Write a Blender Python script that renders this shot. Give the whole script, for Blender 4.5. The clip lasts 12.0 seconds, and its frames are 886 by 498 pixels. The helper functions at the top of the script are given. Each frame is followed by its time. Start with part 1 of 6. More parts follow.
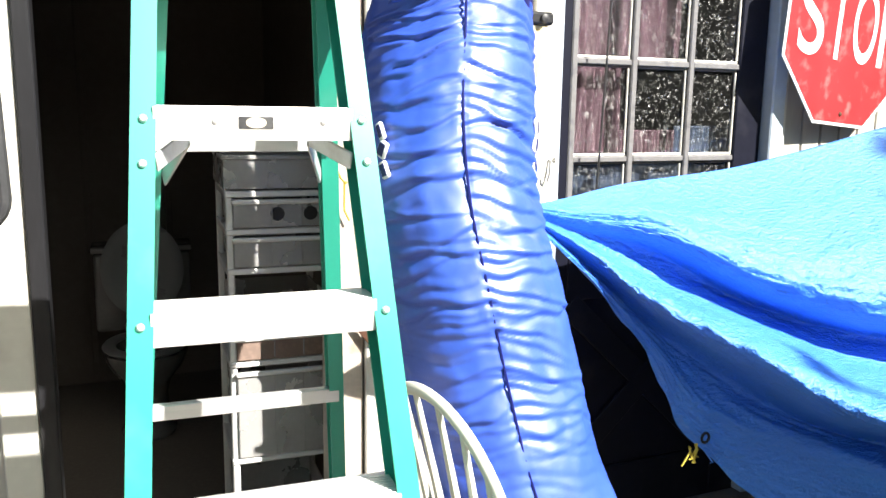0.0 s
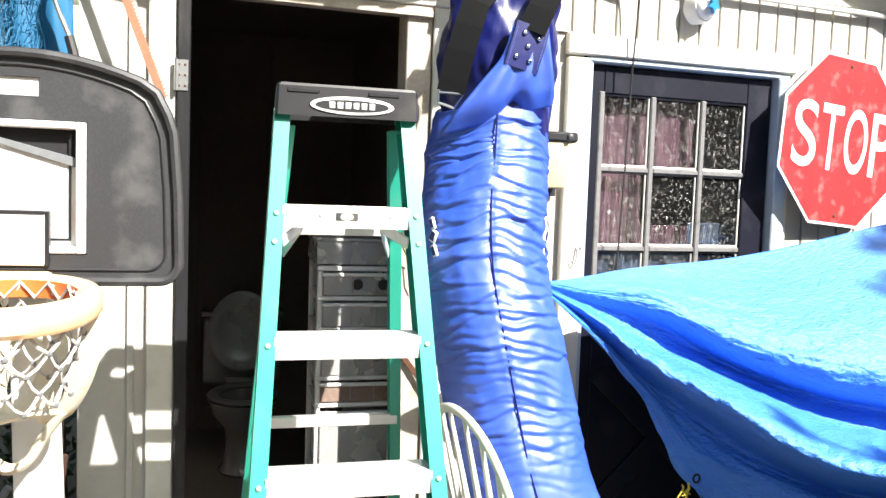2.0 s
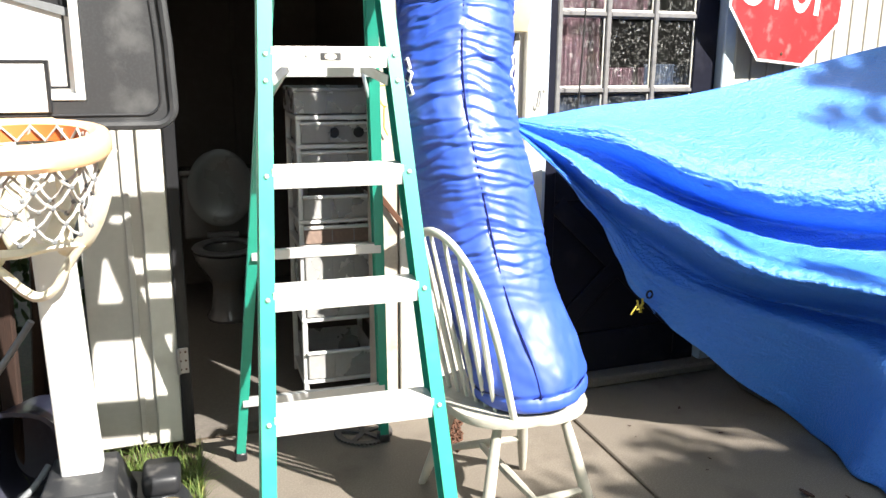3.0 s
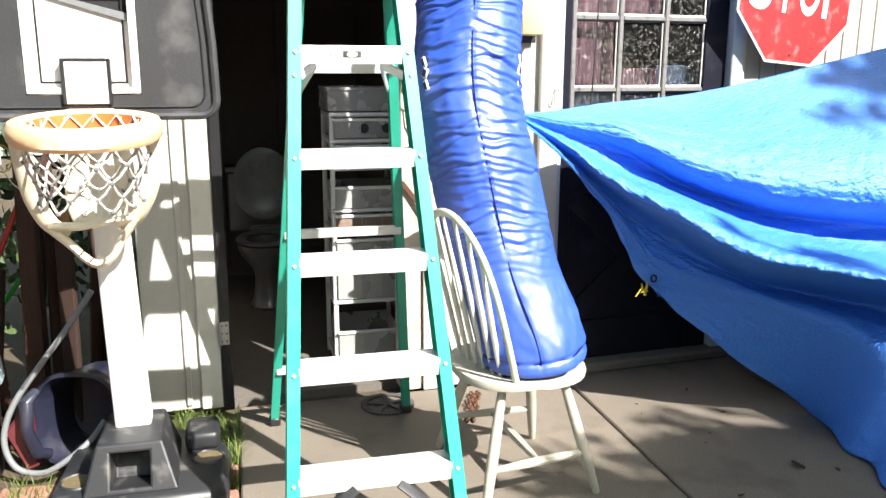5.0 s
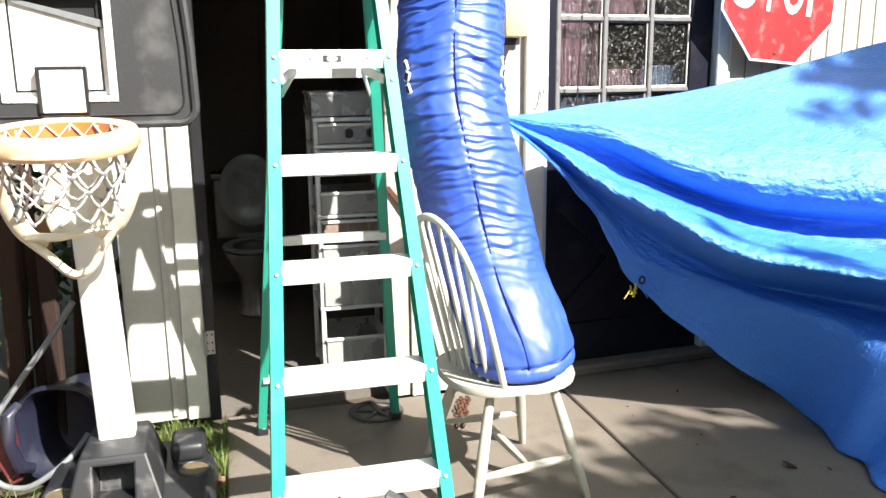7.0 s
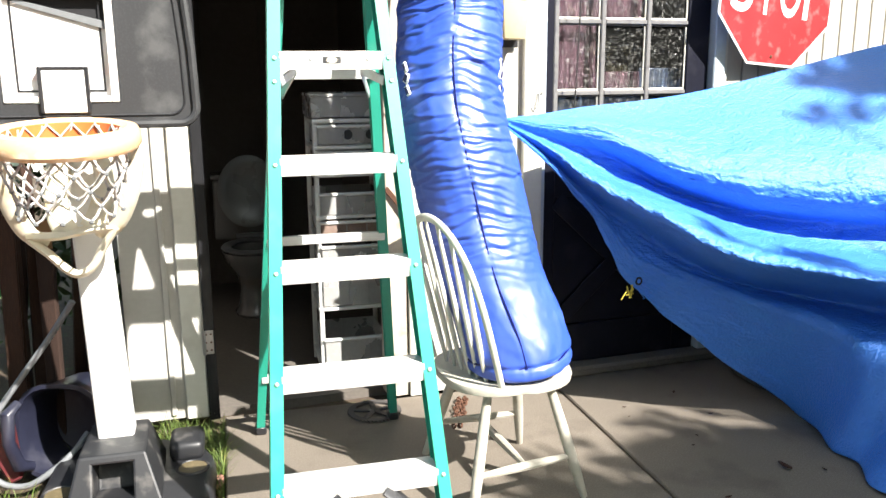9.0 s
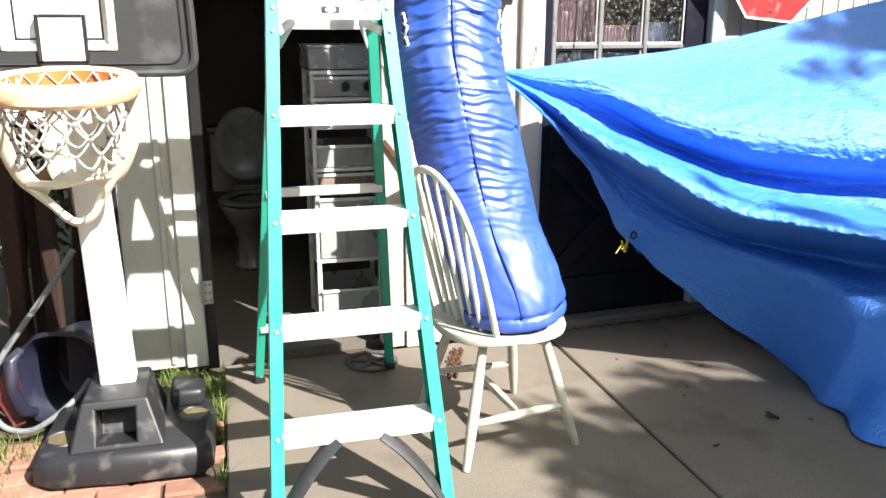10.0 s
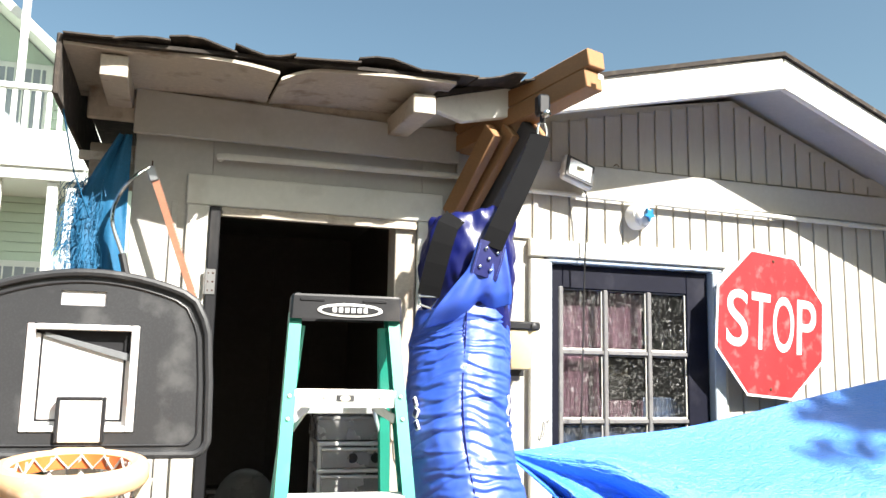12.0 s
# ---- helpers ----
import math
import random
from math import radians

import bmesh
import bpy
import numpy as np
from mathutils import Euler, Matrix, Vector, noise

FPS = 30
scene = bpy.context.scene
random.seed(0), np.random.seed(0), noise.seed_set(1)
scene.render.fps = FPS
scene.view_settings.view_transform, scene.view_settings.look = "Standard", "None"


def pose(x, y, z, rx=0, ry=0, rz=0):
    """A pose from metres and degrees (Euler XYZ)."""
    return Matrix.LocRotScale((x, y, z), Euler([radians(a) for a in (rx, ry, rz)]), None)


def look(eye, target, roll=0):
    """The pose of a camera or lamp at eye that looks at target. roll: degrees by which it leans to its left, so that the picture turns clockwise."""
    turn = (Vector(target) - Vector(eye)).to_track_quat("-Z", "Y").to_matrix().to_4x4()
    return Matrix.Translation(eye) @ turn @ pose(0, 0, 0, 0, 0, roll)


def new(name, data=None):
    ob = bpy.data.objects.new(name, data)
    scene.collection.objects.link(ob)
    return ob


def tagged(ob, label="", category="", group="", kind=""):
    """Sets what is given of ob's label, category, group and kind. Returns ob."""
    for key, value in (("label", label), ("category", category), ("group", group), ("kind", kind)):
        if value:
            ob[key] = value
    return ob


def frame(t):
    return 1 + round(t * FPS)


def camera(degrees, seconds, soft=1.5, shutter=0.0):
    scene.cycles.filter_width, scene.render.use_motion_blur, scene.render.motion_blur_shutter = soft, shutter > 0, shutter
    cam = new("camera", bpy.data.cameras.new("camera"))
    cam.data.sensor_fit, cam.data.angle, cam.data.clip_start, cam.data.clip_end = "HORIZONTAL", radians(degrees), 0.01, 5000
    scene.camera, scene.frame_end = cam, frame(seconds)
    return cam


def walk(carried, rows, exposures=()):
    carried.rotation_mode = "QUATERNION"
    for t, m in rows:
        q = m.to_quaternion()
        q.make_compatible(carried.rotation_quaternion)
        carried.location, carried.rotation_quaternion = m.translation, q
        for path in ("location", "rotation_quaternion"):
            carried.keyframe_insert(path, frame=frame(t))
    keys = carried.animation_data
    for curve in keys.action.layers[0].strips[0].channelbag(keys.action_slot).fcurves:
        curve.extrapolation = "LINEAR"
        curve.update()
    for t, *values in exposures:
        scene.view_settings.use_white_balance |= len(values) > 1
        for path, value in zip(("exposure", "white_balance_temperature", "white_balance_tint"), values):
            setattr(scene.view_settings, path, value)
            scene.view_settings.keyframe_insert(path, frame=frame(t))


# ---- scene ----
cam = camera(57.0, 12.0)
PATH = [
    (0, (-0.171, 0.171, 1.494), (0.512, 2.019, 1.15), 0.9),
    (0.5, (-0.237, -0.005, 1.473), (0.495, 1.799, 1.013), -0.2),
    (1, (-0.316, -0.128, 1.498), (0.398, 1.689, 1.064), 0.3),
    (1.5, (-0.288, -0.278, 1.496), (0.298, 1.593, 1.101), 0.7),
    (2, (-0.267, -0.452, 1.531), (0.237, 1.479, 1.392), 2.0),
    (2.5, (-0.283, -0.575, 1.522), (0.201, 1.358, 1.346), 1.4),
    (3, (-0.367, -0.657, 1.467), (0.217, 1.199, 1.008), 0.4),
    (3.2, (-0.396, -0.702, 1.458), (0.2, 1.131, 0.922), -0.4),
    (4.8, (-0.338, -0.953, 1.434), (0.148, 0.93, 0.968), 0.4),
    (5, (-0.339, -0.953, 1.433), (0.138, 0.94, 0.995), 0.2),
    (5.5, (-0.34, -0.938, 1.428), (0.118, 0.957, 0.985), -0.0),
    (6, (-0.324, -0.937, 1.43), (0.164, 0.95, 0.982), 0.0),
    (6.5, (-0.313, -0.939, 1.432), (0.188, 0.948, 0.995), -0.4),
    (7, (-0.309, -0.931, 1.432), (0.186, 0.958, 1.002), -0.6),
    (9, (-0.316, -0.95, 1.429), (0.185, 0.939, 1.005), -0.4),
    (9.5, (-0.326, -0.969, 1.428), (0.176, 0.911, 0.963), -0.3),
    (10, (-0.328, -0.979, 1.42), (0.176, 0.883, 0.893), 0.1),
    (10.5, (-0.331, -0.98, 1.449), (0.181, 0.918, 1.08), 0.1),
    (10.7, (-0.342, -0.996, 1.471), (0.174, 0.92, 1.217), 0.1),
    (11, (-0.353, -0.964, 1.504), (0.156, 0.969, 1.438), 0.3),
    (11.5, (-0.358, -0.972, 1.547), (0.139, 0.957, 1.723), 0.7),
    (12, (-0.353, -0.981, 1.556), (0.148, 0.933, 1.847), 1.1),
]
walk(cam, [(t, look(eye, target, roll)) for t, eye, target, roll in PATH])

# ---- light ----
world = bpy.data.worlds.new("world")
scene.world = world
world.use_nodes = True
wn = world.node_tree
sky = wn.nodes.new("ShaderNodeTexSky")
sky.sky_type, sky.sun_disc = "NISHITA", False
SUN = Vector((0.66, -1.0, 1.07)).normalized()
sky.dust_density, sky.air_density, sky.ozone_density = 3.0, 1.0, 1.0
sky.sun_elevation = math.asin(SUN.z)
sky.sun_rotation = math.atan2(SUN.x, SUN.y)
haze = wn.nodes.new("ShaderNodeMix")
haze.data_type, haze.blend_type = "RGBA", "MULTIPLY"
haze.inputs[0].default_value = 1.0
haze.inputs[7].default_value = (1.12, 1.26, 1.14, 1.0)
wn.links.new(sky.outputs[0], haze.inputs[6])
wn.links.new(haze.outputs[2], wn.nodes["Background"].inputs[0])
wn.nodes["Background"].inputs[1].default_value = 0.054
sun = new("sun", bpy.data.lights.new("sun", "SUN"))
sun.data.energy, sun.data.angle, sun.data.color = 5.4, radians(0.53), (1.0, 0.955, 0.89)
sun.matrix_world = look(SUN * 20, (0, 0, 0))
scene.view_settings.exposure = 1.52


# ---- materials ----
def mat(name, col, rough=0.6, metal=0.0, var=0.25, big=3.0, fine=60.0, bump=0.15, dist=0.002, dirt=None, dirt_amount=0.3, spec=0.5, coat=0.0, stretch=(1, 1, 1), random_tint=0.0):
    """A surface with blotches, fine grain and relief at real size."""
    m = bpy.data.materials.new(name)
    m.use_nodes = True
    nt = m.node_tree
    b = nt.nodes["Principled BSDF"]
    link = nt.links.new
    co = nt.nodes.new("ShaderNodeTexCoord")
    mp = nt.nodes.new("ShaderNodeMapping")
    mp.inputs["Scale"].default_value = stretch
    link(co.outputs["Object"], mp.inputs["Vector"])

    def noise_node(scale, detail=6.0):
        n = nt.nodes.new("ShaderNodeTexNoise")
        n.inputs["Scale"].default_value, n.inputs["Detail"].default_value = scale, detail
        link(mp.outputs[0], n.inputs["Vector"])
        return n

    n1, n2 = noise_node(big), noise_node(fine)
    c = Vector(col)
    ramp = nt.nodes.new("ShaderNodeValToRGB")
    ramp.color_ramp.elements[0].position, ramp.color_ramp.elements[1].position = 0.3, 0.72
    ramp.color_ramp.elements[0].color = (*(c * (1 - var)), 1)
    ramp.color_ramp.elements[1].color = (*[min(v * (1 + var * 0.5), 0.95) for v in c], 1)
    mixf = nt.nodes.new("ShaderNodeMath")
    mixf.operation = "MULTIPLY_ADD"
    link(n2.outputs["Fac"], mixf.inputs[0])
    mixf.inputs[1].default_value = 0.45
    half = nt.nodes.new("ShaderNodeMath")
    half.operation = "MULTIPLY"
    half.inputs[1].default_value = 0.2
    link(n1.outputs["Fac"], half.inputs[0])
    link(half.outputs[0], mixf.inputs[2])
    link(mixf.outputs[0], ramp.inputs[0])
    out = ramp.outputs[0]
    if dirt:
        n3 = noise_node(big * 2.3, 9.0)
        r3 = nt.nodes.new("ShaderNodeValToRGB")
        r3.color_ramp.elements[0].position, r3.color_ramp.elements[1].position = 0.55, 0.7
        r3.color_ramp.elements[0].color, r3.color_ramp.elements[1].color = (0, 0, 0, 1), (dirt_amount,) * 3 + (1,)
        link(n3.outputs["Fac"], r3.inputs[0])
        mx = nt.nodes.new("ShaderNodeMix")
        mx.data_type = "RGBA"
        link(r3.outputs[0], mx.inputs[0])
        link(out, mx.inputs[6])
        mx.inputs[7].default_value = (*dirt, 1)
        out = mx.outputs[2]
    if random_tint:
        oi = nt.nodes.new("ShaderNodeObjectInfo")
        mr = nt.nodes.new("ShaderNodeMapRange")
        mr.inputs[3].default_value, mr.inputs[4].default_value = 1 - random_tint, 1 + random_tint
        link(oi.outputs["Random"], mr.inputs[0])
        hs = nt.nodes.new("ShaderNodeHueSaturation")
        link(mr.outputs[0], hs.inputs["Value"])
        link(out, hs.inputs["Color"])
        out = hs.outputs[0]
    link(out, b.inputs["Base Color"])
    rr = nt.nodes.new("ShaderNodeMapRange")
    rr.inputs[3].default_value, rr.inputs[4].default_value = max(rough - 0.12, 0.02), min(rough + 0.12, 1)
    link(n1.outputs["Fac"], rr.inputs[0])
    link(rr.outputs[0], b.inputs["Roughness"])
    b.inputs["Metallic"].default_value = metal
    b.inputs["Specular IOR Level"].default_value = spec
    b.inputs["Coat Weight"].default_value = coat
    b.inputs["Coat Roughness"].default_value = max(rough - 0.05, 0.05)
    if bump:
        bp = nt.nodes.new("ShaderNodeBump")
        bp.inputs["Strength"].default_value, bp.inputs["Distance"].default_value = bump, dist
        link(mixf.outputs[0], bp.inputs["Height"])
        link(bp.outputs[0], b.inputs["Normal"])
    return m


def glass_mat(name, col, rough=0.02):
    m = bpy.data.materials.new(name)
    m.use_nodes = True
    b = m.node_tree.nodes["Principled BSDF"]
    b.inputs["Base Color"].default_value = (*col, 1)
    b.inputs["Transmission Weight"].default_value, b.inputs["Roughness"].default_value, b.inputs["IOR"].default_value = 1.0, rough, 1.45
    return m


M_WALL = mat("wall_paint", (0.53, 0.51, 0.47), 0.7, var=0.12, big=2, fine=45, bump=0.25, dirt=(0.33, 0.29, 0.25), dirt_amount=0.35)
M_SIDING = mat("siding_paint", (0.55, 0.52, 0.46), 0.65, var=0.12, big=2, fine=30, bump=0.3, dirt=(0.40, 0.36, 0.31), dirt_amount=0.3, stretch=(3, 3, 0.6), random_tint=0.04)
M_TRIM = mat("trim_paint", (0.70, 0.68, 0.61), 0.55, var=0.1, fine=40, bump=0.25, dirt=(0.4, 0.36, 0.3), dirt_amount=0.3)
M_TRIMB = mat("blue_white_paint", (0.50, 0.58, 0.66), 0.5, var=0.15, fine=40, bump=0.2, dirt=(0.35, 0.4, 0.45))
M_BLACKWOOD = mat("black_painted_wood", (0.022, 0.022, 0.025), 0.45, var=0.4, fine=50, bump=0.3, dirt=(0.12, 0.11, 0.1), dirt_amount=0.25, stretch=(2, 2, 0.4), spec=0.3)
M_NAVY = mat("navy_paint", (0.009, 0.010, 0.022), 0.5, var=0.35, fine=40, bump=0.3, dirt=(0.035, 0.035, 0.045), dirt_amount=0.4, spec=0.2)
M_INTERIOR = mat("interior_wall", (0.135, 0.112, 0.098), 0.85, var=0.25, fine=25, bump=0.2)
M_CONCRETE = mat("concrete", (0.28, 0.238, 0.192), 0.9, var=0.5, big=1.7, fine=170, bump=0.9, dirt=(0.075, 0.06, 0.046), dirt_amount=0.5)
# darker tone than the patio concrete
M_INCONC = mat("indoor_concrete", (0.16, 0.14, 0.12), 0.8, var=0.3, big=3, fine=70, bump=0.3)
M_SOIL = mat("soil", (0.13, 0.09, 0.06), 0.95, var=0.5, big=5, fine=70, bump=0.8, dist=0.01, dirt=(0.07, 0.09, 0.03), dirt_amount=0.6)
M_BRICK = mat("brick", (0.40, 0.20, 0.14), 0.9, var=0.35, big=9, fine=120, bump=0.6, dirt=(0.3, 0.25, 0.2), dirt_amount=0.5, random_tint=0.18)
M_GREEN = mat("green_fibreglass", (0.02, 0.37, 0.26), 0.42, var=0.1, fine=80, bump=0.05, dirt=(0.12, 0.34, 0.26), dirt_amount=0.3, spec=0.8)
M_ALU = mat("aluminium", (0.78, 0.78, 0.77), 0.42, 0.55, var=0.08, fine=60, bump=0.1, stretch=(0.3, 4, 4), dirt=(0.45, 0.42, 0.38), dirt_amount=0.3)
M_STEEL = mat("zinc_steel", (0.55, 0.55, 0.55), 0.35, 0.9, var=0.15, bump=0.1)
M_BLACKPLASTIC = mat("black_plastic", (0.022, 0.022, 0.025), 0.42, var=0.3, fine=150, bump=0.15, dirt=(0.09, 0.08, 0.075), dirt_amount=0.5)
M_GREYPLASTIC = mat("grey_plastic", (0.05, 0.051, 0.055), 0.5, var=0.4, big=4, fine=160, bump=0.2, dirt=(0.12, 0.12, 0.12), dirt_amount=0.45)
M_BAG = mat("blue_vinyl", (0.026, 0.088, 0.52), 0.49, var=0.14, big=4, fine=120, bump=0.08, dirt=(0.07, 0.15, 0.58), dirt_amount=0.4, spec=1.0, coat=0.15)
M_NAVYVINYL = mat("dark_blue_vinyl", (0.006, 0.010, 0.115), 0.38, var=0.2, fine=120, bump=0.1)
M_BASE = mat("dusty_black_plastic", (0.026, 0.027, 0.031), 0.45, var=0.35, big=6, fine=160, bump=0.25, dirt=(0.16, 0.15, 0.14), dirt_amount=0.5)
M_STRAP = mat("black_webbing", (0.006, 0.006, 0.007), 0.8, var=0.3, fine=300, bump=0.3, spec=0.12)
M_TARP = mat("blue_tarp", (0.046, 0.235, 0.80), 0.48, var=0.10, big=4, fine=70, bump=1.0, dist=0.022, dirt=(0.04, 0.26, 0.76), dirt_amount=0.4, spec=0.75, coat=0.05, stretch=(0.75, 1.5, 1.3))
M_CHAIR = mat("worn_cream_paint", (0.52, 0.49, 0.42), 0.6, var=0.18, big=9, fine=60, bump=0.3, dirt=(0.34, 0.29, 0.22), dirt_amount=0.55)
M_CREAM = mat("cream_wood_paint", (0.74, 0.71, 0.62), 0.55, var=0.1, fine=50, bump=0.2, dirt=(0.45, 0.4, 0.3))
M_WHITE = mat("white_plastic", (0.78, 0.78, 0.76), 0.4, var=0.05, fine=90, bump=0.05, dirt=(0.55, 0.53, 0.5), dirt_amount=0.3)
M_ORANGE = mat("faded_orange_plastic", (0.84, 0.53, 0.30), 0.45, var=0.12, big=6, fine=70, bump=0.1, dirt=(0.86, 0.72, 0.56), dirt_amount=0.8)
M_ORANGEIN = mat("orange_plastic", (0.75, 0.17, 0.04), 0.5, var=0.1, bump=0.1)
M_YELLOWED = mat("yellowed_plastic", (0.76, 0.70, 0.56), 0.45, var=0.1, big=8, bump=0.08, dirt=(0.75, 0.55, 0.22), dirt_amount=0.5)
M_NET = mat("net_cord", (0.72, 0.68, 0.64), 0.9, var=0.3, fine=200, bump=0.3, dirt=(0.35, 0.25, 0.3), dirt_amount=0.6)
# white ceramic and seat coloured dark, to stand in for the room's shade
M_CERAMIC = mat("room_shade_ceramic", (0.14, 0.14, 0.14), 0.2, var=0.15, bump=0.0, coat=0.3, dirt=(0.12, 0.10, 0.08), dirt_amount=0.5)
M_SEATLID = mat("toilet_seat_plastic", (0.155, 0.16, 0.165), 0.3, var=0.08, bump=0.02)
M_RED = mat("sign_red", (0.36, 0.032, 0.036), 0.45, var=0.15, big=7, fine=120, bump=0.1, dirt=(0.62, 0.36, 0.34), dirt_amount=0.28, spec=0.4)
M_SIGNWHITE = mat("sign_white", (0.80, 0.79, 0.78), 0.45, var=0.08, big=8, bump=0.05, dirt=(0.75, 0.5, 0.48), dirt_amount=0.5)
M_RAWWOOD = mat("raw_timber", (0.40, 0.205, 0.085), 0.7, var=0.3, big=6, fine=40, bump=0.3, stretch=(6, 0.6, 6), dirt=(0.25, 0.14, 0.06), dirt_amount=0.5)
M_GREYWOOD = mat("weathered_timber", (0.11, 0.10, 0.095), 0.85, var=0.45, big=6, fine=50, bump=0.5, stretch=(6, 6, 0.7))
M_FIREWOOD = mat("rough_brown_timber", (0.065, 0.026, 0.013), 0.9, var=0.5, big=7, fine=50, bump=0.7, dist=0.006, stretch=(4, 4, 0.6), random_tint=0.35)
M_EAVE = mat("peeling_eave_paint", (0.62, 0.54, 0.45), 0.8, var=0.25, big=4, fine=60, bump=0.5, dirt=(0.22, 0.15, 0.1), dirt_amount=0.7)
M_FASCIA = mat("fascia_paint", (0.80, 0.78, 0.72), 0.6, var=0.1, big=5, fine=60, bump=0.4, dirt=(0.35, 0.32, 0.28), dirt_amount=0.35)
M_SHINGLE = mat("asphalt_shingle", (0.075, 0.06, 0.05), 0.95, var=0.5, big=8, fine=200, bump=0.8, dirt=(0.16, 0.13, 0.1), dirt_amount=0.5, random_tint=0.3)
M_GLASS = glass_mat("glass", (0.9, 0.92, 0.93), 0.03)
M_CURTAIN_P = mat("plum_curtain", (0.034, 0.003, 0.014), 0.8, var=0.35, big=7, fine=40, bump=0.3)
M_CURTAIN_B = mat("dark_blue_cloth", (0.005, 0.026, 0.07), 0.8, var=0.6, big=7, fine=40, bump=0.3)
# near-black, mostly put in for darkness in slots, hollows and the unlit room
M_DARK = mat("near_black", (0.015, 0.015, 0.018), 0.8, var=0.4)
M_CLEAR = mat("frosted_drawer_plastic", (0.80, 0.79, 0.77), 0.28, var=0.18, big=6, fine=60, bump=0.05)
M_CLEAR.node_tree.nodes["Principled BSDF"].inputs["Transmission Weight"].default_value = 0.55
M_LEAF = mat("leaf", (0.06, 0.105, 0.022), 0.55, var=0.4, big=9, bump=0.0)
M_BARK = mat("bark", (0.12, 0.09, 0.06), 0.9, var=0.4, fine=30, bump=0.8, dist=0.01)
M_GRASS = mat("grass_blade", (0.14, 0.22, 0.035), 0.6, var=0.5, big=14, bump=0.0, dirt=(0.4, 0.34, 0.13), dirt_amount=0.6)
M_HOUSEGREEN = mat("pale_green_siding", (0.58, 0.70, 0.58), 0.7, var=0.06, bump=0.1)
M_HOUSEWHITE = mat("porch_white", (0.78, 0.80, 0.76), 0.6, var=0.05, bump=0.05)
M_NETBLUE = mat("frayed_blue_mesh", (0.012, 0.17, 0.36), 0.7, var=0.4, big=10, fine=200, bump=0.4)
M_SAWRED = mat("rusty_blade", (0.45, 0.20, 0.12), 0.6, 0.3, var=0.3, bump=0.2)
M_HOSE = mat("grey_hose", (0.20, 0.21, 0.22), 0.5, var=0.2, bump=0.1)
M_RUST = mat("rusted_iron", (0.16, 0.07, 0.04), 0.85, 0.2, var=0.4, fine=120, bump=0.6)
M_LAMPPLASTIC = mat("amber_lens", (0.72, 0.60, 0.36), 0.35, var=0.1, bump=0.05)
M_YELLOW = mat("yellow_rope", (0.55, 0.43, 0.05), 0.8, var=0.2, bump=0.2)
M_TUBDARK = mat("navy_tub_plastic", (0.022, 0.024, 0.045), 0.35, var=0.3, bump=0.1, dirt=(0.1, 0.1, 0.12))
M_MAROON = mat("maroon_plastic", (0.16, 0.035, 0.04), 0.35, var=0.3, bump=0.1)
M_WIRE = mat("black_cable", (0.02, 0.02, 0.02), 0.6, var=0.2, bump=0.0)
M_LENS = glass_mat("lamp_glass", (0.85, 0.9, 0.95), 0.05)
M_CHROME = mat("chrome", (0.8, 0.8, 0.8), 0.12, 1.0, var=0.05, bump=0.0)


# ---- building blocks ----
def obj(name, bm, material, smooth=False, angle=40):
    me = bpy.data.meshes.new(name)
    bmesh.ops.recalc_face_normals(bm, faces=bm.faces[:])
    bm.to_mesh(me)
    bm.free()
    me.materials.append(material)
    if smooth:
        me.polygons.foreach_set("use_smooth", [True] * len(me.polygons))
        me.set_sharp_from_angle(angle=radians(angle))
    return new(name, me)


def thing(name, label, category, loc=(0, 0, 0), group="", kind="", m=None):
    e = new(name)
    e.empty_display_size = 0.1
    e.matrix_world = m if m is not None else Matrix.Translation(loc)
    return tagged(e, label, category, group, kind)


def part(name, bm, material, parent, label="", smooth=True, local=False, angle=40):
    """One mesh under a thing or a part. local: the mesh is in its parent's own frame."""
    ob = obj(name, bm, material, smooth, angle)
    ob.parent = parent
    if not local:
        w, p = Matrix.Identity(4), parent
        while p:
            w = p.matrix_basis @ (w if p is parent else w)
            if p.parent:
                w = p.matrix_parent_inverse @ w
            p = p.parent
        ob.matrix_parent_inverse = w.inverted()
    if label:
        ob["label"] = label
    return ob


def solo(name, bm, material, label, category, kind="", group="", smooth=True, m=None, angle=40):
    ob = tagged(obj(name, bm, material, smooth, angle), label, category, group, kind)
    if m is not None:
        ob.matrix_world = m
    return ob


def add(bm, src, m=None):
    me = bpy.data.meshes.new("tmp")
    if m is not None:
        src.transform(m)
    src.to_mesh(me)
    src.free()
    bm.from_mesh(me)
    bpy.data.meshes.remove(me)
    return bm


def box(lo, hi, bev=0.004, seg=1, m=None, bm=None):
    b = bmesh.new()
    bmesh.ops.create_cube(b, size=1)
    lo, hi = Vector(lo), Vector(hi)
    for v in b.verts:
        v.co = Vector(((v.co.x + 0.5) * (hi.x - lo.x) + lo.x, (v.co.y + 0.5) * (hi.y - lo.y) + lo.y, (v.co.z + 0.5) * (hi.z - lo.z) + lo.z))
    if bev:
        bev = min(bev, 0.45 * min(hi - lo))
        bmesh.ops.bevel(b, geom=b.edges[:], offset=bev, segments=seg, profile=0.5, affect="EDGES")
    if m is not None:
        b.transform(m)
    return b if bm is None else add(bm, b)


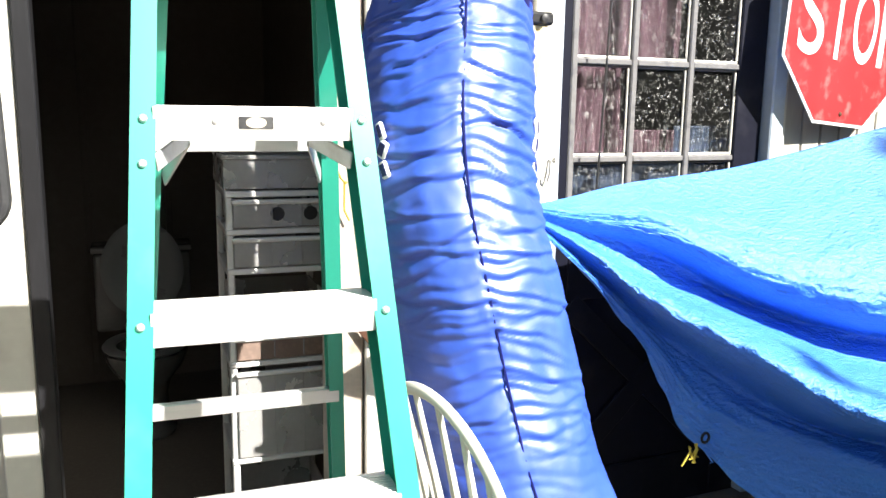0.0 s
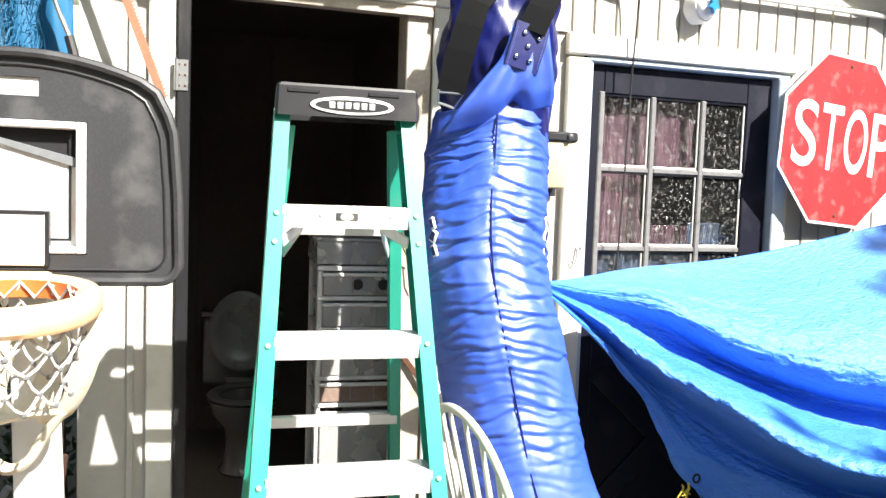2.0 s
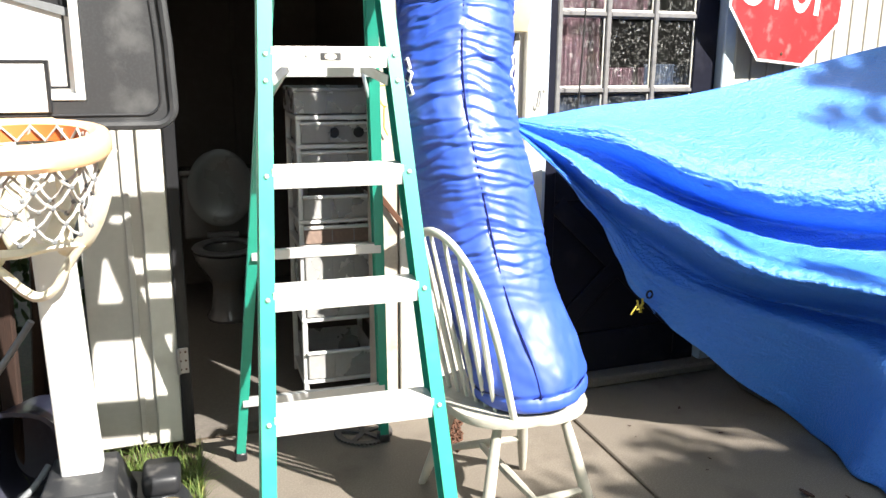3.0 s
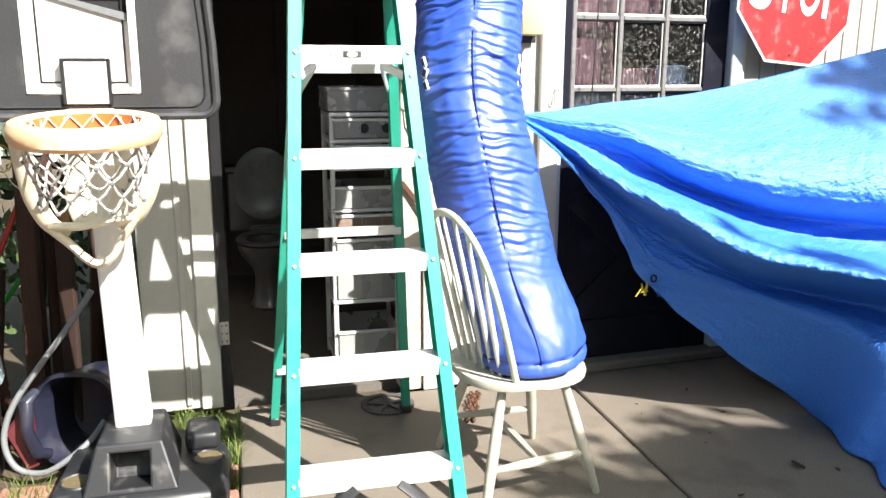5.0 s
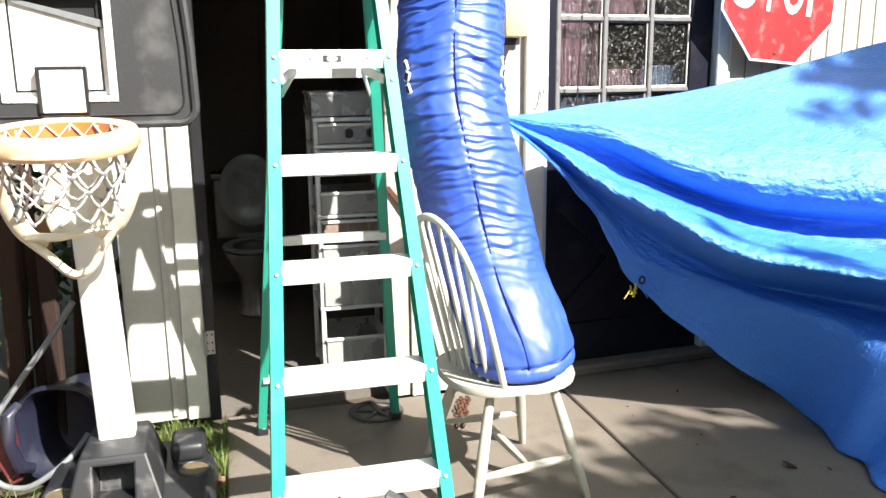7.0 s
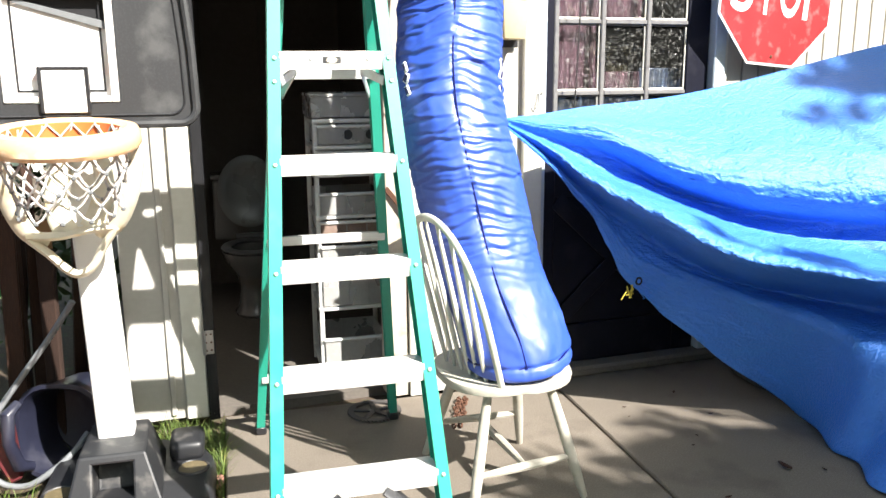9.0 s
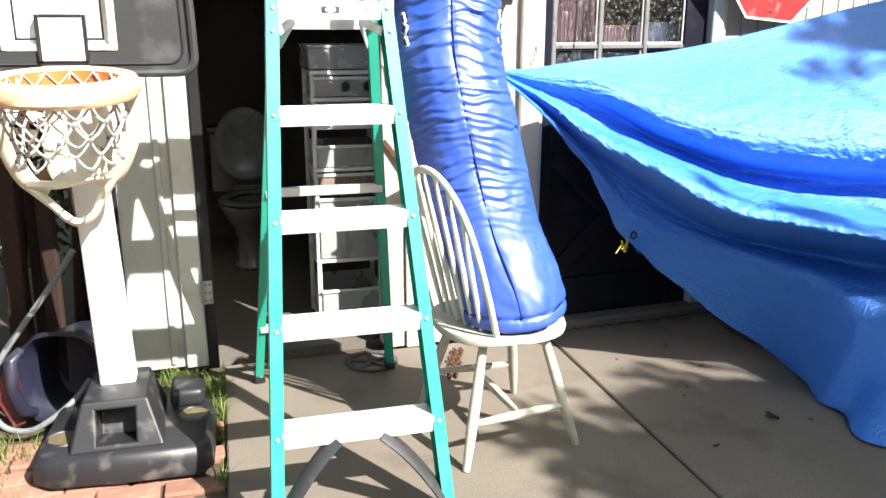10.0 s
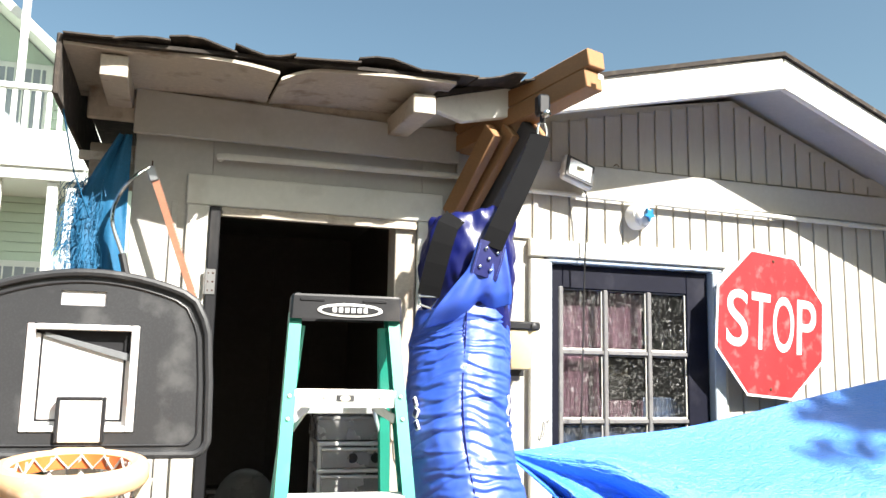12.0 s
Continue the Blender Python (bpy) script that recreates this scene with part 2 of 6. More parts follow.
def prism(outline, depth, bev=0.0, axis="y", bm=None, m=None):
    """A plate with that outline (x, z) from y=0 to y=depth."""
    b = bmesh.new()
    f = b.faces.new([b.verts.new((x, 0, z)) for x, z in outline])
    r = bmesh.ops.extrude_face_region(b, geom=[f])
    for v in r["geom"]:
        if isinstance(v, bmesh.types.BMVert):
            v.co.y += depth
    if bev:
        bmesh.ops.bevel(b, geom=b.edges[:], offset=bev, segments=1, profile=0.5, affect="EDGES")
    if m is not None:
        b.transform(m)
    return b if bm is None else add(bm, b)


def tube(pts, r, n=8, bm=None, closed=False, flat=1.0):
    """A round bar through points; r: one radius or one a point."""
    b = bmesh.new() if bm is None else bm
    pts = [Vector(p) for p in pts]
    rs = r if isinstance(r, (list, tuple)) else [r] * len(pts)
    rings, ref = [], None
    for i, p in enumerate(pts):
        a = pts[(i - 1) % len(pts)] if closed else pts[max(i - 1, 0)]
        c = pts[(i + 1) % len(pts)] if closed else pts[min(i + 1, len(pts) - 1)]
        d = (c - a).normalized()
        if ref is None:
            ref = d.cross(Vector((0, 0, 1)))
            if ref.length < 0.1:
                ref = d.cross(Vector((0, 1, 0)))
        ref = (ref - d * ref.dot(d)).normalized()
        up = d.cross(ref)
        rings.append([b.verts.new(p + rs[i] * (math.cos(2 * math.pi * k / n) * ref + flat * math.sin(2 * math.pi * k / n) * up)) for k in range(n)])
    last = len(rings) if closed else len(rings) - 1
    for i in range(last):
        q = rings[(i + 1) % len(rings)]
        for k in range(n):
            b.faces.new((rings[i][k], rings[i][(k + 1) % n], q[(k + 1) % n], q[k]))
    if not closed:
        b.faces.new(rings[0][::-1])
        b.faces.new(rings[-1])
    return b


def lathe(profile, n=24, m=None, bm=None):
    """Turned about z; profile of (radius, z)."""
    b = bmesh.new()
    rings = []
    for r, z in profile:
        rings.append([b.verts.new((max(r, 0.0004) * math.cos(2 * math.pi * k / n), max(r, 0.0004) * math.sin(2 * math.pi * k / n), z)) for k in range(n)])
    for p, q in zip(rings, rings[1:]):
        for k in range(n):
            b.faces.new((p[k], p[(k + 1) % n], q[(k + 1) % n], q[k]))
    b.faces.new(rings[0][::-1])
    b.faces.new(rings[-1])
    if m is not None:
        b.transform(m)
    return b if bm is None else add(bm, b)


def bolt(p, way, r=0.006, h=0.004):
    m = Matrix.Translation(p) @ Vector(way).to_track_quat("Z", "Y").to_matrix().to_4x4()
    return lathe([(r, 0), (r, h * 0.4), (r * 0.6, h), (0.0, h * 1.1)], 10, m)


def beam(a, b, w, h, bev=0.003, up=(0, 0, 1)):
    """A squared bar from a to b, w across and h along up."""
    a, b = Vector(a), Vector(b)
    d = (b - a)
    x = d.normalized()
    y = Vector(up).cross(x).normalized()
    z = x.cross(y)
    m = Matrix(((x.x, y.x, z.x, a.x), (x.y, y.y, z.y, a.y), (x.z, y.z, z.z, a.z), (0, 0, 0, 1)))
    return box((0, -w / 2, -h / 2), (d.length, w / 2, h / 2), bev, 1, m)


def lerp(table, u):
    """A value or vector from rows of (u, value...), with a smooth glide."""
    if u <= table[0][0]:
        return Vector(table[0][1:])
    for p, q in zip(table, table[1:]):
        if u <= q[0]:
            k = (u - p[0]) / (q[0] - p[0])
            return Vector(p[1:]).lerp(Vector(q[1:]), k)
    return Vector(table[-1][1:])


def smooth_table(table, u):
    """A smooth curve through rows of (u, x, y, z), evenly or unevenly spaced."""
    us = [r[0] for r in table]
    u = min(max(u, us[0]), us[-1])
    i = max(k for k in range(len(us)) if us[k] <= u)
    i = min(i, len(us) - 2)
    k = (u - us[i]) / (us[i + 1] - us[i])
    n = len(us) - 1
    p1, p2 = Vector(table[i][1:]), Vector(table[i + 1][1:])
    step = us[i + 1] - us[i]
    chord = (p2 - p1) / step

    def tangent(at, other, gap):
        return (chord * gap + other * step) / (gap + step) if at else chord

    m1 = tangent(i > 0, (p1 - Vector(table[max(i - 1, 0)][1:])) / max(us[i] - us[max(i - 1, 0)], 1e-6), us[i] - us[max(i - 1, 0)])
    m2 = tangent(i + 1 < n, (Vector(table[min(i + 2, n)][1:]) - p2) / max(us[min(i + 2, n)] - us[i + 1], 1e-6), us[min(i + 2, n)] - us[i + 1])
    return p1 * (2 * k ** 3 - 3 * k * k + 1) + m1 * step * (k ** 3 - 2 * k * k + k) + p2 * (3 * k * k - 2 * k ** 3) + m2 * step * (k ** 3 - k * k)


def text_mesh(body, size, depth):
    cu = bpy.data.curves.new("text", "FONT")
    cu.body, cu.size, cu.extrude, cu.align_x, cu.align_y = body, size, depth, "CENTER", "CENTER"
    cu.offset = 0.002
    t = new("text", cu)
    dg = bpy.context.evaluated_depsgraph_get()
    b = bmesh.new()
    b.from_mesh(t.evaluated_get(dg).to_mesh())
    bpy.data.objects.remove(t)
    return b


# the building's own frame: x along the wall, y into the building, z up
BUILDING = pose(0, 2.42, 0, 0, 0, 3.5)


def setting(name, bm, material, label, category, smooth=False):
    ob = solo(name, bm, material, label, category, "structure", smooth=smooth)
    ob.matrix_world = BUILDING
    return ob


# ---- structure ----
def ground():
    bm = bmesh.new()
    s = 40
    xs = [-400, -60, -12] + [-6 + 0.35 * i for i in range(s)] + [14, 60, 400]
    ys = [-400, -60, -12] + [-6 + 0.35 * i for i in range(s)] + [14, 60, 400]
    g = [[bm.verts.new((x, y, -0.035 + 0.012 * noise.noise((x * 1.7, y * 1.7, 0)))) for x in xs] for y in ys]
    for j in range(len(ys) - 1):
        for i in range(len(xs) - 1):
            bm.faces.new((g[j][i], g[j][i + 1], g[j + 1][i + 1], g[j + 1][i]))
    solo("ground", bm, M_SOIL, "bare brown soil of a yard with thin weeds", "ground", "structure")


ground()


def slab(name, lo, hi, label, material=M_CONCRETE):
    bm = box((lo[0], lo[1], -0.12), (hi[0], hi[1], 0.0), 0.006)
    return solo(name, bm, material, label, "concrete slab", "structure", smooth=False)


slab("pavement", (-0.385, -4.0), (1.095, 2.43), "worn grey concrete patio slab in sun and shade")
slab("pavement", (1.107, -4.0), (5.5, 2.78), "stained grey concrete patio slab beside a narrow joint")
solo("pavement_joint", box((1.09, -4.0, -0.1), (1.112, 2.44, -0.012), 0), M_SOIL, "dark dirt packed into a slab joint", "joint", "structure")


def walls():
    t = 0.12
    # left wing front wall: piers beside the doorway and the part above it
    wl = setting("wall_west", box((-0.745, 0, 0.03), (-0.445, t, 2.60), 0.003), M_WALL, "cream painted plywood wall beside a doorway", "wall")
    bm = box((0.445, 0, 0.0), (0.60, t, 2.60), 0.003)
    setting("wall_mid", bm, M_WALL, "cream painted wall strip between the doors", "wall")
    setting("wall_over_door", box((-0.445, 0.001, 2.19), (0.445, t, 2.60), 0.003), M_WALL, "cream painted wall over the open doorway", "wall")
    setting("trim_batten", box((-0.595, -0.012, 0.05), (-0.572, 0, 2.2), 0.003), M_WALL, "thin upright cream batten", "trim")
    # boards above the doorway
    setting("trim_frieze", prism([(-0.755, 2.452), (0.60, 2.456), (0.60, 2.600), (-0.755, 2.632)], 0.022, 0.003, m=pose(0, -0.050, 0)), M_WALL, "wide cream painted frieze board under the eave", "trim")
    setting("trim_head", box((-0.54, -0.02, 2.19), (0.535, -0.0005, 2.315), 0.004), M_TRIM, "cream painted head board over the doorway", "trim")
    setting("trim_door_west", box((-0.535, -0.02, 0.03), (-0.447, -0.0005, 2.188), 0.004), M_TRIM, "white painted door casing with flaking paint", "trim")
    setting("trim_door_east", box((0.425, -0.02, 0.0), (0.535, -0.0005, 2.188), 0.004), M_TRIM, "white painted door casing", "trim")
    bm = box((-0.447, -0.035, 0.02), (-0.405, 0.12, 2.185), 0.004)
    setting("door_jamb", bm, M_BLACKWOOD, "black painted door jamb with chipped edges", "door jamb")
    setting("door_jamb_east", box((0.33, 0.0, 0.0), (0.424, 0.12, 2.185), 0.004), M_EAVE, "bare weathered wooden door jamb", "door jamb")
    bm = box((-0.404, -0.012, 2.165), (0.424, 0.10, 2.189), 0.003)
    box((-0.40, -0.02, 2.150), (0.42, -0.013, 2.172), 0.002, bm=bm)
    setting("door_head", bm, M_EAVE, "weathered wooden door head with a metal track", "door head")
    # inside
    setting("floor", box((-0.745, 0.121, -0.1), (1.4, 2.6, 0.004), 0), M_INCONC, "dark concrete floor indoors", "floor")
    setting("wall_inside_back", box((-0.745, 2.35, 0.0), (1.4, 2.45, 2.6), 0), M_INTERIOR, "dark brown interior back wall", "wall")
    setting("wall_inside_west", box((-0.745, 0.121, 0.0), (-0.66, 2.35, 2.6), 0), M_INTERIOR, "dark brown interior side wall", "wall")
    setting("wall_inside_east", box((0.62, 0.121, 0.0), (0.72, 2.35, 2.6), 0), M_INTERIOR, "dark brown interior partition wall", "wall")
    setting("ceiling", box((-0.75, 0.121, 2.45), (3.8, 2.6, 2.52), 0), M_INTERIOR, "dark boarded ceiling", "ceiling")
    bm = bmesh.new()
    for x in (-0.32, 0.08):
        box((x, 2.325, 0.05), (x + 0.03, 2.349, 2.4), 0.003, bm=bm)
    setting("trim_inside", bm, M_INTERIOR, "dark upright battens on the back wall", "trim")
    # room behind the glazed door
    # walls coloured near-black in place of the room's shade
    setting("wall_room_back", box((0.75, 1.0, 0.0), (3.8, 1.1, 2.5), 0), M_DARK, "near-black wall standing in for the unlit room behind the glazed door", "wall")
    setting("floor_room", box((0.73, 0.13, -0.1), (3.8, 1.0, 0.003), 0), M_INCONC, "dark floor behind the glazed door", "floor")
    setting("wall_room_east", box((3.7, 0.13, 0.0), (3.8, 1.0, 2.5), 0), M_DARK, "near-black end wall standing in for the unlit room", "wall")
    # right wing backing, with the door's opening
    bm = box((0.602, 0.012, 0.0), (1.04, 0.12, 2.60), 0)
    box((1.995, 0.012, 0.0), (5.2, 0.12, 2.30), 0, bm=bm)
    box((1.04, 0.012, 2.10), (5.2, 0.12, 2.60), 0, bm=bm)
    prism([(0.602, 2.60), (5.2, 2.60), (5.2, 2.601), (2.95, 2.62), (2.1, 2.95), (0.602, 2.68)], 0.108, bm=bm, m=pose(0, 0.012, 0))
    return setting("wall_east", bm, M_SIDING, "cream vertical board siding with shadow grooves", "wall")


WALL_EAST = walls()


def gable_z(x):
    return 2.555 + (x - 0.48) * 0.216 if x < 2.1 else 2.905 - (x - 2.1) * 0.405


def eave_out(ob):
    """Draws the eave out over the doorway, with a slight droop."""
    for v in ob.data.vertices:
        if v.co.y < 0:
            v.co.z += 0.09 * v.co.y
            v.co.y *= 1.24
    return ob


def roofs():
    # left wing: shed roof, its eave over the doorway
    for i, (x0, x1, dip) in enumerate(((-0.97, -0.25, 0.05), (-0.24, 0.43, 0.05))):
        bm = bmesh.new()
        n = 14
        rows = []
        for z0 in (0, 0.012):
            for y in (-0.39, -0.26, -0.1, 0.1):
                row = []
                for k in range(n + 1):
                    u = k / n
                    droop = 0.035 * max(0.0, (u - 0.55) / 0.45) ** 2 if i == 0 else 0.05 * max(0.0, (0.25 - u) / 0.25) ** 2
                    z = 2.650 + (x0 + (x1 - x0) * u + 0.97) * 0.028 + (y + 0.39) * -0.06 - droop * max(0, -y / 0.39) + z0
                    row.append(bm.verts.new((x0 + (x1 - x0) * u, y + 0.012 * math.sin(u * 5 + i), z)))
                rows.append(row)
        for base in (0, 4):
            for a in range(3):
                for k in range(n):
                    bm.faces.new((rows[base + a][k], rows[base + a][k + 1], rows[base + a + 1][k + 1], rows[base + a + 1][k]))
        for k in range(n):
            bm.faces.new((rows[0][k], rows[0][k + 1], rows[4][k + 1], rows[4][k]))
        for a in range(3):
            for k in (0, n):
                bm.faces.new((rows[a][k], rows[a + 1][k], rows[a + 5][k], rows[a + 4][k]))
        eave_out(setting("eave_sheet", bm, M_EAVE, "sagging plywood eave sheet with peeling paint", "eave"))
    bm = bmesh.new()
    ends = [[bm.verts.new((x, y, z + (x + 0.97) * 0.028)) for y, z in ((-0.40, 2.665), (2.5, 2.78), (2.5, 2.82), (-0.40, 2.678))] for x in (-0.98, 0.44)]
    for k in range(4):
        bm.faces.new((ends[0][k], ends[0][(k + 1) % 4], ends[1][(k + 1) % 4], ends[1][k]))
    bm.faces.new(ends[0])
    bm.faces.new(ends[1])
    roof = eave_out(setting("roof_west", bm, M_SHINGLE, "old dark asphalt roof with curling shingles", "roof"))
    # curling shingles along the eave, laid in two courses
    rnd = random.Random(4)
    for course in range(2):
        x = -0.97
        while x < 0.80:
            w = rnd.uniform(0.13, 0.26)
            b = bmesh.new()
            curl = rnd.choice((0.002, 0.004, 0.010, 0.022, 0.036)) * (1 if course == 0 else 0.6)
            grid = [[b.verts.new((x + w * i / 4, -0.42 + course * 0.10 + 0.2 * j / 3 + rnd.uniform(-0.004, 0.004), 2.673 + (x + w * i / 4 + 0.97) * 0.028 + (course * 0.10 + 0.2 * j / 3) * 0.03 + 0.005 * course + 0.004 + curl * ((1 - j / 3) ** 2) * (0.6 + math.sin(i * 0.9 + x * 9)) + rnd.uniform(0, 0.003))) for i in range(5)] for j in range(4)]
            for j in range(3):
                for i in range(4):
                    b.faces.new((grid[j][i], grid[j][i + 1], grid[j + 1][i + 1], grid[j + 1][i]))
            r = bmesh.ops.extrude_face_region(b, geom=b.faces[:])
            for v in r["geom"]:
                if isinstance(v, bmesh.types.BMVert):
                    v.co.z += 0.006
            o = eave_out(obj("shingle", b, M_SHINGLE))
            o.parent = roof
            x += w * 0.97
    setting("eave_beam", box((-0.93, -0.025, 2.50), (0.60, 0.0, 2.66), 0.006), M_EAVE, "stained wooden plate under the eave", "eave")
    for x in (-0.81, 0.315):
        bm = beam((x, -0.36, 2.606), (x, 0.1, 2.598), 0.092, 0.080, 0.004)
        eave_out(setting("rafter_tail", bm, M_EAVE, "cream painted rafter tail with a weathered end", "rafter"))
    eave_out(setting("bargeboard_west", box((-0.99, -0.40, 2.47), (-0.972, 1.2, 2.685), 0.004), M_SHINGLE, "dark weathered bargeboard at the roof's end", "trim"))
    bm = box((-0.93, 0.2, 2.28), (-0.75, 0.28, 2.46), 0.004)
    box((-0.95, 0.0, 2.34), (-0.75, 0.03, 2.375), 0.004, bm=bm)
    setting("lookout_blocks", bm, M_EAVE, "weathered wooden blocks under the roof's end", "eave")
    # right wing: gable with wide barge boards
    t = 0.035
    left = [(0.385, 2.58), (0.50, 2.545), (2.1, 2.89), (2.1, 3.045), (1.12, 2.83), (0.385, 2.632)]
    setting("bargeboard_gable", prism(left, t, 0.004, m=pose(0, -0.37, 0)), M_FASCIA, "white bargeboard with peeling paint", "trim")
    right = [(2.104, 2.89), (5.3, 1.59), (5.3, 1.74), (2.104, 3.045)]
    setting("bargeboard_gable", prism(right, t, 0.004, m=pose(0, -0.37, 0)), M_FASCIA, "white bargeboard with peeling paint", "trim")
    for pts in ([(0.40, 2.60), (2.1, 2.985), (2.1, 3.01), (0.40, 2.625)], [(2.1, 2.985), (5.3, 1.68), (5.3, 1.705), (2.1, 3.01)]):
        setting("soffit_board", prism(pts, 3.0, m=pose(0, -0.334, 0)), M_WALL, "cream painted soffit boards under the gable roof", "soffit")
    for pts in ([(0.385, 2.636), (2.1, 3.05), (2.1, 3.07), (0.385, 2.656)], [(2.1, 3.05), (5.3, 1.745), (5.3, 1.765), (2.1, 3.07)]):
        setting("roof_east", prism(pts, 3.1, m=pose(0, -0.385, 0)), M_SHINGLE, "dark asphalt shingle gable roof", "roof")
    # flat band and conduit on the gable wall
    setting("trim_band", prism([(0.602, 2.385), (3.6, 2.365), (3.6, 2.51), (0.602, 2.525)], 0.014, 0.002, m=pose(0, -0.016, 0)), M_WALL, "flat cream painted band board", "trim")


roofs()


def siding():
    x, pitch = 0.604, 0.094
    while x < 4.6:
        w = pitch - 0.009
        spans = [(2.526, gable_z(x + w / 2) + 0.03), (0.02, 2.383)]
        if x + w > 0.965 and x < 2.005:
            spans[1] = (2.152, 2.383)
        if 0.94 < x + w <= 0.97:
            w -= 0.01
        for z0, z1 in spans:
            if z1 - z0 < 0.02:
                continue
            o = obj("plank", box((x, -0.0005, z0), (x + w, 0.013, z1), 0.0025), M_SIDING)
            o.parent = WALL_EAST
        x += pitch


def conduit(name, pts, r, label, material=M_TRIM):
    o = solo(name, tube(pts, r, 8), material, label, "conduit", "structure")
    o.matrix_world = BUILDING


conduit("conduit", [(-0.418, -0.01, 2.386), (-0.425, -0.04, 2.388), (-0.40, -0.043, 2.39), (0.1, -0.043, 2.395), (0.60, -0.043, 2.40)], 0.014, "painted steel conduit above the doorway")
conduit("conduit", [(0.605, -0.030, 2.372), (1.3, -0.032, 2.368), (3.6, -0.030, 2.335)], 0.012, "painted conduit along the gable wall")


# ---- things ----
def stepladder():
    T = thing("stepladder", "green fibreglass stepladder with aluminium steps standing open on concrete", "stepladder", (0, 1.6, 0))

    def fx(side, z):
        return (0.1615 + (1.472 - z) * 0.0625) if side > 0 else (-0.167 - (1.472 - z) * 0.0575)

    def fy(z):
        return 1.458 - (1.473 - z) * 0.2675

    def channel(a, b, w, d, side, t=0.005):
        """A U-shaped rail from a to b: its web outside, flanges pointing in."""
        bm = bmesh.new()
        prof = [(0.5, 0), (0.5, 1), (-0.5, 1), (-0.5, 1 - t / d), (0.5 - t / w, 1 - t / d), (0.5 - t / w, t / d), (-0.5, t / d), (-0.5, 0)]
        ends = []
        for p in (a, b):
            ends.append([bm.verts.new((p[0] + side * u * w, p[1] + v * d, p[2])) for u, v in prof])
        n = len(prof)
        for k in range(n):
            bm.faces.new((ends[0][k], ends[0][(k + 1) % n], ends[1][(k + 1) % n], ends[1][k]))
        bm.faces.new(ends[0])
        bm.faces.new(ends[1][::-1])
        return bm

    for s in (-1, 1):
        rail = part("front_rail", channel((fx(s, 0.03), fy(0.03), 0.03), (fx(s, 1.72), fy(1.72), 1.72), 0.036, 0.072, s), M_GREEN, T, smooth=False)
        zs = [0.294 * k for k in range(1, 6)]
        for z in zs + [1.405]:
            part("rivet", bolt((fx(s, z), fy(z) - 0.001, z), (0, -1, 0.25), 0.0065, 0.005), M_ALU, rail)
        foot = box((fx(s, 0) - 0.025, fy(0) - 0.012, 0.0), (fx(s, 0) + 0.025, fy(0) + 0.09, 0.035), 0.006)
        part("foot", foot, M_BLACKPLASTIC, T)
        bx0, bx1 = (0.300, 0.130) if s > 0 else (-0.245, -0.135)
        rail = part("rear_rail", channel((bx0, 2.20, 0.03), (bx1, 1.575, 1.68), 0.032, 0.042, s), M_GREEN, T, smooth=False)
        part("foot", box((bx0 - 0.022, 2.195, 0.0), (bx0 + 0.022, 2.25, 0.035), 0.006), M_BLACKPLASTIC, T)

        def rear(z, bx0=bx0, bx1=bx1):
            u = (z - 0.03) / 1.65
            return Vector((bx0 + (bx1 - bx0) * u, 2.20 + (1.575 - 2.20) * u, z))

        # hinged spreader
        a = Vector((fx(s, 1.405) - s * 0.02, fy(1.405) + 0.02, 1.405))
        c = rear(1.36) - Vector((s * 0.02, 0, 0))
        mid = (a + c) / 2 + Vector((-s * 0.045, 0, 0.055))
        sp = part("spreader", beam(a, mid, 0.005, 0.028, 0.002), M_ALU, T, "aluminium hinged spreader")
        part("spreader_arm", beam(mid, c, 0.005, 0.028, 0.002), M_ALU, sp)
        # slanting knee brace under the lowest step
        p0 = Vector((fx(s, 0.26) - s * 0.17, fy(0.26) + 0.02, 0.268))
        p1 = Vector((fx(s, 0.06) - s * 0.015, fy(0.06) + 0.02, 0.07))
        pts = [p0.lerp(p1, k / 6) + Vector((0, 0, 0.02 * math.sin(math.pi * k / 6))) for k in range(7)]
        part("knee_brace", tube(pts, 0.036, 8, flat=0.35), M_GREYPLASTIC, T, "dark grey knee brace")
    for k in range(1, 6):
        z = 0.294 * k
        x0, x1 = fx(-1, z) + 0.014, fx(1, z) - 0.014
        bm = bmesh.new()
        y = fy(z)
        # tread, front skirt and rear lip
        prof = [(0.0, -0.032), (0.0, 0.018)] + [q for g in range(9) for q in ((0.008 + g * 0.0085, 0.018), (0.0085 + g * 0.0085, 0.0195), (0.0125 + g * 0.0085, 0.0195), (0.013 + g * 0.0085, 0.018))]
        prof += [(0.088, 0.018), (0.088, -0.015), (0.085, -0.015), (0.085, 0.013), (0.004, 0.013), (0.004, -0.032)]
        ends = [[bm.verts.new((x, y + q[0], z + q[1])) for q in prof] for x in (x0, x1)]
        for g in range(len(prof)):
            h = (g + 1) % len(prof)
            bm.faces.new((ends[0][g], ends[0][h], ends[1][h], ends[1][g]))
        bm.faces.new(ends[0])
        bm.faces.new(ends[1])
        step = part("step", bm, M_ALU, T, "ribbed aluminium step", smooth=False)
        if k == 5:
            part("sticker", box((-0.030, y - 0.0012, z - 0.014), (0.022, y - 0.0002, z + 0.004), 0), M_GREYPLASTIC, step, "small grey sticker")
            part("sticker_oval", lathe([(0.012, 0), (0.012, 0.0006)], 16, Matrix.Translation((-0.004, y - 0.0013, z - 0.005)) @ pose(0, 0, 0, 90) @ Matrix.Diagonal((1.3, 0.7, 1, 1))), M_YELLOWED, step, "pale oval on the sticker")
            for rx in (-0.065, 0.10):
                part("rivet", bolt((rx, y, z - 0.003), (0, -1, 0), 0.005, 0.003), M_ALU, step)
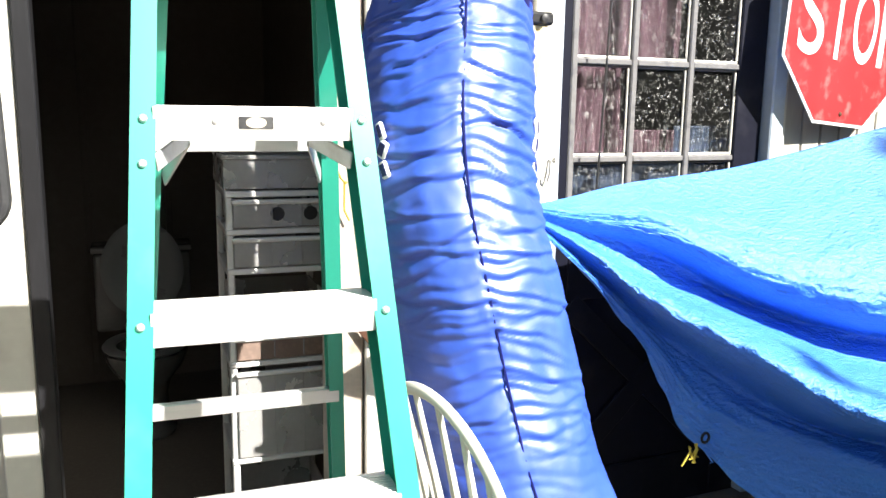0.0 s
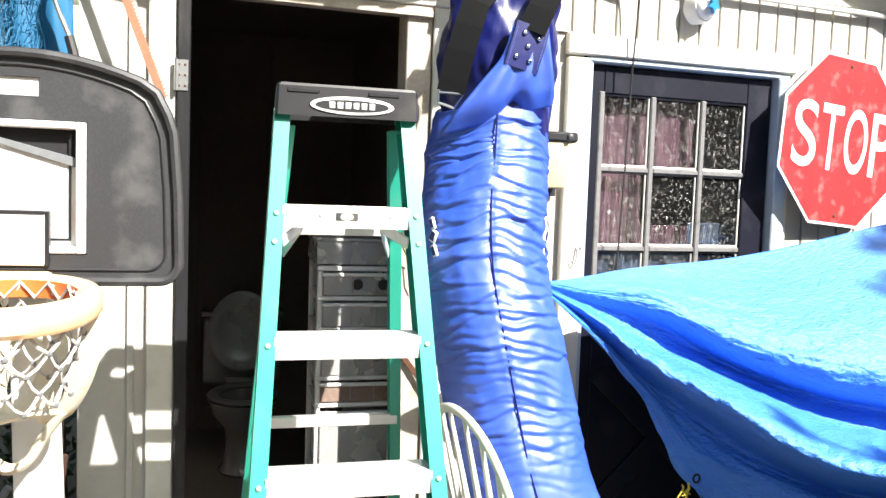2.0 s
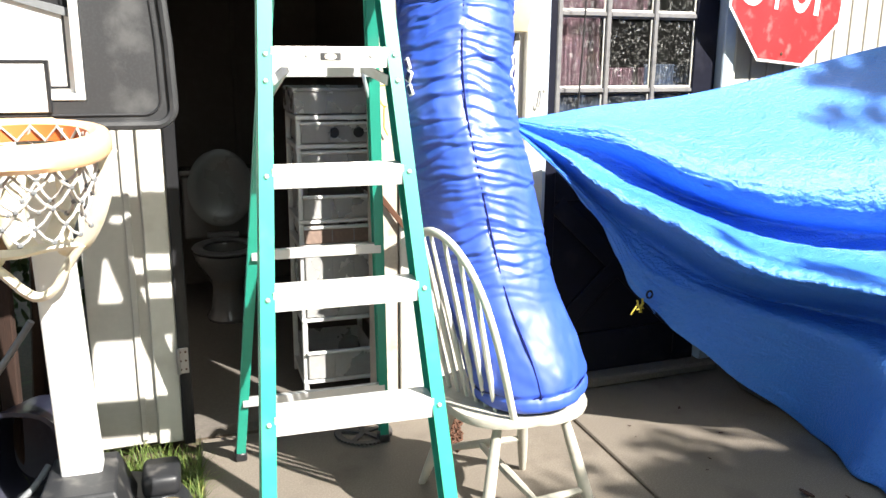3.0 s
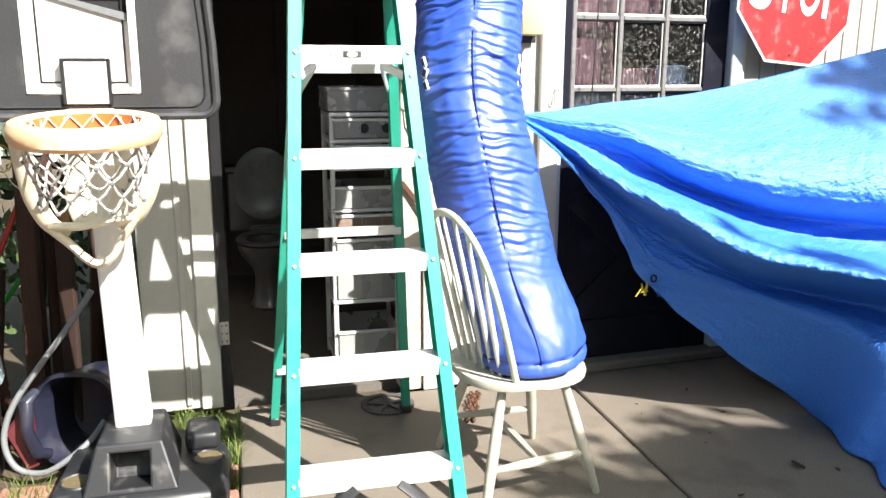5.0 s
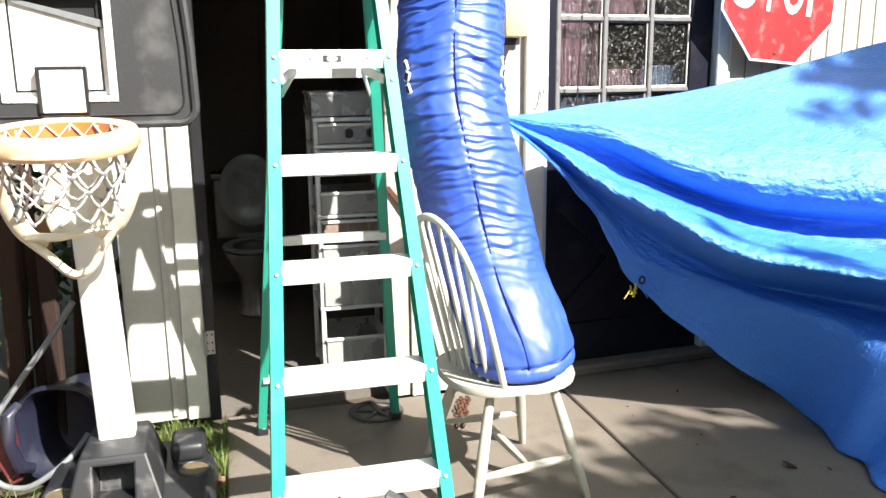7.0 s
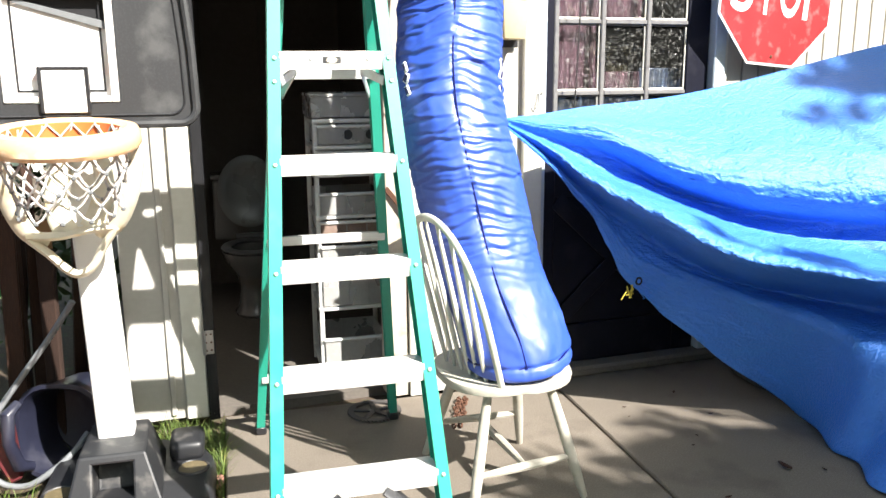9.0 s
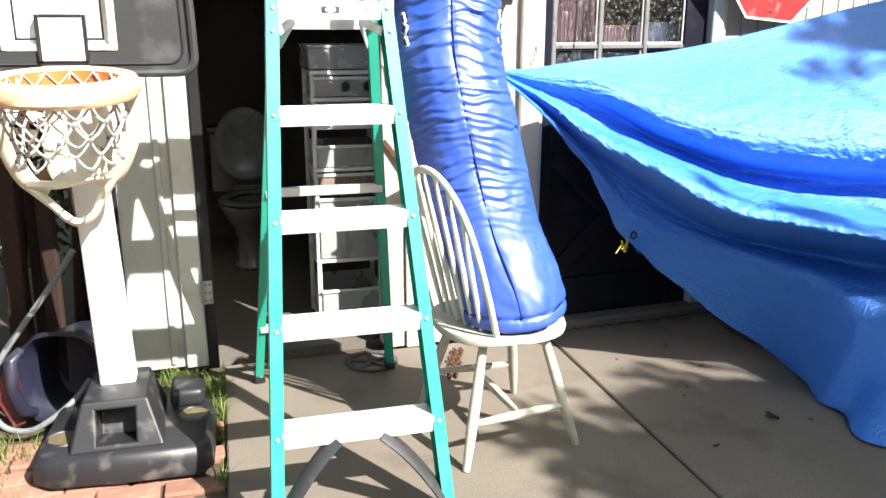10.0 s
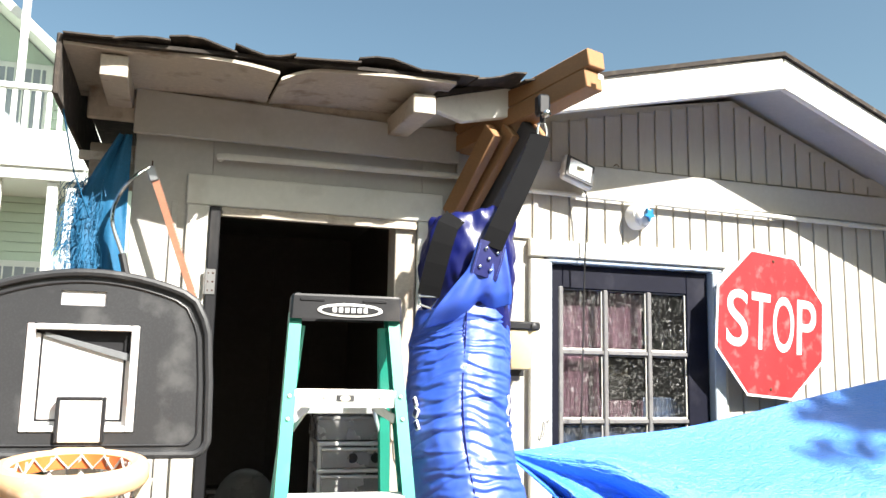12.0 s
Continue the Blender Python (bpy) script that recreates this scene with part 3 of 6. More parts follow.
    for z in (0.27, 0.855, 1.425):
        u = (z - 0.03) / 1.65
        y = 2.20 - 0.625 * u
        part("rear_brace", box((-0.25 + 0.11 * u, y - 0.004, z - 0.016), (0.305 - 0.17 * u, y + 0.0, z + 0.016), 0.0015), M_ALU, T, "aluminium rear brace")
        part("rear_brace_lip", box((-0.25 + 0.11 * u, y + 0.0, z + 0.012), (0.305 - 0.17 * u, y + 0.018, z + 0.016), 0.001), M_ALU, T)
    # moulded top cap with slots and holes
    cap = bmesh.new()
    zc = 1.774
    out = [(-0.163, 0.0), (0.161, 0.0), (0.167, 0.012), (0.163, 0.135), (0.152, 0.145), (-0.152, 0.145), (-0.165, 0.135), (-0.169, 0.012)]
    y0 = fy(1.70) - 0.018
    loops = []
    for z, grow in ((zc - 0.075, 1.02), (zc - 0.006, 1.0), (zc, 0.975)):
        loops.append([cap.verts.new((x * grow, y0 + 0.07 + (y - 0.07) * grow, z)) for x, y in out])
    for p, q in zip(loops, loops[1:]):
        for k in range(8):
            cap.faces.new((p[k], p[(k + 1) % 8], q[(k + 1) % 8], q[k]))
    # top plate with a round hole
    ring = [cap.verts.new((-0.075 + 0.04 * math.cos(a), y0 + 0.085 + 0.035 * math.sin(a), zc)) for a in [2 * math.pi * k / 16 for k in range(16)]]
    low = [cap.verts.new((v.co.x, v.co.y, zc - 0.02)) for v in ring]
    for k in range(16):
        cap.faces.new((ring[k], ring[(k + 1) % 16], low[(k + 1) % 16], low[k]))
    el = [cap.edges.get((loops[2][k], loops[2][(k + 1) % 8])) for k in range(8)] + [cap.edges.get((ring[k], ring[(k + 1) % 16])) for k in range(16)]
    bmesh.ops.triangle_fill(cap, use_beauty=True, edges=el)
    cap_ob = part("top_cap", cap, M_BLACKPLASTIC, T, "black moulded plastic top cap", smooth=False)
    # slots are solid near-black bars, their inner shade put into the colour
    for x in (-0.115, 0.075):
        part("slot", box((x - 0.03, y0 - 0.0035, zc - 0.022), (x + 0.045, y0 + 0.004, zc - 0.012), 0.002), M_DARK, cap_ob)
    badge = lathe([(0.10, 0), (0.10, 0.003), (0.097, 0.0035)], 36, Matrix.Translation((0.008, y0 - 0.0015, zc - 0.047)) @ pose(0, 0, 0, 90) @ Matrix.Diagonal((1, 0.21, 1, 1)))
    part("badge", badge, M_WHITE, cap_ob, "white oval maker's badge with a plain dark bar")
    inner = lathe([(0.088, 0), (0.088, 0.0045)], 36, Matrix.Translation((0.008, y0 - 0.0020, zc - 0.047)) @ pose(0, 0, 0, 90) @ Matrix.Diagonal((1, 0.155, 1, 1)))
    part("badge_field", inner, M_BLACKPLASTIC, cap_ob)
    bar = bmesh.new()
    for k in range(6):
        box((-0.047 + k * 0.019, y0 - 0.0078, zc - 0.0545), (-0.034 + k * 0.019, y0 - 0.0062, zc - 0.0395), 0.0015, bm=bar)
    part("badge_bars", bar, M_WHITE, cap_ob)
    for k in range(4):
        part("cap_rib", box((-0.158 + k * 0.003, y0 + 0.02 + 0.03 * k, zc - 0.001), (-0.14, y0 + 0.028 + 0.03 * k, zc + 0.004), 0.002), M_BLACKPLASTIC, cap_ob)


stepladder()

BAG_AXIS = [(0.445, 0.612, 1.525), (0.56, 0.592, 1.55), (0.78, 0.527, 1.63), (0.97, 0.490, 1.680), (1.14, 0.462, 1.715), (1.33, 0.438, 1.77), (1.48, 0.440, 1.815), (1.66, 0.465, 1.875), (1.84, 0.478, 1.90)]


def bag_axis(z):
    rows = [(r[0], r[1], r[2], r[0]) for r in BAG_AXIS]
    return smooth_table(rows, z)


def heavy_bag():
    T = thing("punching_bag", "blue vinyl heavy punching bag, creased and sagging onto a chair", "punching bag", (0.57, 1.55, 0.445))
    bm = bmesh.new()
    n, rows = 144, 300
    z0, z1 = 0.466, 1.86
    grid = []
    seam_a = -1.75
    folds = []
    rnd = random.Random(11)
    for side in (-1, 1):
        z = 0.80
        while z < 1.80:
            folds.append((z, rnd.uniform(0.003, 0.009), side, rnd.uniform(0.15, 1.1), rnd.uniform(0.5, 1.1), rnd.uniform(0.005, 0.009), rnd.uniform(-0.03, 0.05)))
            z += rnd.uniform(0.014, 0.027)
    for j in range(rows + 1):
        u = j / rows
        z = z0 + (z1 - z0) * u
        c = bag_axis(z)
        row = []
        for k in range(n):
            a = 2 * math.pi * k / n
            r = 0.182
            end = z - z0
            if end < 0.022:
                r *= 0.92 + 0.08 * math.sqrt(max(0.0, 1 - (1 - end / 0.022) ** 2))
            # puckers along the foot seam
            r -= 0.007 * math.exp(-((end - 0.045) / 0.006) ** 2) * (0.5 + 0.7 * abs(math.sin(a * 7 + 1.3)))
            r -= 0.004 * math.exp(-((end - 0.075) / 0.03) ** 2) * math.sin(a * 11 + 0.6) * math.sin(a * 4)
            if z > 1.62:
                r *= 1.0 - 0.10 * ((z - 1.62) / 0.24) ** 2 + 0.02 * math.sin(a * 5 + z * 30) * (z - 1.62) / 0.24
            # sagging creases round the bag, breaking at the seam
            da = (a - seam_a + math.pi) % (2 * math.pi) - math.pi
            side = 1.0 if da > 0 else -1.0
            amp = min(1.0, max(0.10, (z - 0.70) / 0.30))
            d = 0.0
            ad = abs(da)
            for fz, fa, fs, c0, ln, wid, slope in folds:
                if fs != side and ad > 0.02:
                    continue
                zz = z - fz + (0.035 + slope) * ad - 0.012 * noise.noise((ad * 2.6, fz * 20, side))
                if abs(zz) < 5 * wid:
                    win = math.exp(-((ad - c0) / ln) ** 4)
                    d += fa * win * (0.55 * math.exp(-((zz - wid * 1.3) / (wid * 1.1)) ** 2) - math.exp(-abs(zz) / (wid * 0.75)))
            r += d * amp
            r += 0.005 * noise.noise((math.cos(a) * 4, math.sin(a) * 4, z * 13)) * (0.7 + amp * 0.3) + 0.0014 * noise.noise((math.cos(a) * 9, math.sin(a) * 9, z * 34))
            r += 0.010 * noise.noise((math.cos(a) * 1.6, math.sin(a) * 1.6, z * 5 + 4))
            r -= 0.002 * math.exp(-(da / 0.03) ** 2)
            low = max(0.0, 1 - end / 0.25)
            slump = -0.085 * max(0.0, (z - 1.62) / 0.24) * (0.5 - 0.5 * math.cos(a - 0.3))
            row.append(bm.verts.new((c.x + r * math.cos(a), c.y + r * math.sin(a), z + 0.020 * low * math.cos(a - 0.3) + 0.012 * (1 - low) * math.cos(a - 0.4) + slump)))
        grid.append(row)
    for p, q in zip(grid, grid[1:]):
        for k in range(n):
            bm.faces.new((p[k], p[(k + 1) % n], q[(k + 1) % n], q[k]))
    # closed bottom, and the shoulder turned in
    for row, zz, s in ((grid[0], -0.001, -1), (grid[-1], 0.0, 1)):
        cz = sum((v.co for v in row), Vector()) / n
        prev = row
        for f in (0.8, 0.45, 0.1):
            cur = [bm.verts.new((cz.x + (v.co.x - cz.x) * f, cz.y + (v.co.y - cz.y) * f, v.co.z + (0.03 * (1 - f) if s > 0 else -0.001))) for v in row]
            for k in range(n):
                bm.faces.new((prev[k], prev[(k + 1) % n], cur[(k + 1) % n], cur[k]))
            prev = cur
        bm.faces.new(prev)
    body = part("body", bm, M_BAG, T, "creased glossy blue vinyl body", angle=180)
    # upright seam and the seam round the foot
    pts = []
    for j in range(70):
        z = 0.50 + (1.80 - 0.50) * j / 69
        c = bag_axis(z)
        a = seam_a
        rr = 0.1805 if z < 1.62 else 0.1805 - 0.016 * ((z - 1.62) / 0.2) ** 2
        pts.append((c.x + rr * math.cos(a), c.y + rr * math.sin(a), z))
    part("seam", tube(pts, 0.0028, 6), M_NAVYVINYL, body, "sewn upright seam")
    c = bag_axis(0.51)
    pts = [(c.x + 0.1765 * math.cos(a), c.y + 0.1765 * math.sin(a), 0.511 + 0.018 * math.cos(a - 0.3) + 0.005 * math.sin(a * 7)) for a in [2 * math.pi * k / 60 for k in range(60)]]
    part("foot_seam", tube(pts, 0.003, 6, closed=True), M_NAVYVINYL, body)
    # collar: a crumpled dark dome that bulges out of the body
    top = bag_axis(1.84)
    bm = bmesh.new()
    n, rows = 96, 48
    grid = []
    for j in range(rows + 1):
        u = j / rows
        z = 1.70 + 0.43 * min(1.0, u / 0.82) - 0.05 * max(0.0, (u - 0.82) / 0.18) ** 2
        row = []
        for k in range(n):
            a = 2 * math.pi * k / n
            r = 0.158 + 0.012 * math.sin(math.pi * min(u / 0.82, 1.0))
            r *= 1.0 if u < 0.72 else max(0.03, 1 - ((u - 0.72) / 0.28) ** 2)
            ca, sa = math.cos(a), math.sin(a)
            r += (0.022 * noise.noise((ca * 1.8, sa * 1.8, u * 5)) + 0.012 * noise.noise((ca * 5 + u * 3, sa * 5, u * 9)) + 0.006 * math.sin(7 * a + 14 * u)) * min(1.0, u * 3) * (1 if u < 0.8 else 0.5)
            row.append(bm.verts.new((top.x + 0.015 + r * ca, top.y - 0.02 + r * 0.92 * sa, z + 0.03 * u * math.cos(a - 0.2) + 0.014 * noise.noise((ca * 3, sa * 3, 8 + u)))))
        grid.append(row)
    for p, q in zip(grid, grid[1:]):
        for k in range(n):
            bm.faces.new((p[k], p[(k + 1) % n], q[(k + 1) % n], q[k]))
    bm.faces.new(grid[-1])
    part("collar", bm, M_NAVYVINYL, T, "dark blue crumpled collar", angle=180)
    # blue panel drawn up from the shoulder to the strap's patch
    bm = bmesh.new()
    edge_l = [(0.0, 0.292, 1.755, 1.690), (0.25, 0.325, 1.708, 1.755), (0.5, 0.382, 1.694, 1.830), (0.75, 0.440, 1.689, 1.905), (1.0, 0.466, 1.688, 1.990)]
    edge_r = [(0.0, 0.615, 1.755, 1.790), (0.25, 0.604, 1.715, 1.830), (0.5, 0.592, 1.700, 1.870), (0.75, 0.580, 1.694, 1.925), (1.0, 0.570, 1.690, 1.985)]
    grid = []
    for j in range(29):
        u = j / 28
        a, b = smooth_table(edge_l, u), smooth_table(edge_r, u)
        row = []
        for k in range(25):
            w = k / 24
            p = a.lerp(b, w)
            p.y -= 0.020 * math.sin(math.pi * w) * (1 - 0.8 * u)
            # pull folds fan out below the patch, with one deep pinch
            p.y += 0.009 * math.sin(w * 15 + u * 3) * (1 - u) * u * 3 + 0.032 * math.exp(-((w - 0.60) / 0.07) ** 2) * max(0.0, 1 - u * 2.2)
            p.z += 0.030 * math.exp(-((w - 0.60) / 0.10) ** 2) * max(0.0, 1 - u * 3)
            row.append(bm.verts.new(p))
        grid.append(row)
    for p, q in zip(grid, grid[1:]):
        for k in range(24):
            bm.faces.new((p[k], p[k + 1], q[k + 1], q[k]))
    panel = part("shoulder_panel", bm, M_BAG, T, "blue vinyl panel drawn up to the strap", angle=180)
    panel.modifiers.new("thick", "SOLIDIFY").thickness = 0.004
    hook = Vector((0.765, 1.835, 2.46))

    def strap(name, pts, w, normal, material=M_STRAP, label="", t=0.006):
        b = bmesh.new()
        pts = [Vector(p) for p in pts]
        rows = []
        for i, p in enumerate(pts):
            d = (pts[min(i + 1, len(pts) - 1)] - pts[max(i - 1, 0)]).normalized()
            x = d.cross(Vector(normal)).normalized()
            nn = x.cross(d)
            rows.append([b.verts.new(p + x * sx * w / 2 + nn * sn * t / 2) for sx, sn in ((-1, -1), (1, -1), (1, 1), (-1, 1))])
        for p, q in zip(rows, rows[1:]):
            for k in range(4):
                b.faces.new((p[k], p[(k + 1) % 4], q[(k + 1) % 4], q[k]))
        b.faces.new(rows[0][::-1])
        b.faces.new(rows[-1])
        return part(name, b, material, T, label, smooth=False)

    patch = strap("patch", [(0.522, 1.679, 1.992), (0.512, 1.678, 1.95), (0.500, 1.678, 1.91), (0.490, 1.679, 1.872)], 0.098, (0.05, -1, 0.1), M_NAVYVINYL, "dark blue sewn strap patch with steel rivets", 0.006)
    for x, z in ((-0.020, 0.036), (0.026, 0.022), (0.000, 0.000), (-0.026, -0.028), (0.016, -0.040)):
        part("rivet", bolt((0.507 + x + z * 0.25, 1.674, 1.934 + z), (0.05, -1, 0.1), 0.0075, 0.006), M_CHROME, patch)
    for k in range(22):
        for sx in (-0.044, 0.044):
            z = 1.877 + 0.0052 * k
            x = 0.5065 + (z - 1.932) * 0.27 + sx
            part("stitch", box((x - 0.0008, 1.6738, z - 0.0016), (x + 0.0008, 1.6752, z + 0.0016), 0), M_BAG, patch, smooth=False)
    strap("strap", [(0.515, 1.673, 1.975), (0.545, 1.680, 2.04), (0.60, 1.71, 2.14), (0.66, 1.75, 2.25), (0.715, 1.79, 2.35), (0.757, 1.828, 2.440)], 0.076, (-0.35, -1, 0.1), M_STRAP, "black webbing strap")
    strap("strap", [(0.63, 1.96, 2.02), (0.67, 1.95, 2.12), (0.71, 1.90, 2.26), (0.755, 1.85, 2.445)], 0.055, (1, 0.1, -0.2), M_STRAP, "black webbing strap")
    strap("strap", [(0.400, 1.735, 2.085), (0.362, 1.690, 2.045), (0.340, 1.683, 1.98), (0.322, 1.683, 1.91), (0.306, 1.690, 1.835), (0.300, 1.695, 1.800)], 0.076, (-0.25, -1, 0.05), M_STRAP, "slack black webbing strap")
    ring = [(0.300 + 0.040 * math.cos(a), 1.690, 1.783 + 0.026 * math.sin(a)) for a in (0.5, 2.6, 3.7, 4.9)]
    part("buckle", tube(ring, 0.0045, 6, closed=True), M_CHROME, T, "bright triangular steel ring")
    # printed marks on the vinyl: plain white-edged shapes
    for ang, z, s in ((-2.72, 1.41, 1), (-0.62, 1.42, -1)):
        c = bag_axis(z)
        for k, (dz, w) in enumerate(((0.035, 0.02), (0.0, 0.026), (-0.04, 0.022))):
            a = ang + s * 0.03 * k
            p = Vector((c.x + 0.184 * math.cos(a), c.y + 0.184 * math.sin(a), z + dz))
            mm = Matrix.Translation(p) @ pose(0, 0, 0, 0, 0, math.degrees(a) + 90) @ pose(0, 0, 0, 0, 25 * (1 if k % 2 else -1), 0)
            part("printed_mark", box((-w / 2, -0.006, -0.018), (w / 2, 0.004, 0.018), 0.004, 1, mm), M_WHITE, body)
            part("printed_mark", box((-w / 2 + 0.004, -0.0072, -0.013), (w / 2 - 0.004, -0.004, 0.013), 0.003, 1, mm), M_NAVYVINYL, body)
    # swivel and clip
    part("carabiner", tube([hook + Vector((0.018 * math.cos(a), 0, -0.005 + 0.042 * math.sin(a))) for a in [2 * math.pi * k / 14 for k in range(14)]], 0.005, 6, closed=True), M_CHROME, T, "steel snap hook")


heavy_bag()


def hanger():
    """Doubled timbers under the eave that carry the bag."""
    T = thing("timber_bracket", "raw timber bracket fixed to the wall, carrying the bag", "bracket", (0.62, 2.40, 2.2))
    d = Vector((0.36, -0.93, 0)).normalized()
    a = Vector((0.62, 2.44, 2.545))
    e = Vector((0.925, 1.715, 2.64))
    part("beam", beam(a, e, 0.092, 0.075, 0.004), M_RAWWOOD, T, "raw yellow-brown timber")
    part("beam", beam(a + Vector((0, 0, 0.078)), e + Vector((0.006, -0.01, 0.078)), 0.09, 0.072, 0.004), M_RAWWOOD, T, "raw yellow-brown timber")
    tag = beam(e + Vector((0.012, -0.03, 0.0)) + d * 0.0, e + Vector((0.013, -0.032, 0.0)), 0.03, 0.02, 0)
    part("paper_tag", tag, M_WHITE, T, "small white paper tag")
    for k, (x0, y0, x1, y1, m) in enumerate(((0.56, 2.40, 0.66, 2.10, M_RAWWOOD), (0.61, 2.42, 0.73, 2.08, M_RAWWOOD), (0.68, 2.42, 0.79, 2.02, M_GREYWOOD), (0.735, 2.44, 0.835, 2.04, M_RAWWOOD))):
        part("brace", beam((x0, y0, 2.22 - 0.03 * k), (x1, y1, 2.53), 0.042, 0.09, 0.004), m, T, "slanting timber brace")
    part("swivel", box((0.742, 1.81, 2.52), (0.79, 1.86, 2.60), 0.008), M_BLACKPLASTIC, T, "black swivel mount")
    part("swivel_pin", lathe([(0.014, 0), (0.014, 0.03), (0.008, 0.034)], 14, Matrix.Translation((0.766, 1.81, 2.515)) @ pose(0, 0, 0, 90)), M_CHROME, T)
    part("shackle", tube([(0.766, 1.835, 2.53), (0.766, 1.835, 2.49)], 0.011, 8), M_BLACKPLASTIC, T)


hanger()


def windsor_chair():
    T = thing("windsor_chair", "worn cream-painted wooden hoop-back chair holding up the bag", "chair", (0.55, 1.6, 0))
    shift = Vector((0.018, 0.0, 0.0))
    # seat: rounded slab with a dished top
    bm = bmesh.new()
    n = 44
    cx, cy = 0.535, 1.575
    zt = 0.445

    def edge(a):
        c, s = math.cos(a), math.sin(a)
        p = 2.6
        r = 0.225 / (abs(c) ** p + abs(s) ** p) ** (1 / p)
        return r * (1.03 if c > 0 else 0.98)

    rot = radians(4)
    rings = []
    for f, z in ((0.93, zt - 0.034), (0.985, zt - 0.028), (1.0, zt - 0.012), (0.985, zt - 0.002), (0.94, zt), (0.75, zt - 0.006), (0.4, zt - 0.009), (0.05, zt - 0.009)):
        rings.append([bm.verts.new((cx + f * edge(a) * math.cos(a + rot), cy + f * edge(a) * math.sin(a + rot), z)) for a in [2 * math.pi * k / n for k in range(n)]])
    for p, q in zip(rings, rings[1:]):
        for k in range(n):
            bm.faces.new((p[k], p[(k + 1) % n], q[(k + 1) % n], q[k]))
    bm.faces.new(rings[0][::-1])
    bm.faces.new(rings[-1])
    part("seat", bm, M_CHAIR, T, "worn greyish-white dished seat")
    feet = [(0.358, 1.325), (0.785, 1.402), (0.715, 1.852), (0.335, 1.862)]
    tops = [(0.445, 1.425), (0.665, 1.455), (0.645, 1.715), (0.43, 1.71)]
    legs = []
    for f, t in zip(feet, tops):
        a, b = Vector((*f, 0.0)), Vector((*t, zt - 0.03))
        pts = [a.lerp(b, k / 8) for k in range(9)]
        part("leg", tube(pts, [0.0125, 0.0155, 0.018, 0.0195, 0.0195, 0.019, 0.018, 0.016, 0.014], 10), M_CHAIR, T, "slightly splayed painted leg")
        legs.append((a, b))

    def at(i, k):
        return legs[i][0].lerp(legs[i][1], k)

    def stretcher(a, b):
        pts = [a.lerp(b, k / 6) for k in range(7)]
        part("stretcher", tube(pts, [0.009, 0.012, 0.0145, 0.0155, 0.0145, 0.012, 0.009], 8), M_CHAIR, T)

    s1, s2 = (at(0, 0.36), at(1, 0.36)), (at(3, 0.36), at(2, 0.36))
    stretcher(*s1)
    stretcher(*s2)
    stretcher(s1[0].lerp(s1[1], 0.5), s2[0].lerp(s2[1], 0.5))
    # hooped back along the seat's side, leaning away from the seat
    near, far = Vector((0.475, 1.372, zt - 0.012)), Vector((0.345, 1.745, zt - 0.012))
    apex_h, lean = 0.545, Vector((-0.135, -0.03, 0))
    pts = []
    for k in range(33):
        a = math.pi * k / 32
        u = 0.5 - 0.5 * math.cos(a) * (1.0 + 0.10 * math.sin(a))
        h = math.sin(a) ** 0.62
        pts.append(near.lerp(far, u) + lean * h + Vector((0, 0, apex_h * h)))
    part("hoop", tube(pts, [0.0135] * 33, 10, flat=0.8), M_CREAM, T, "bent wooden back hoop")
    for i in range(1, 7):
        u = i / 7
        b = near.lerp(far, 0.10 + 0.80 * u)
        best = min(pts, key=lambda p: abs((p - near).dot((far - near).normalized()) - (0.01 + 0.98 * u) * (far - near).length) - (p.z * 0.02))
        q = [b.lerp(best, k / 6) for k in range(7)]
        part("spindle", tube(q, [0.0065, 0.0085, 0.0095, 0.0095, 0.0085, 0.007, 0.006], 8), M_CREAM, T)
    T.location += shift


windsor_chair()


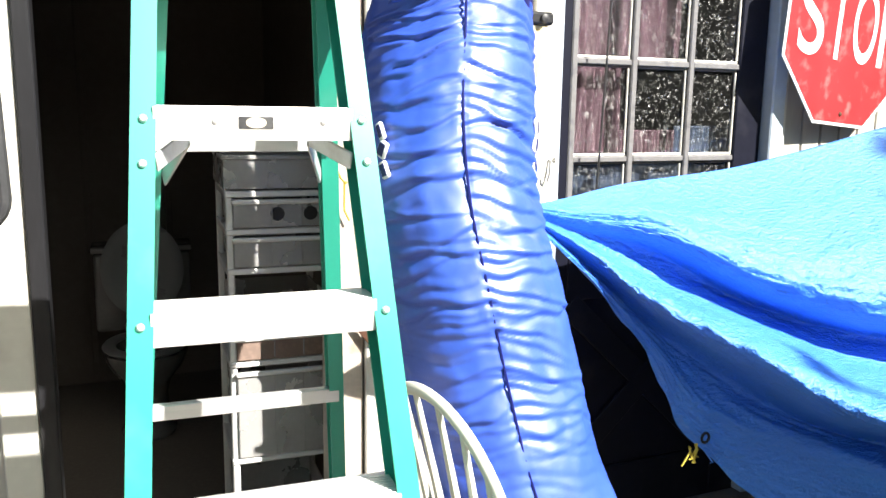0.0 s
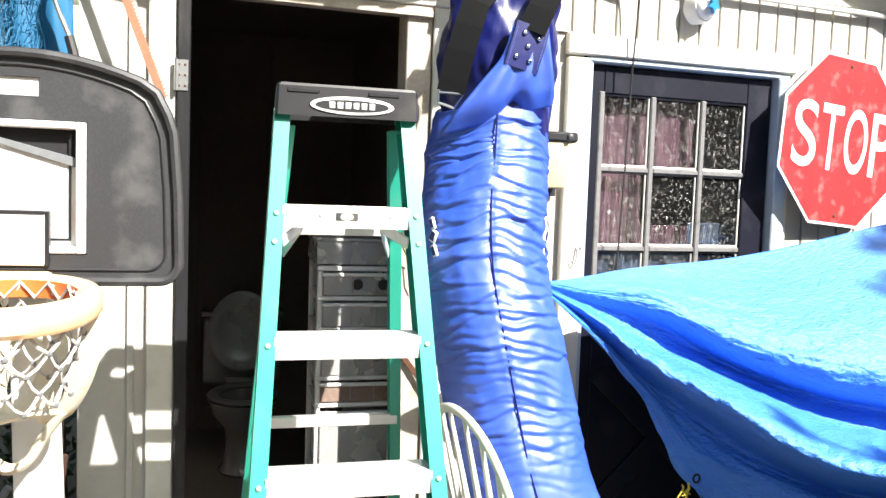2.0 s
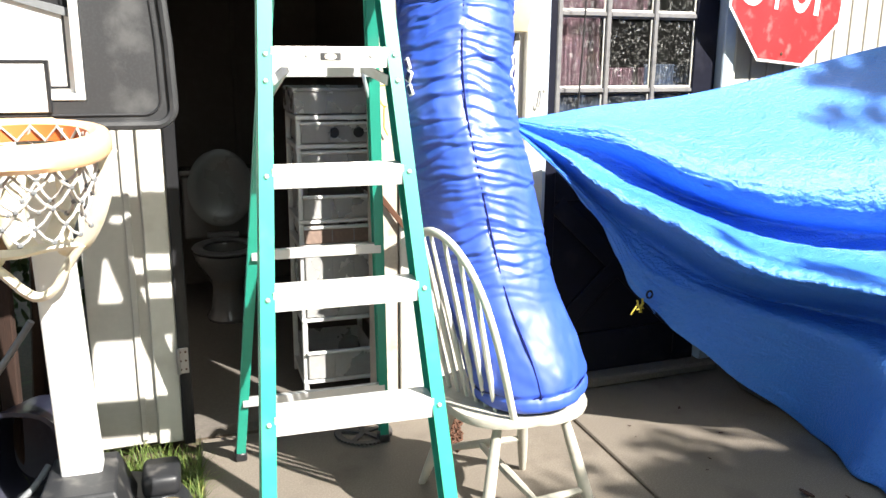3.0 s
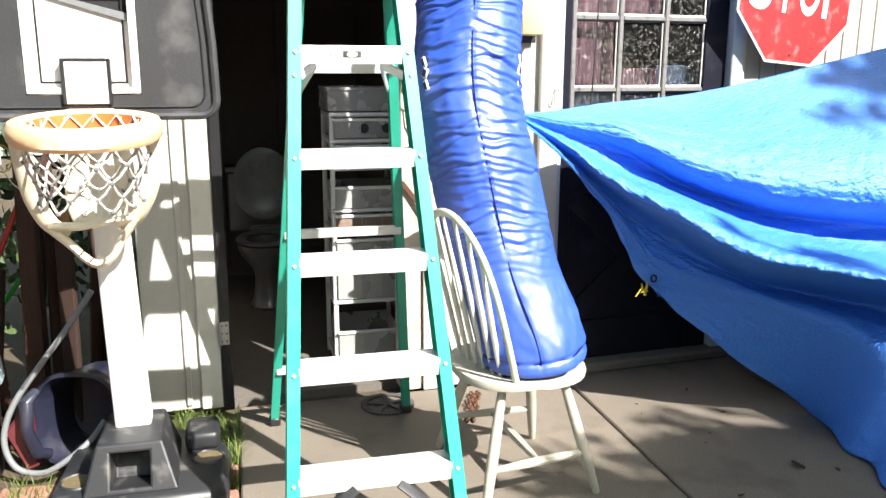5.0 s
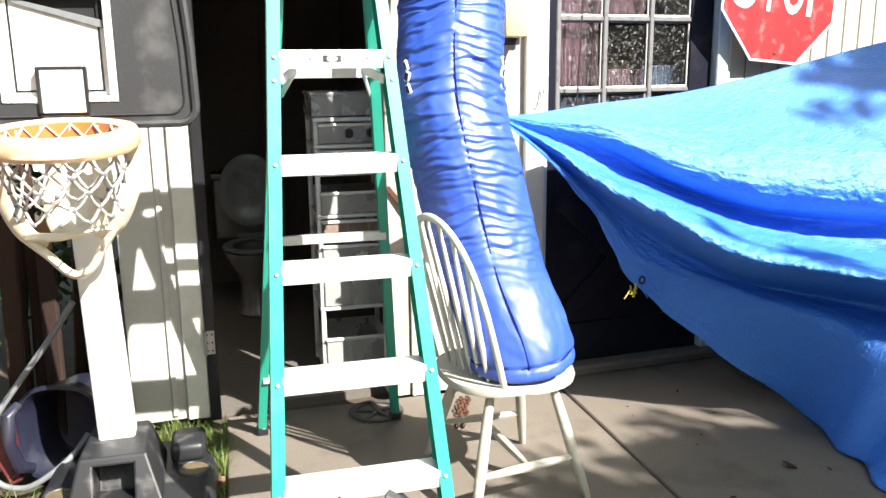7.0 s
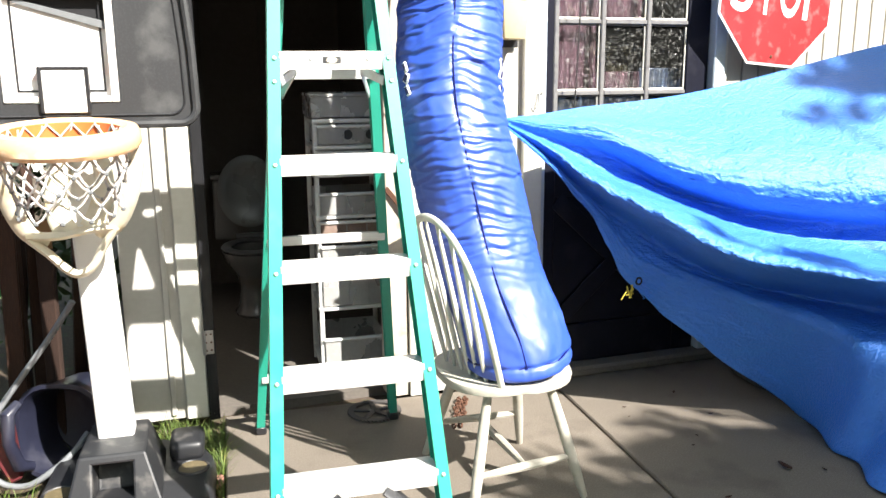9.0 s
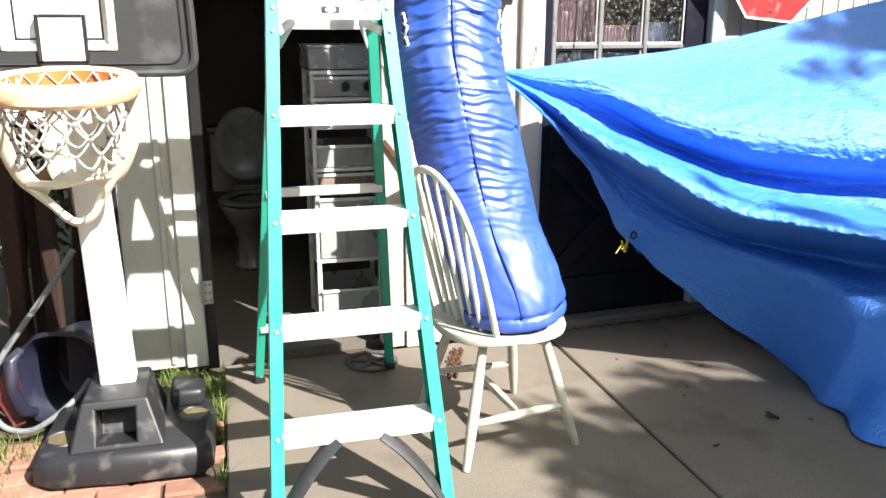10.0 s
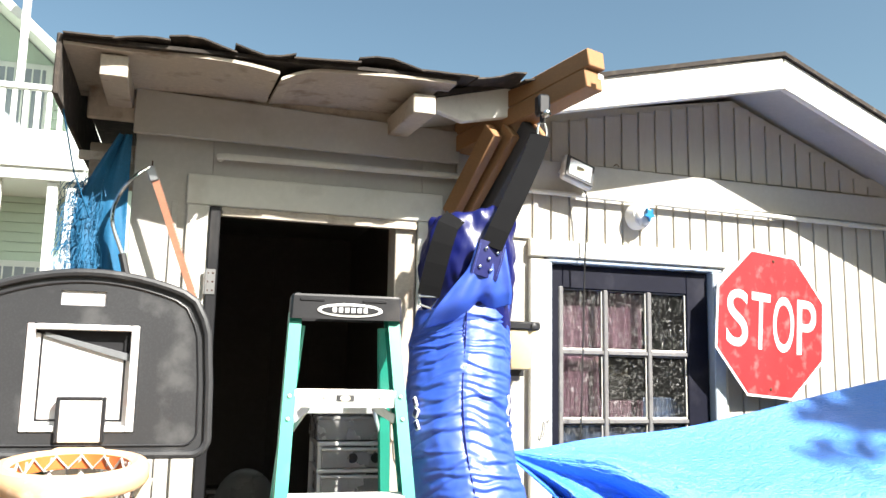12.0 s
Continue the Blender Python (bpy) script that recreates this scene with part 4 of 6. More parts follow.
def tarp():
    top = [(0.0, 0.66, 1.90, 1.262), (0.1, 0.86, 2.03, 1.268), (0.25, 1.12, 2.17, 1.286), (0.42, 1.55, 2.26, 1.318), (0.58, 1.93, 2.33, 1.375), (0.72, 2.28, 2.36, 1.445), (0.86, 2.75, 2.36, 1.545), (1.0, 3.3, 2.36, 1.62)]
    lip1 = [(0, 0.66, 1.9, 1.259), (0.1, 0.873, 2, 1.2), (0.25, 1.137, 2.05, 1.13), (0.42, 1.438, 1.98, 0.982), (0.58, 1.735, 1.9, 0.892), (0.72, 2.038, 1.83, 0.854), (0.86, 2.317, 1.77, 0.835), (1, 2.935, 1.7, 0.793)]
    groove = [(0, 0.66, 1.9, 1.257), (0.1, 0.877, 2.02, 1.188), (0.25, 1.153, 2.1, 1.103), (0.42, 1.472, 2.06, 0.949), (0.58, 1.799, 2, 0.845), (0.72, 2.115, 1.93, 0.8), (0.86, 2.42, 1.87, 0.772), (1, 3.069, 1.8, 0.718)]
    ridge = [(0, 0.66, 1.9, 1.255), (0.1, 0.848, 2.005, 1.183), (0.25, 1.096, 2.06, 1.069), (0.42, 1.413, 2.02, 0.934), (0.58, 1.752, 1.95, 0.805), (0.72, 2.06, 1.87, 0.731), (0.86, 2.372, 1.8, 0.68), (1, 3.005, 1.72, 0.593)]
    lip2 = [(0, 0.66, 1.9, 1.253), (0.1, 0.84, 1.96, 1.157), (0.25, 1.02, 1.89, 1.016), (0.42, 1.252, 1.77, 0.871), (0.58, 1.499, 1.64, 0.727), (0.72, 1.736, 1.52, 0.686), (0.86, 1.998, 1.39, 0.647), (1, 2.566, 1.22, 0.554)]
    under = [(0, 0.66, 1.9, 1.251), (0.1, 0.846, 1.985, 1.146), (0.25, 1.045, 1.97, 0.981), (0.42, 1.315, 1.91, 0.812), (0.58, 1.614, 1.82, 0.638), (0.72, 1.905, 1.73, 0.575), (0.86, 2.228, 1.62, 0.52), (1, 2.924, 1.48, 0.389)]
    fold3 = [(0.0, 0.66, 1.90, 1.250), (0.1, 0.855, 1.960, 1.11), (0.25, 1.095, 1.955, 0.875), (0.42, 1.29, 1.945, 0.665), (0.58, 1.62, 1.84, 0.53), (0.72, 1.93, 1.62, 0.42), (0.86, 2.08, 1.37, 0.36), (1.0, 2.6, 1.1, 0.34)]
    hem = [(0.0, 0.66, 1.90, 1.248), (0.1, 0.85, 1.955, 1.10), (0.25, 1.075, 1.965, 0.852), (0.42, 1.25, 1.965, 0.575), (0.58, 1.60, 1.90, 0.275), (0.70, 1.94, 1.78, 0.02), (0.76, 1.91, 1.61, 0.012), (0.82, 1.85, 1.43, 0.012), (0.86, 1.865, 1.34, 0.012), (0.92, 1.79, 1.12, 0.012), (1.0, 2.3, 0.85, 0.012)]
    bm = bmesh.new()
    nu, nv = 280, 230
    rows = []
    for i in range(nu + 1):
        u = i / nu
        ctrl = [(v, *smooth_table(tb, u)) for v, tb in ((0.0, top), (0.40, lip1), (0.44, groove), (0.50, ridge), (0.64, lip2), (0.68, under), (0.85, fold3), (1.0, hem))]
        row = []
        for j in range(nv + 1):
            v = j / nv
            p = smooth_table(ctrl, v)
            k = min(1.0, u * 6)
            # long folds fanning out from the tied corner, and crumples that crowd along the two lips
            near = math.exp(-((v - 0.37) / 0.06) ** 2) + math.exp(-((v - 0.62) / 0.05) ** 2)
            f = 0.006 * math.sin(v * 60 + 4 * noise.noise((u * 3, v * 4, 1))) * math.exp(-u * 2.2)
            f += 0.010 * noise.noise((u * 5, v * 11, 2)) + 0.007 * noise.noise((u * 14, v * 34, 3)) + 0.006 * noise.noise((u * 40, v * 60, 5))
            f += near * (0.012 * noise.noise((u * 30 + v * 20, v * 50, 6)) + 0.011 * noise.noise((u * 62, v * 80, 7)))
            f += 0.004 * noise.noise((u * 9 + v * 14, v * 40 - u * 16, 8)) * (1 if v > 0.66 else 0.3)
            f *= k * (0.25 + 0.75 * min(1.0, max(0.0, (v - 0.10) / 0.15)))
            if v > 0.97:
                f += 0.010 * math.sin(u * 60) * k
            p = p + Vector((-0.15, -0.75, 0.55)) * f
            p.z = max(p.z, 0.006 + 0.004 * math.sin(u * 50))
            row.append(bm.verts.new(p))
        rows.append(row)
    for i in range(nu):
        for j in range(nv):
            bm.faces.new((rows[i][j], rows[i + 1][j], rows[i + 1][j + 1], rows[i][j + 1]))
    ob = solo("tarpaulin", bm, M_TARP, "blue plastic tarpaulin stretched to a corner, hem lying on concrete", "tarpaulin", angle=180)
    s = ob.modifiers.new("thick", "SOLIDIFY")
    s.thickness, s.offset = 0.002, 0.0
    g = obj("grommet", tube([(1.262 + 0.012 * math.cos(a), 1.925, 0.60 + 0.014 * math.sin(a)) for a in [2 * math.pi * k / 12 for k in range(12)]], 0.004, 6, closed=True), M_DARK, True)
    g.parent = ob
    b = bmesh.new()
    rnd = random.Random(3)
    for k in range(6):
        p = Vector((1.222 + rnd.uniform(-0.015, 0.015), 1.925, 0.575 + rnd.uniform(-0.015, 0.015)))
        tube([p, p + Vector((rnd.uniform(-0.02, 0.02), rnd.uniform(-0.02, 0.0), rnd.uniform(-0.035, 0.01))), p + Vector((rnd.uniform(-0.035, 0.0), -0.01, rnd.uniform(-0.045, -0.02)))], 0.003, 5, bm=b)
    solo("rope_end", b, M_YELLOW, "frayed yellow rope knotted at the tarpaulin's hem", "rope")
    b = bmesh.new()
    for k in range(8):
        p = Vector((1.27 + rnd.uniform(-0.02, 0.03), 1.925, 0.565 + rnd.uniform(-0.01, 0.02)))
        tube([p, p + Vector((rnd.uniform(-0.01, 0.04), -0.01, rnd.uniform(-0.03, -0.01))), p + Vector((rnd.uniform(0.0, 0.06), -0.01, rnd.uniform(-0.04, -0.015)))], 0.002, 4, bm=b)
    fr = obj("frayed_threads", b, M_TARP, True)
    fr.parent = ob
    # the covered heap that holds the sheet up
    heap = box((1.95, 2.02, 0.0), (3.1, 2.30, 1.02), 0.05, 3)
    solo("covered_cabinet", heap, M_GREYWOOD, "grey wooden cabinet hidden under the tarpaulin", "cabinet")


tarp()


def inb(x, y, z):
    """A place given in the building's frame."""
    return BUILDING @ Vector((x, y, z))


def glazed_door():
    dirty = glass_mat("dirty_pane", (0.9, 0.92, 0.93), 0.03)
    nt = dirty.node_tree
    b, out = nt.nodes["Principled BSDF"], nt.nodes["Material Output"]
    co, n1 = nt.nodes.new("ShaderNodeTexCoord"), nt.nodes.new("ShaderNodeTexNoise")
    n1.inputs["Scale"].default_value, n1.inputs["Detail"].default_value = 85, 12
    n1.inputs["Distortion"].default_value = 1.2
    nt.links.new(co.outputs["Object"], n1.inputs["Vector"])
    rp = nt.nodes.new("ShaderNodeValToRGB")
    rp.color_ramp.elements[0].position, rp.color_ramp.elements[1].position = 0.58, 0.74
    rp.color_ramp.elements[0].color, rp.color_ramp.elements[1].color = (0.004, 0.004, 0.004, 1), (0.42, 0.42, 0.42, 1)
    nt.links.new(n1.outputs["Fac"], rp.inputs[0])
    df, mx = nt.nodes.new("ShaderNodeBsdfDiffuse"), nt.nodes.new("ShaderNodeMixShader")
    df.inputs[0].default_value = (0.62, 0.62, 0.6, 1)
    nt.links.new(rp.outputs[0], mx.inputs[0])
    nt.links.new(b.outputs[0], mx.inputs[1])
    nt.links.new(df.outputs[0], mx.inputs[2])
    nt.links.new(mx.outputs[0], out.inputs[0])
    M_BAR = mat("weathered_bar_paint", (0.21, 0.205, 0.205), 0.7, var=0.3, big=12, fine=60, bump=0.4, dirt=(0.08, 0.08, 0.09), dirt_amount=0.7)
    T = thing("door_1", "black panelled door with nine dirty small panes", "door", kind="structure", m=BUILDING)
    y0, y1 = 0.022, 0.062

    def p(name, lo, hi, m, parent=T, label="", bev=0.004):
        return part(name, box(lo, hi, bev), m, parent, label, smooth=False, local=True)

    p("stile", (1.078, y0, 0.05), (1.139, y1, 2.045), M_NAVY)
    p("stile", (1.807, y0, 0.05), (1.927, y1, 2.045), M_NAVY)
    p("top_rail", (1.139, y0, 1.938), (1.807, y1, 2.045), M_NAVY)
    p("middle_rail", (1.139, y0, 0.86), (1.807, y1, 1.02), M_NAVY)
    p("bottom_rail", (1.139, y0, 0.05), (1.807, y1, 0.24), M_NAVY)
    p("stile_edge", (1.118, y0 - 0.006, 1.02), (1.141, y0 + 0.004, 1.945), M_BAR, label="worn grey edge strip")
    for lo, hi in (((1.139, 0.036, 0.24), (1.807, 0.05, 0.86)),):
        p("panel", lo, hi, M_NAVY)
    for a, b2 in (((1.15, 0.028, 0.25), (1.80, 0.028, 0.85)), ((1.15, 0.0285, 0.85), (1.80, 0.0285, 0.25))):
        part("cross_brace", beam(a, b2, 0.016, 0.085, 0.003), M_NAVY, T, smooth=False, local=True)
    xs = [(1.141, 1.350), (1.377, 1.585), (1.608, 1.805)]
    zs = [(1.656, 1.936), (1.342, 1.632), (1.03, 1.318)]
    for k, x in enumerate((1.352, 1.587)):
        p("glazing_bar", (x, y0 - 0.002, 1.02), (x + 0.023, y1 - 0.01, 1.938), M_BAR, label="weathered grey glazing bar")
    for z in (1.634, 1.320):
        for a, b2 in xs:
            p("glazing_bar", (a - 0.002, y0 - 0.001, z), (b2 + 0.002, y1 - 0.011, z + 0.021), M_BAR, label="weathered grey glazing bar")
    for z0, z1 in zs:
        for a, b2 in xs:
            o = p("pane", (a - 0.004, 0.040, z0 - 0.004), (b2 + 0.004, 0.044, z1 + 0.004), dirty, bev=0)
            o.visible_shadow = False
            # putty fillet on the lower and one upright edge
            p("putty", (a, 0.030, z0 - 0.002), (b2, 0.0395, z0 + 0.008), M_TRIM, bev=0.003)
            p("putty", (b2 - 0.006, 0.031, z0 + 0.0085), (b2 + 0.001, 0.0395, z1 - 0.005), M_TRIM, bev=0.002)
            p("putty", (a, 0.032, z1 - 0.0045), (b2, 0.0395, z1 + 0.001), M_BAR, bev=0.002)
    # casing and frame
    p2 = lambda nm, lo, hi, m, lab, bev=0.005: setting(nm, box(lo, hi, bev), m, lab, "trim")
    p2("trim_casing_west", (0.960, -0.022, 0.03), (1.052, 0.011, 2.06), M_TRIM, "white painted door casing")
    p2("trim_stop_west", (1.053, -0.006, 0.03), (1.074, 0.10, 2.062), M_TRIMB, "pale blue painted door stop")
    p2("trim_casing_head", (0.955, -0.026, 2.072), (2.01, 0.011, 2.150), M_TRIM, "white painted head casing")
    p2("trim_stop_head", (1.053, -0.012, 2.050), (1.990, 0.10, 2.0715), M_TRIMB, "pale blue painted head stop")
    p2("trim_casing_east", (1.931, -0.020, 0.05), (1.994, 0.10, 2.049), M_TRIMB, "pale blue painted door casing")
    p2("trim_edge_east", (1.9945, -0.012, 0.05), (2.012, 0.011, 2.07), M_TRIM, "narrow white edge strip")
    setting("sill", box((1.04, -0.06, 0.0), (2.02, 0.10, 0.048), 0.012), M_CONCRETE, "stained concrete door sill", "sill")
    # curtains
    def curtain(name, x0, x1, z0, z1, m, lab, y=0.14):
        bm = bmesh.new()
        n = 60
        rows = [[bm.verts.new((x0 + (x1 - x0) * i / n, y + 0.0012 * math.sin(i * 0.5 + 0.4 * math.sin(z * 3)) + 0.01 * noise.noise((i * 0.3, z * 4, 7)), z)) for i in range(n + 1)] for z in [z0 + (z1 - z0) * j / 12 for j in range(13)]]
        for a, b2 in zip(rows, rows[1:]):
            for i in range(n):
                bm.faces.new((a[i], a[i + 1], b2[i + 1], b2[i]))
        o = solo(name, bm, m, lab, "curtain", m=BUILDING, angle=180)
        o.modifiers.new("thick", "SOLIDIFY").thickness = 0.002

    curtain("curtain", 1.09, 1.60, 1.64, 2.03, M_CURTAIN_P, "plum red curtain hanging behind dirty panes", 0.10)
    curtain("curtain", 1.09, 1.365, 1.33, 1.636, M_CURTAIN_P, "plum red curtain hanging behind dirty panes", 0.10)
    curtain("curtain", 1.37, 1.60, 1.33, 1.425, M_CURTAIN_P, "low strip of plum red curtain behind a pane", 0.10)
    curtain("curtain", 1.602, 1.92, 1.33, 1.44, M_CURTAIN_B, "low strip of dark blue cloth behind a pane", 0.10)
    curtain("curtain", 1.09, 1.92, 0.9, 1.33, M_CURTAIN_B, "dark blue cloth hanging behind the low panes", 0.16)


glazed_door()


def hinge(z):
    T = solo("hinge", box((-0.452, -0.0395, z - 0.05), (-0.412, -0.0355, z + 0.05), 0.0015), M_STEEL, "weathered steel door hinge screwed to the black jamb", "hinge", group="door hinges", m=BUILDING)
    o = part("knuckle", tube([(-0.449, -0.043, z - 0.05), (-0.449, -0.043, z + 0.05)], 0.007, 8), M_STEEL, T, local=True)
    for k in range(3):
        for x in (-0.441, -0.422):
            part("screw", bolt((x, -0.040, z - 0.034 + 0.034 * k), (0, -1, 0), 0.004, 0.0025), M_RUST, T, local=True)


for hz in (0.36, 1.88):
    hinge(hz)


def stop_sign():
    T = thing("stop_sign", "faded red octagonal stop sign with scuffed white letters, on the wall", "sign", m=BUILDING @ pose(2.235, -0.062, 1.803, 0, 4.5, 6))
    R = 0.388

    def octo(r):
        return [(r * math.cos(math.radians(22.5 + 45 * k)) * 0.985, r * math.sin(math.radians(22.5 + 45 * k))) for k in range(8)]

    part("plate", prism(octo(R), 0.004, 0.001, m=pose(0, 0, 0)), M_SIGNWHITE, T, "white-edged metal plate", smooth=False, local=True)
    part("red_field", prism(octo(R - 0.014), 0.0012, m=pose(0, -0.0014, 0)), M_RED, T, "faded red field", smooth=False, local=True)
    x = -0.265
    for ch, w in (("S", 0.155), ("T", 0.140), ("O", 0.160), ("P", 0.150)):
        b = text_mesh(ch, 0.335, 0.0006)
        bb = [v.co.copy() for v in b.verts]
        cx = (min(v.x for v in bb) + max(v.x for v in bb)) / 2
        cy = (min(v.y for v in bb) + max(v.y for v in bb)) / 2
        wd = max(v.x for v in bb) - min(v.x for v in bb)
        ht = max(v.y for v in bb) - min(v.y for v in bb)
        b.transform(Matrix.Translation((x + w / 2 - 0.035, -0.0025, 0.008)) @ pose(0, 0, 0, 90) @ Matrix.Diagonal((w * 0.86 / wd, 0.275 / ht, 1, 1)) @ Matrix.Translation((-cx, -cy, 0)))
        # thicken the strokes
        part("letter", b, M_SIGNWHITE, T, "white letter", smooth=False, local=True)
        x += w * 1.0
    for z in (0.315, -0.315):
        part("bolt", bolt((0.0, -0.0018, z), (0, -1, 0), 0.008, 0.004), M_RUST, T, local=True)
    part("standoff", box((-0.2, 0.004, -0.03), (0.28, 0.035, 0.03), 0.004), M_GREYWOOD, T, smooth=False, local=True)


stop_sign()


def small_wall_things():
    # lantern
    T = thing("wall_lantern", "small wall lantern with black cap and amber cream lens", "wall lamp", m=BUILDING @ pose(0.872, -0.001, 1.56))
    b = bmesh.new()
    lo = [(-0.040, -0.100), (0.052, -0.100), (0.052, -0.012), (-0.040, -0.012)]
    hi = [(-0.062, -0.135), (0.070, -0.135), (0.070, -0.012), (-0.062, -0.012)]
    rows = [[b.verts.new((x, y, z)) for x, y in q] for q, z in ((lo, 0.0), (hi, 0.168))]
    for k in range(4):
        b.faces.new((rows[0][k], rows[0][(k + 1) % 4], rows[1][(k + 1) % 4], rows[1][k]))
    b.faces.new(rows[0][::-1])
    b.faces.new(rows[1])
    bmesh.ops.bevel(b, geom=b.edges[:], offset=0.006, segments=2, profile=0.5, affect="EDGES")
    part("lens", b, M_LAMPPLASTIC, T, "amber cream plastic lens", local=True)
    part("cap", box((-0.072, -0.145, 0.168), (0.080, -0.010, 0.205), 0.008), M_BLACKPLASTIC, T, "black cap", local=True)
    part("sensor", lathe([(0.014, 0), (0.012, 0.008), (0.004, 0.011)], 12, pose(0.045, -0.146, 0.186, 90)), M_GREYPLASTIC, T, local=True)
    part("back_plate", box((-0.05, -0.012, -0.03), (0.06, 0.0, 0.20), 0.003), M_BLACKPLASTIC, T, local=True)
    # floodlight
    T = thing("floodlight", "small square floodlight tilted on the gable wall", "floodlight", m=BUILDING @ pose(1.162, -0.095, 2.462, -12, 17, 6))
    part("housing", box((-0.084, -0.012, -0.062), (0.084, 0.03, 0.062), 0.014, 3), M_WHITE, T, "pale grey housing", local=True)
    part("rim", box((-0.077, -0.0165, -0.055), (0.077, -0.0115, 0.055), 0.006), M_BLACKPLASTIC, T, local=True)
    part("glass", box((-0.062, -0.019, -0.042), (0.062, -0.0155, 0.042), 0.001), M_CHROME, T, "mirror-bright lamp glass", local=True)
    part("led", box((-0.022, -0.0205, -0.020), (0.020, -0.0185, 0.016), 0.001), M_YELLOWED, T, local=True)
    part("bracket", tube([(-0.07, 0.01, 0), (-0.06, 0.07, 0.005), (0.06, 0.07, 0.005), (0.07, 0.01, 0)], 0.007, 6), M_WHITE, T, local=True)
    pts = [inb(1.175, -0.07, 2.41), inb(1.214, -0.075, 2.36), inb(1.219, -0.06, 2.2), inb(1.217, -0.045, 2.0), inb(1.212, -0.04, 1.7), inb(1.203, -0.04, 1.45), inb(1.190, -0.045, 1.22)]
    rows = [(i, *p) for i, p in enumerate(pts)]
    solo("power_cable", tube([smooth_table(rows, i * 6 / 40) for i in range(41)], 0.0035, 6), M_WIRE, "black cable hanging down from the floodlight", "cable")
    # round camera-like sensor
    T = thing("dome_sensor", "round white sensor with a blue eye on the wall", "sensor", m=BUILDING @ pose(1.508, 0, 2.293, 90, 0, 14))
    part("base", lathe([(0.05, 0), (0.062, 0.012), (0.062, 0.055), (0.056, 0.068)], 28, pose(0, 0, -0.01)), M_WHITE, T, local=True)
    part("dome", lathe([(0.052, 0.05), (0.050, 0.068), (0.034, 0.084), (0.0, 0.090)], 28), M_WHITE, T, local=True)
    star = [(r * math.cos(a), r * math.sin(a)) for k in range(10) for r, a in [((0.034 if k % 2 == 0 else 0.017), math.pi / 2 + k * math.pi / 5)]]
    b = prism(star, 0.014, m=pose(0, 0, 0.092, 90) @ pose(0, 0, 0))
    part("eye", b, mat("blue_plastic", (0.03, 0.25, 0.55), 0.3), T, "blue star-shaped eye", local=True, smooth=False)
    # hook
    pts = [inb(1.022, -0.024, 1.335), inb(1.024, -0.03, 1.33), inb(1.020, -0.034, 1.29), inb(1.012, -0.036, 1.268), inb(1.004, -0.034, 1.272), inb(1.002, -0.033, 1.285)]
    solo("hook", tube(pts, 0.0028, 6), M_STEEL, "small steel hook on the door casing", "hook")
    solo("eyelet", tube([inb(1.045 + 0.006 * math.cos(a), -0.026, 1.337 + 0.006 * math.sin(a)) for a in [k * 0.7854 for k in range(8)]], 0.002, 5, closed=True), M_STEEL, "tiny steel eyelet on the door casing", "eyelet")
    for x, z in ((1.40, 2.535), (-0.60, 2.565), (0.02, 2.56), (0.06, 2.555)):
        solo("bent_nail", tube([inb(x, 0.0, z), inb(x, -0.03, z + 0.003), inb(x + 0.008, -0.04, z - 0.012)], 0.0018, 5), M_RUST, "bent rusty nail in the painted board", "nail", group="bent nails")
    # latch strap and yellow cord on the doorway's post
    solo("latch_strap", beam(inb(0.33, -0.012, 0.95), inb(0.445, -0.028, 0.80), 0.008, 0.022, 0.002), M_RUST, "rusty steel latch strap by the doorway", "latch")
    pts = [inb(0.345 + 0.022 * math.sin(k * 0.8), -0.03, 1.42 - k * 0.014 + 0.02 * math.cos(k * 1.1)) for k in range(12)] + [inb(0.36, -0.02, 1.20), inb(0.375, -0.02, 1.17)]
    solo("yellow_rope", tube(pts, 0.003, 5), M_YELLOW, "thin yellow rope looped on the door post", "rope")


small_wall_things()


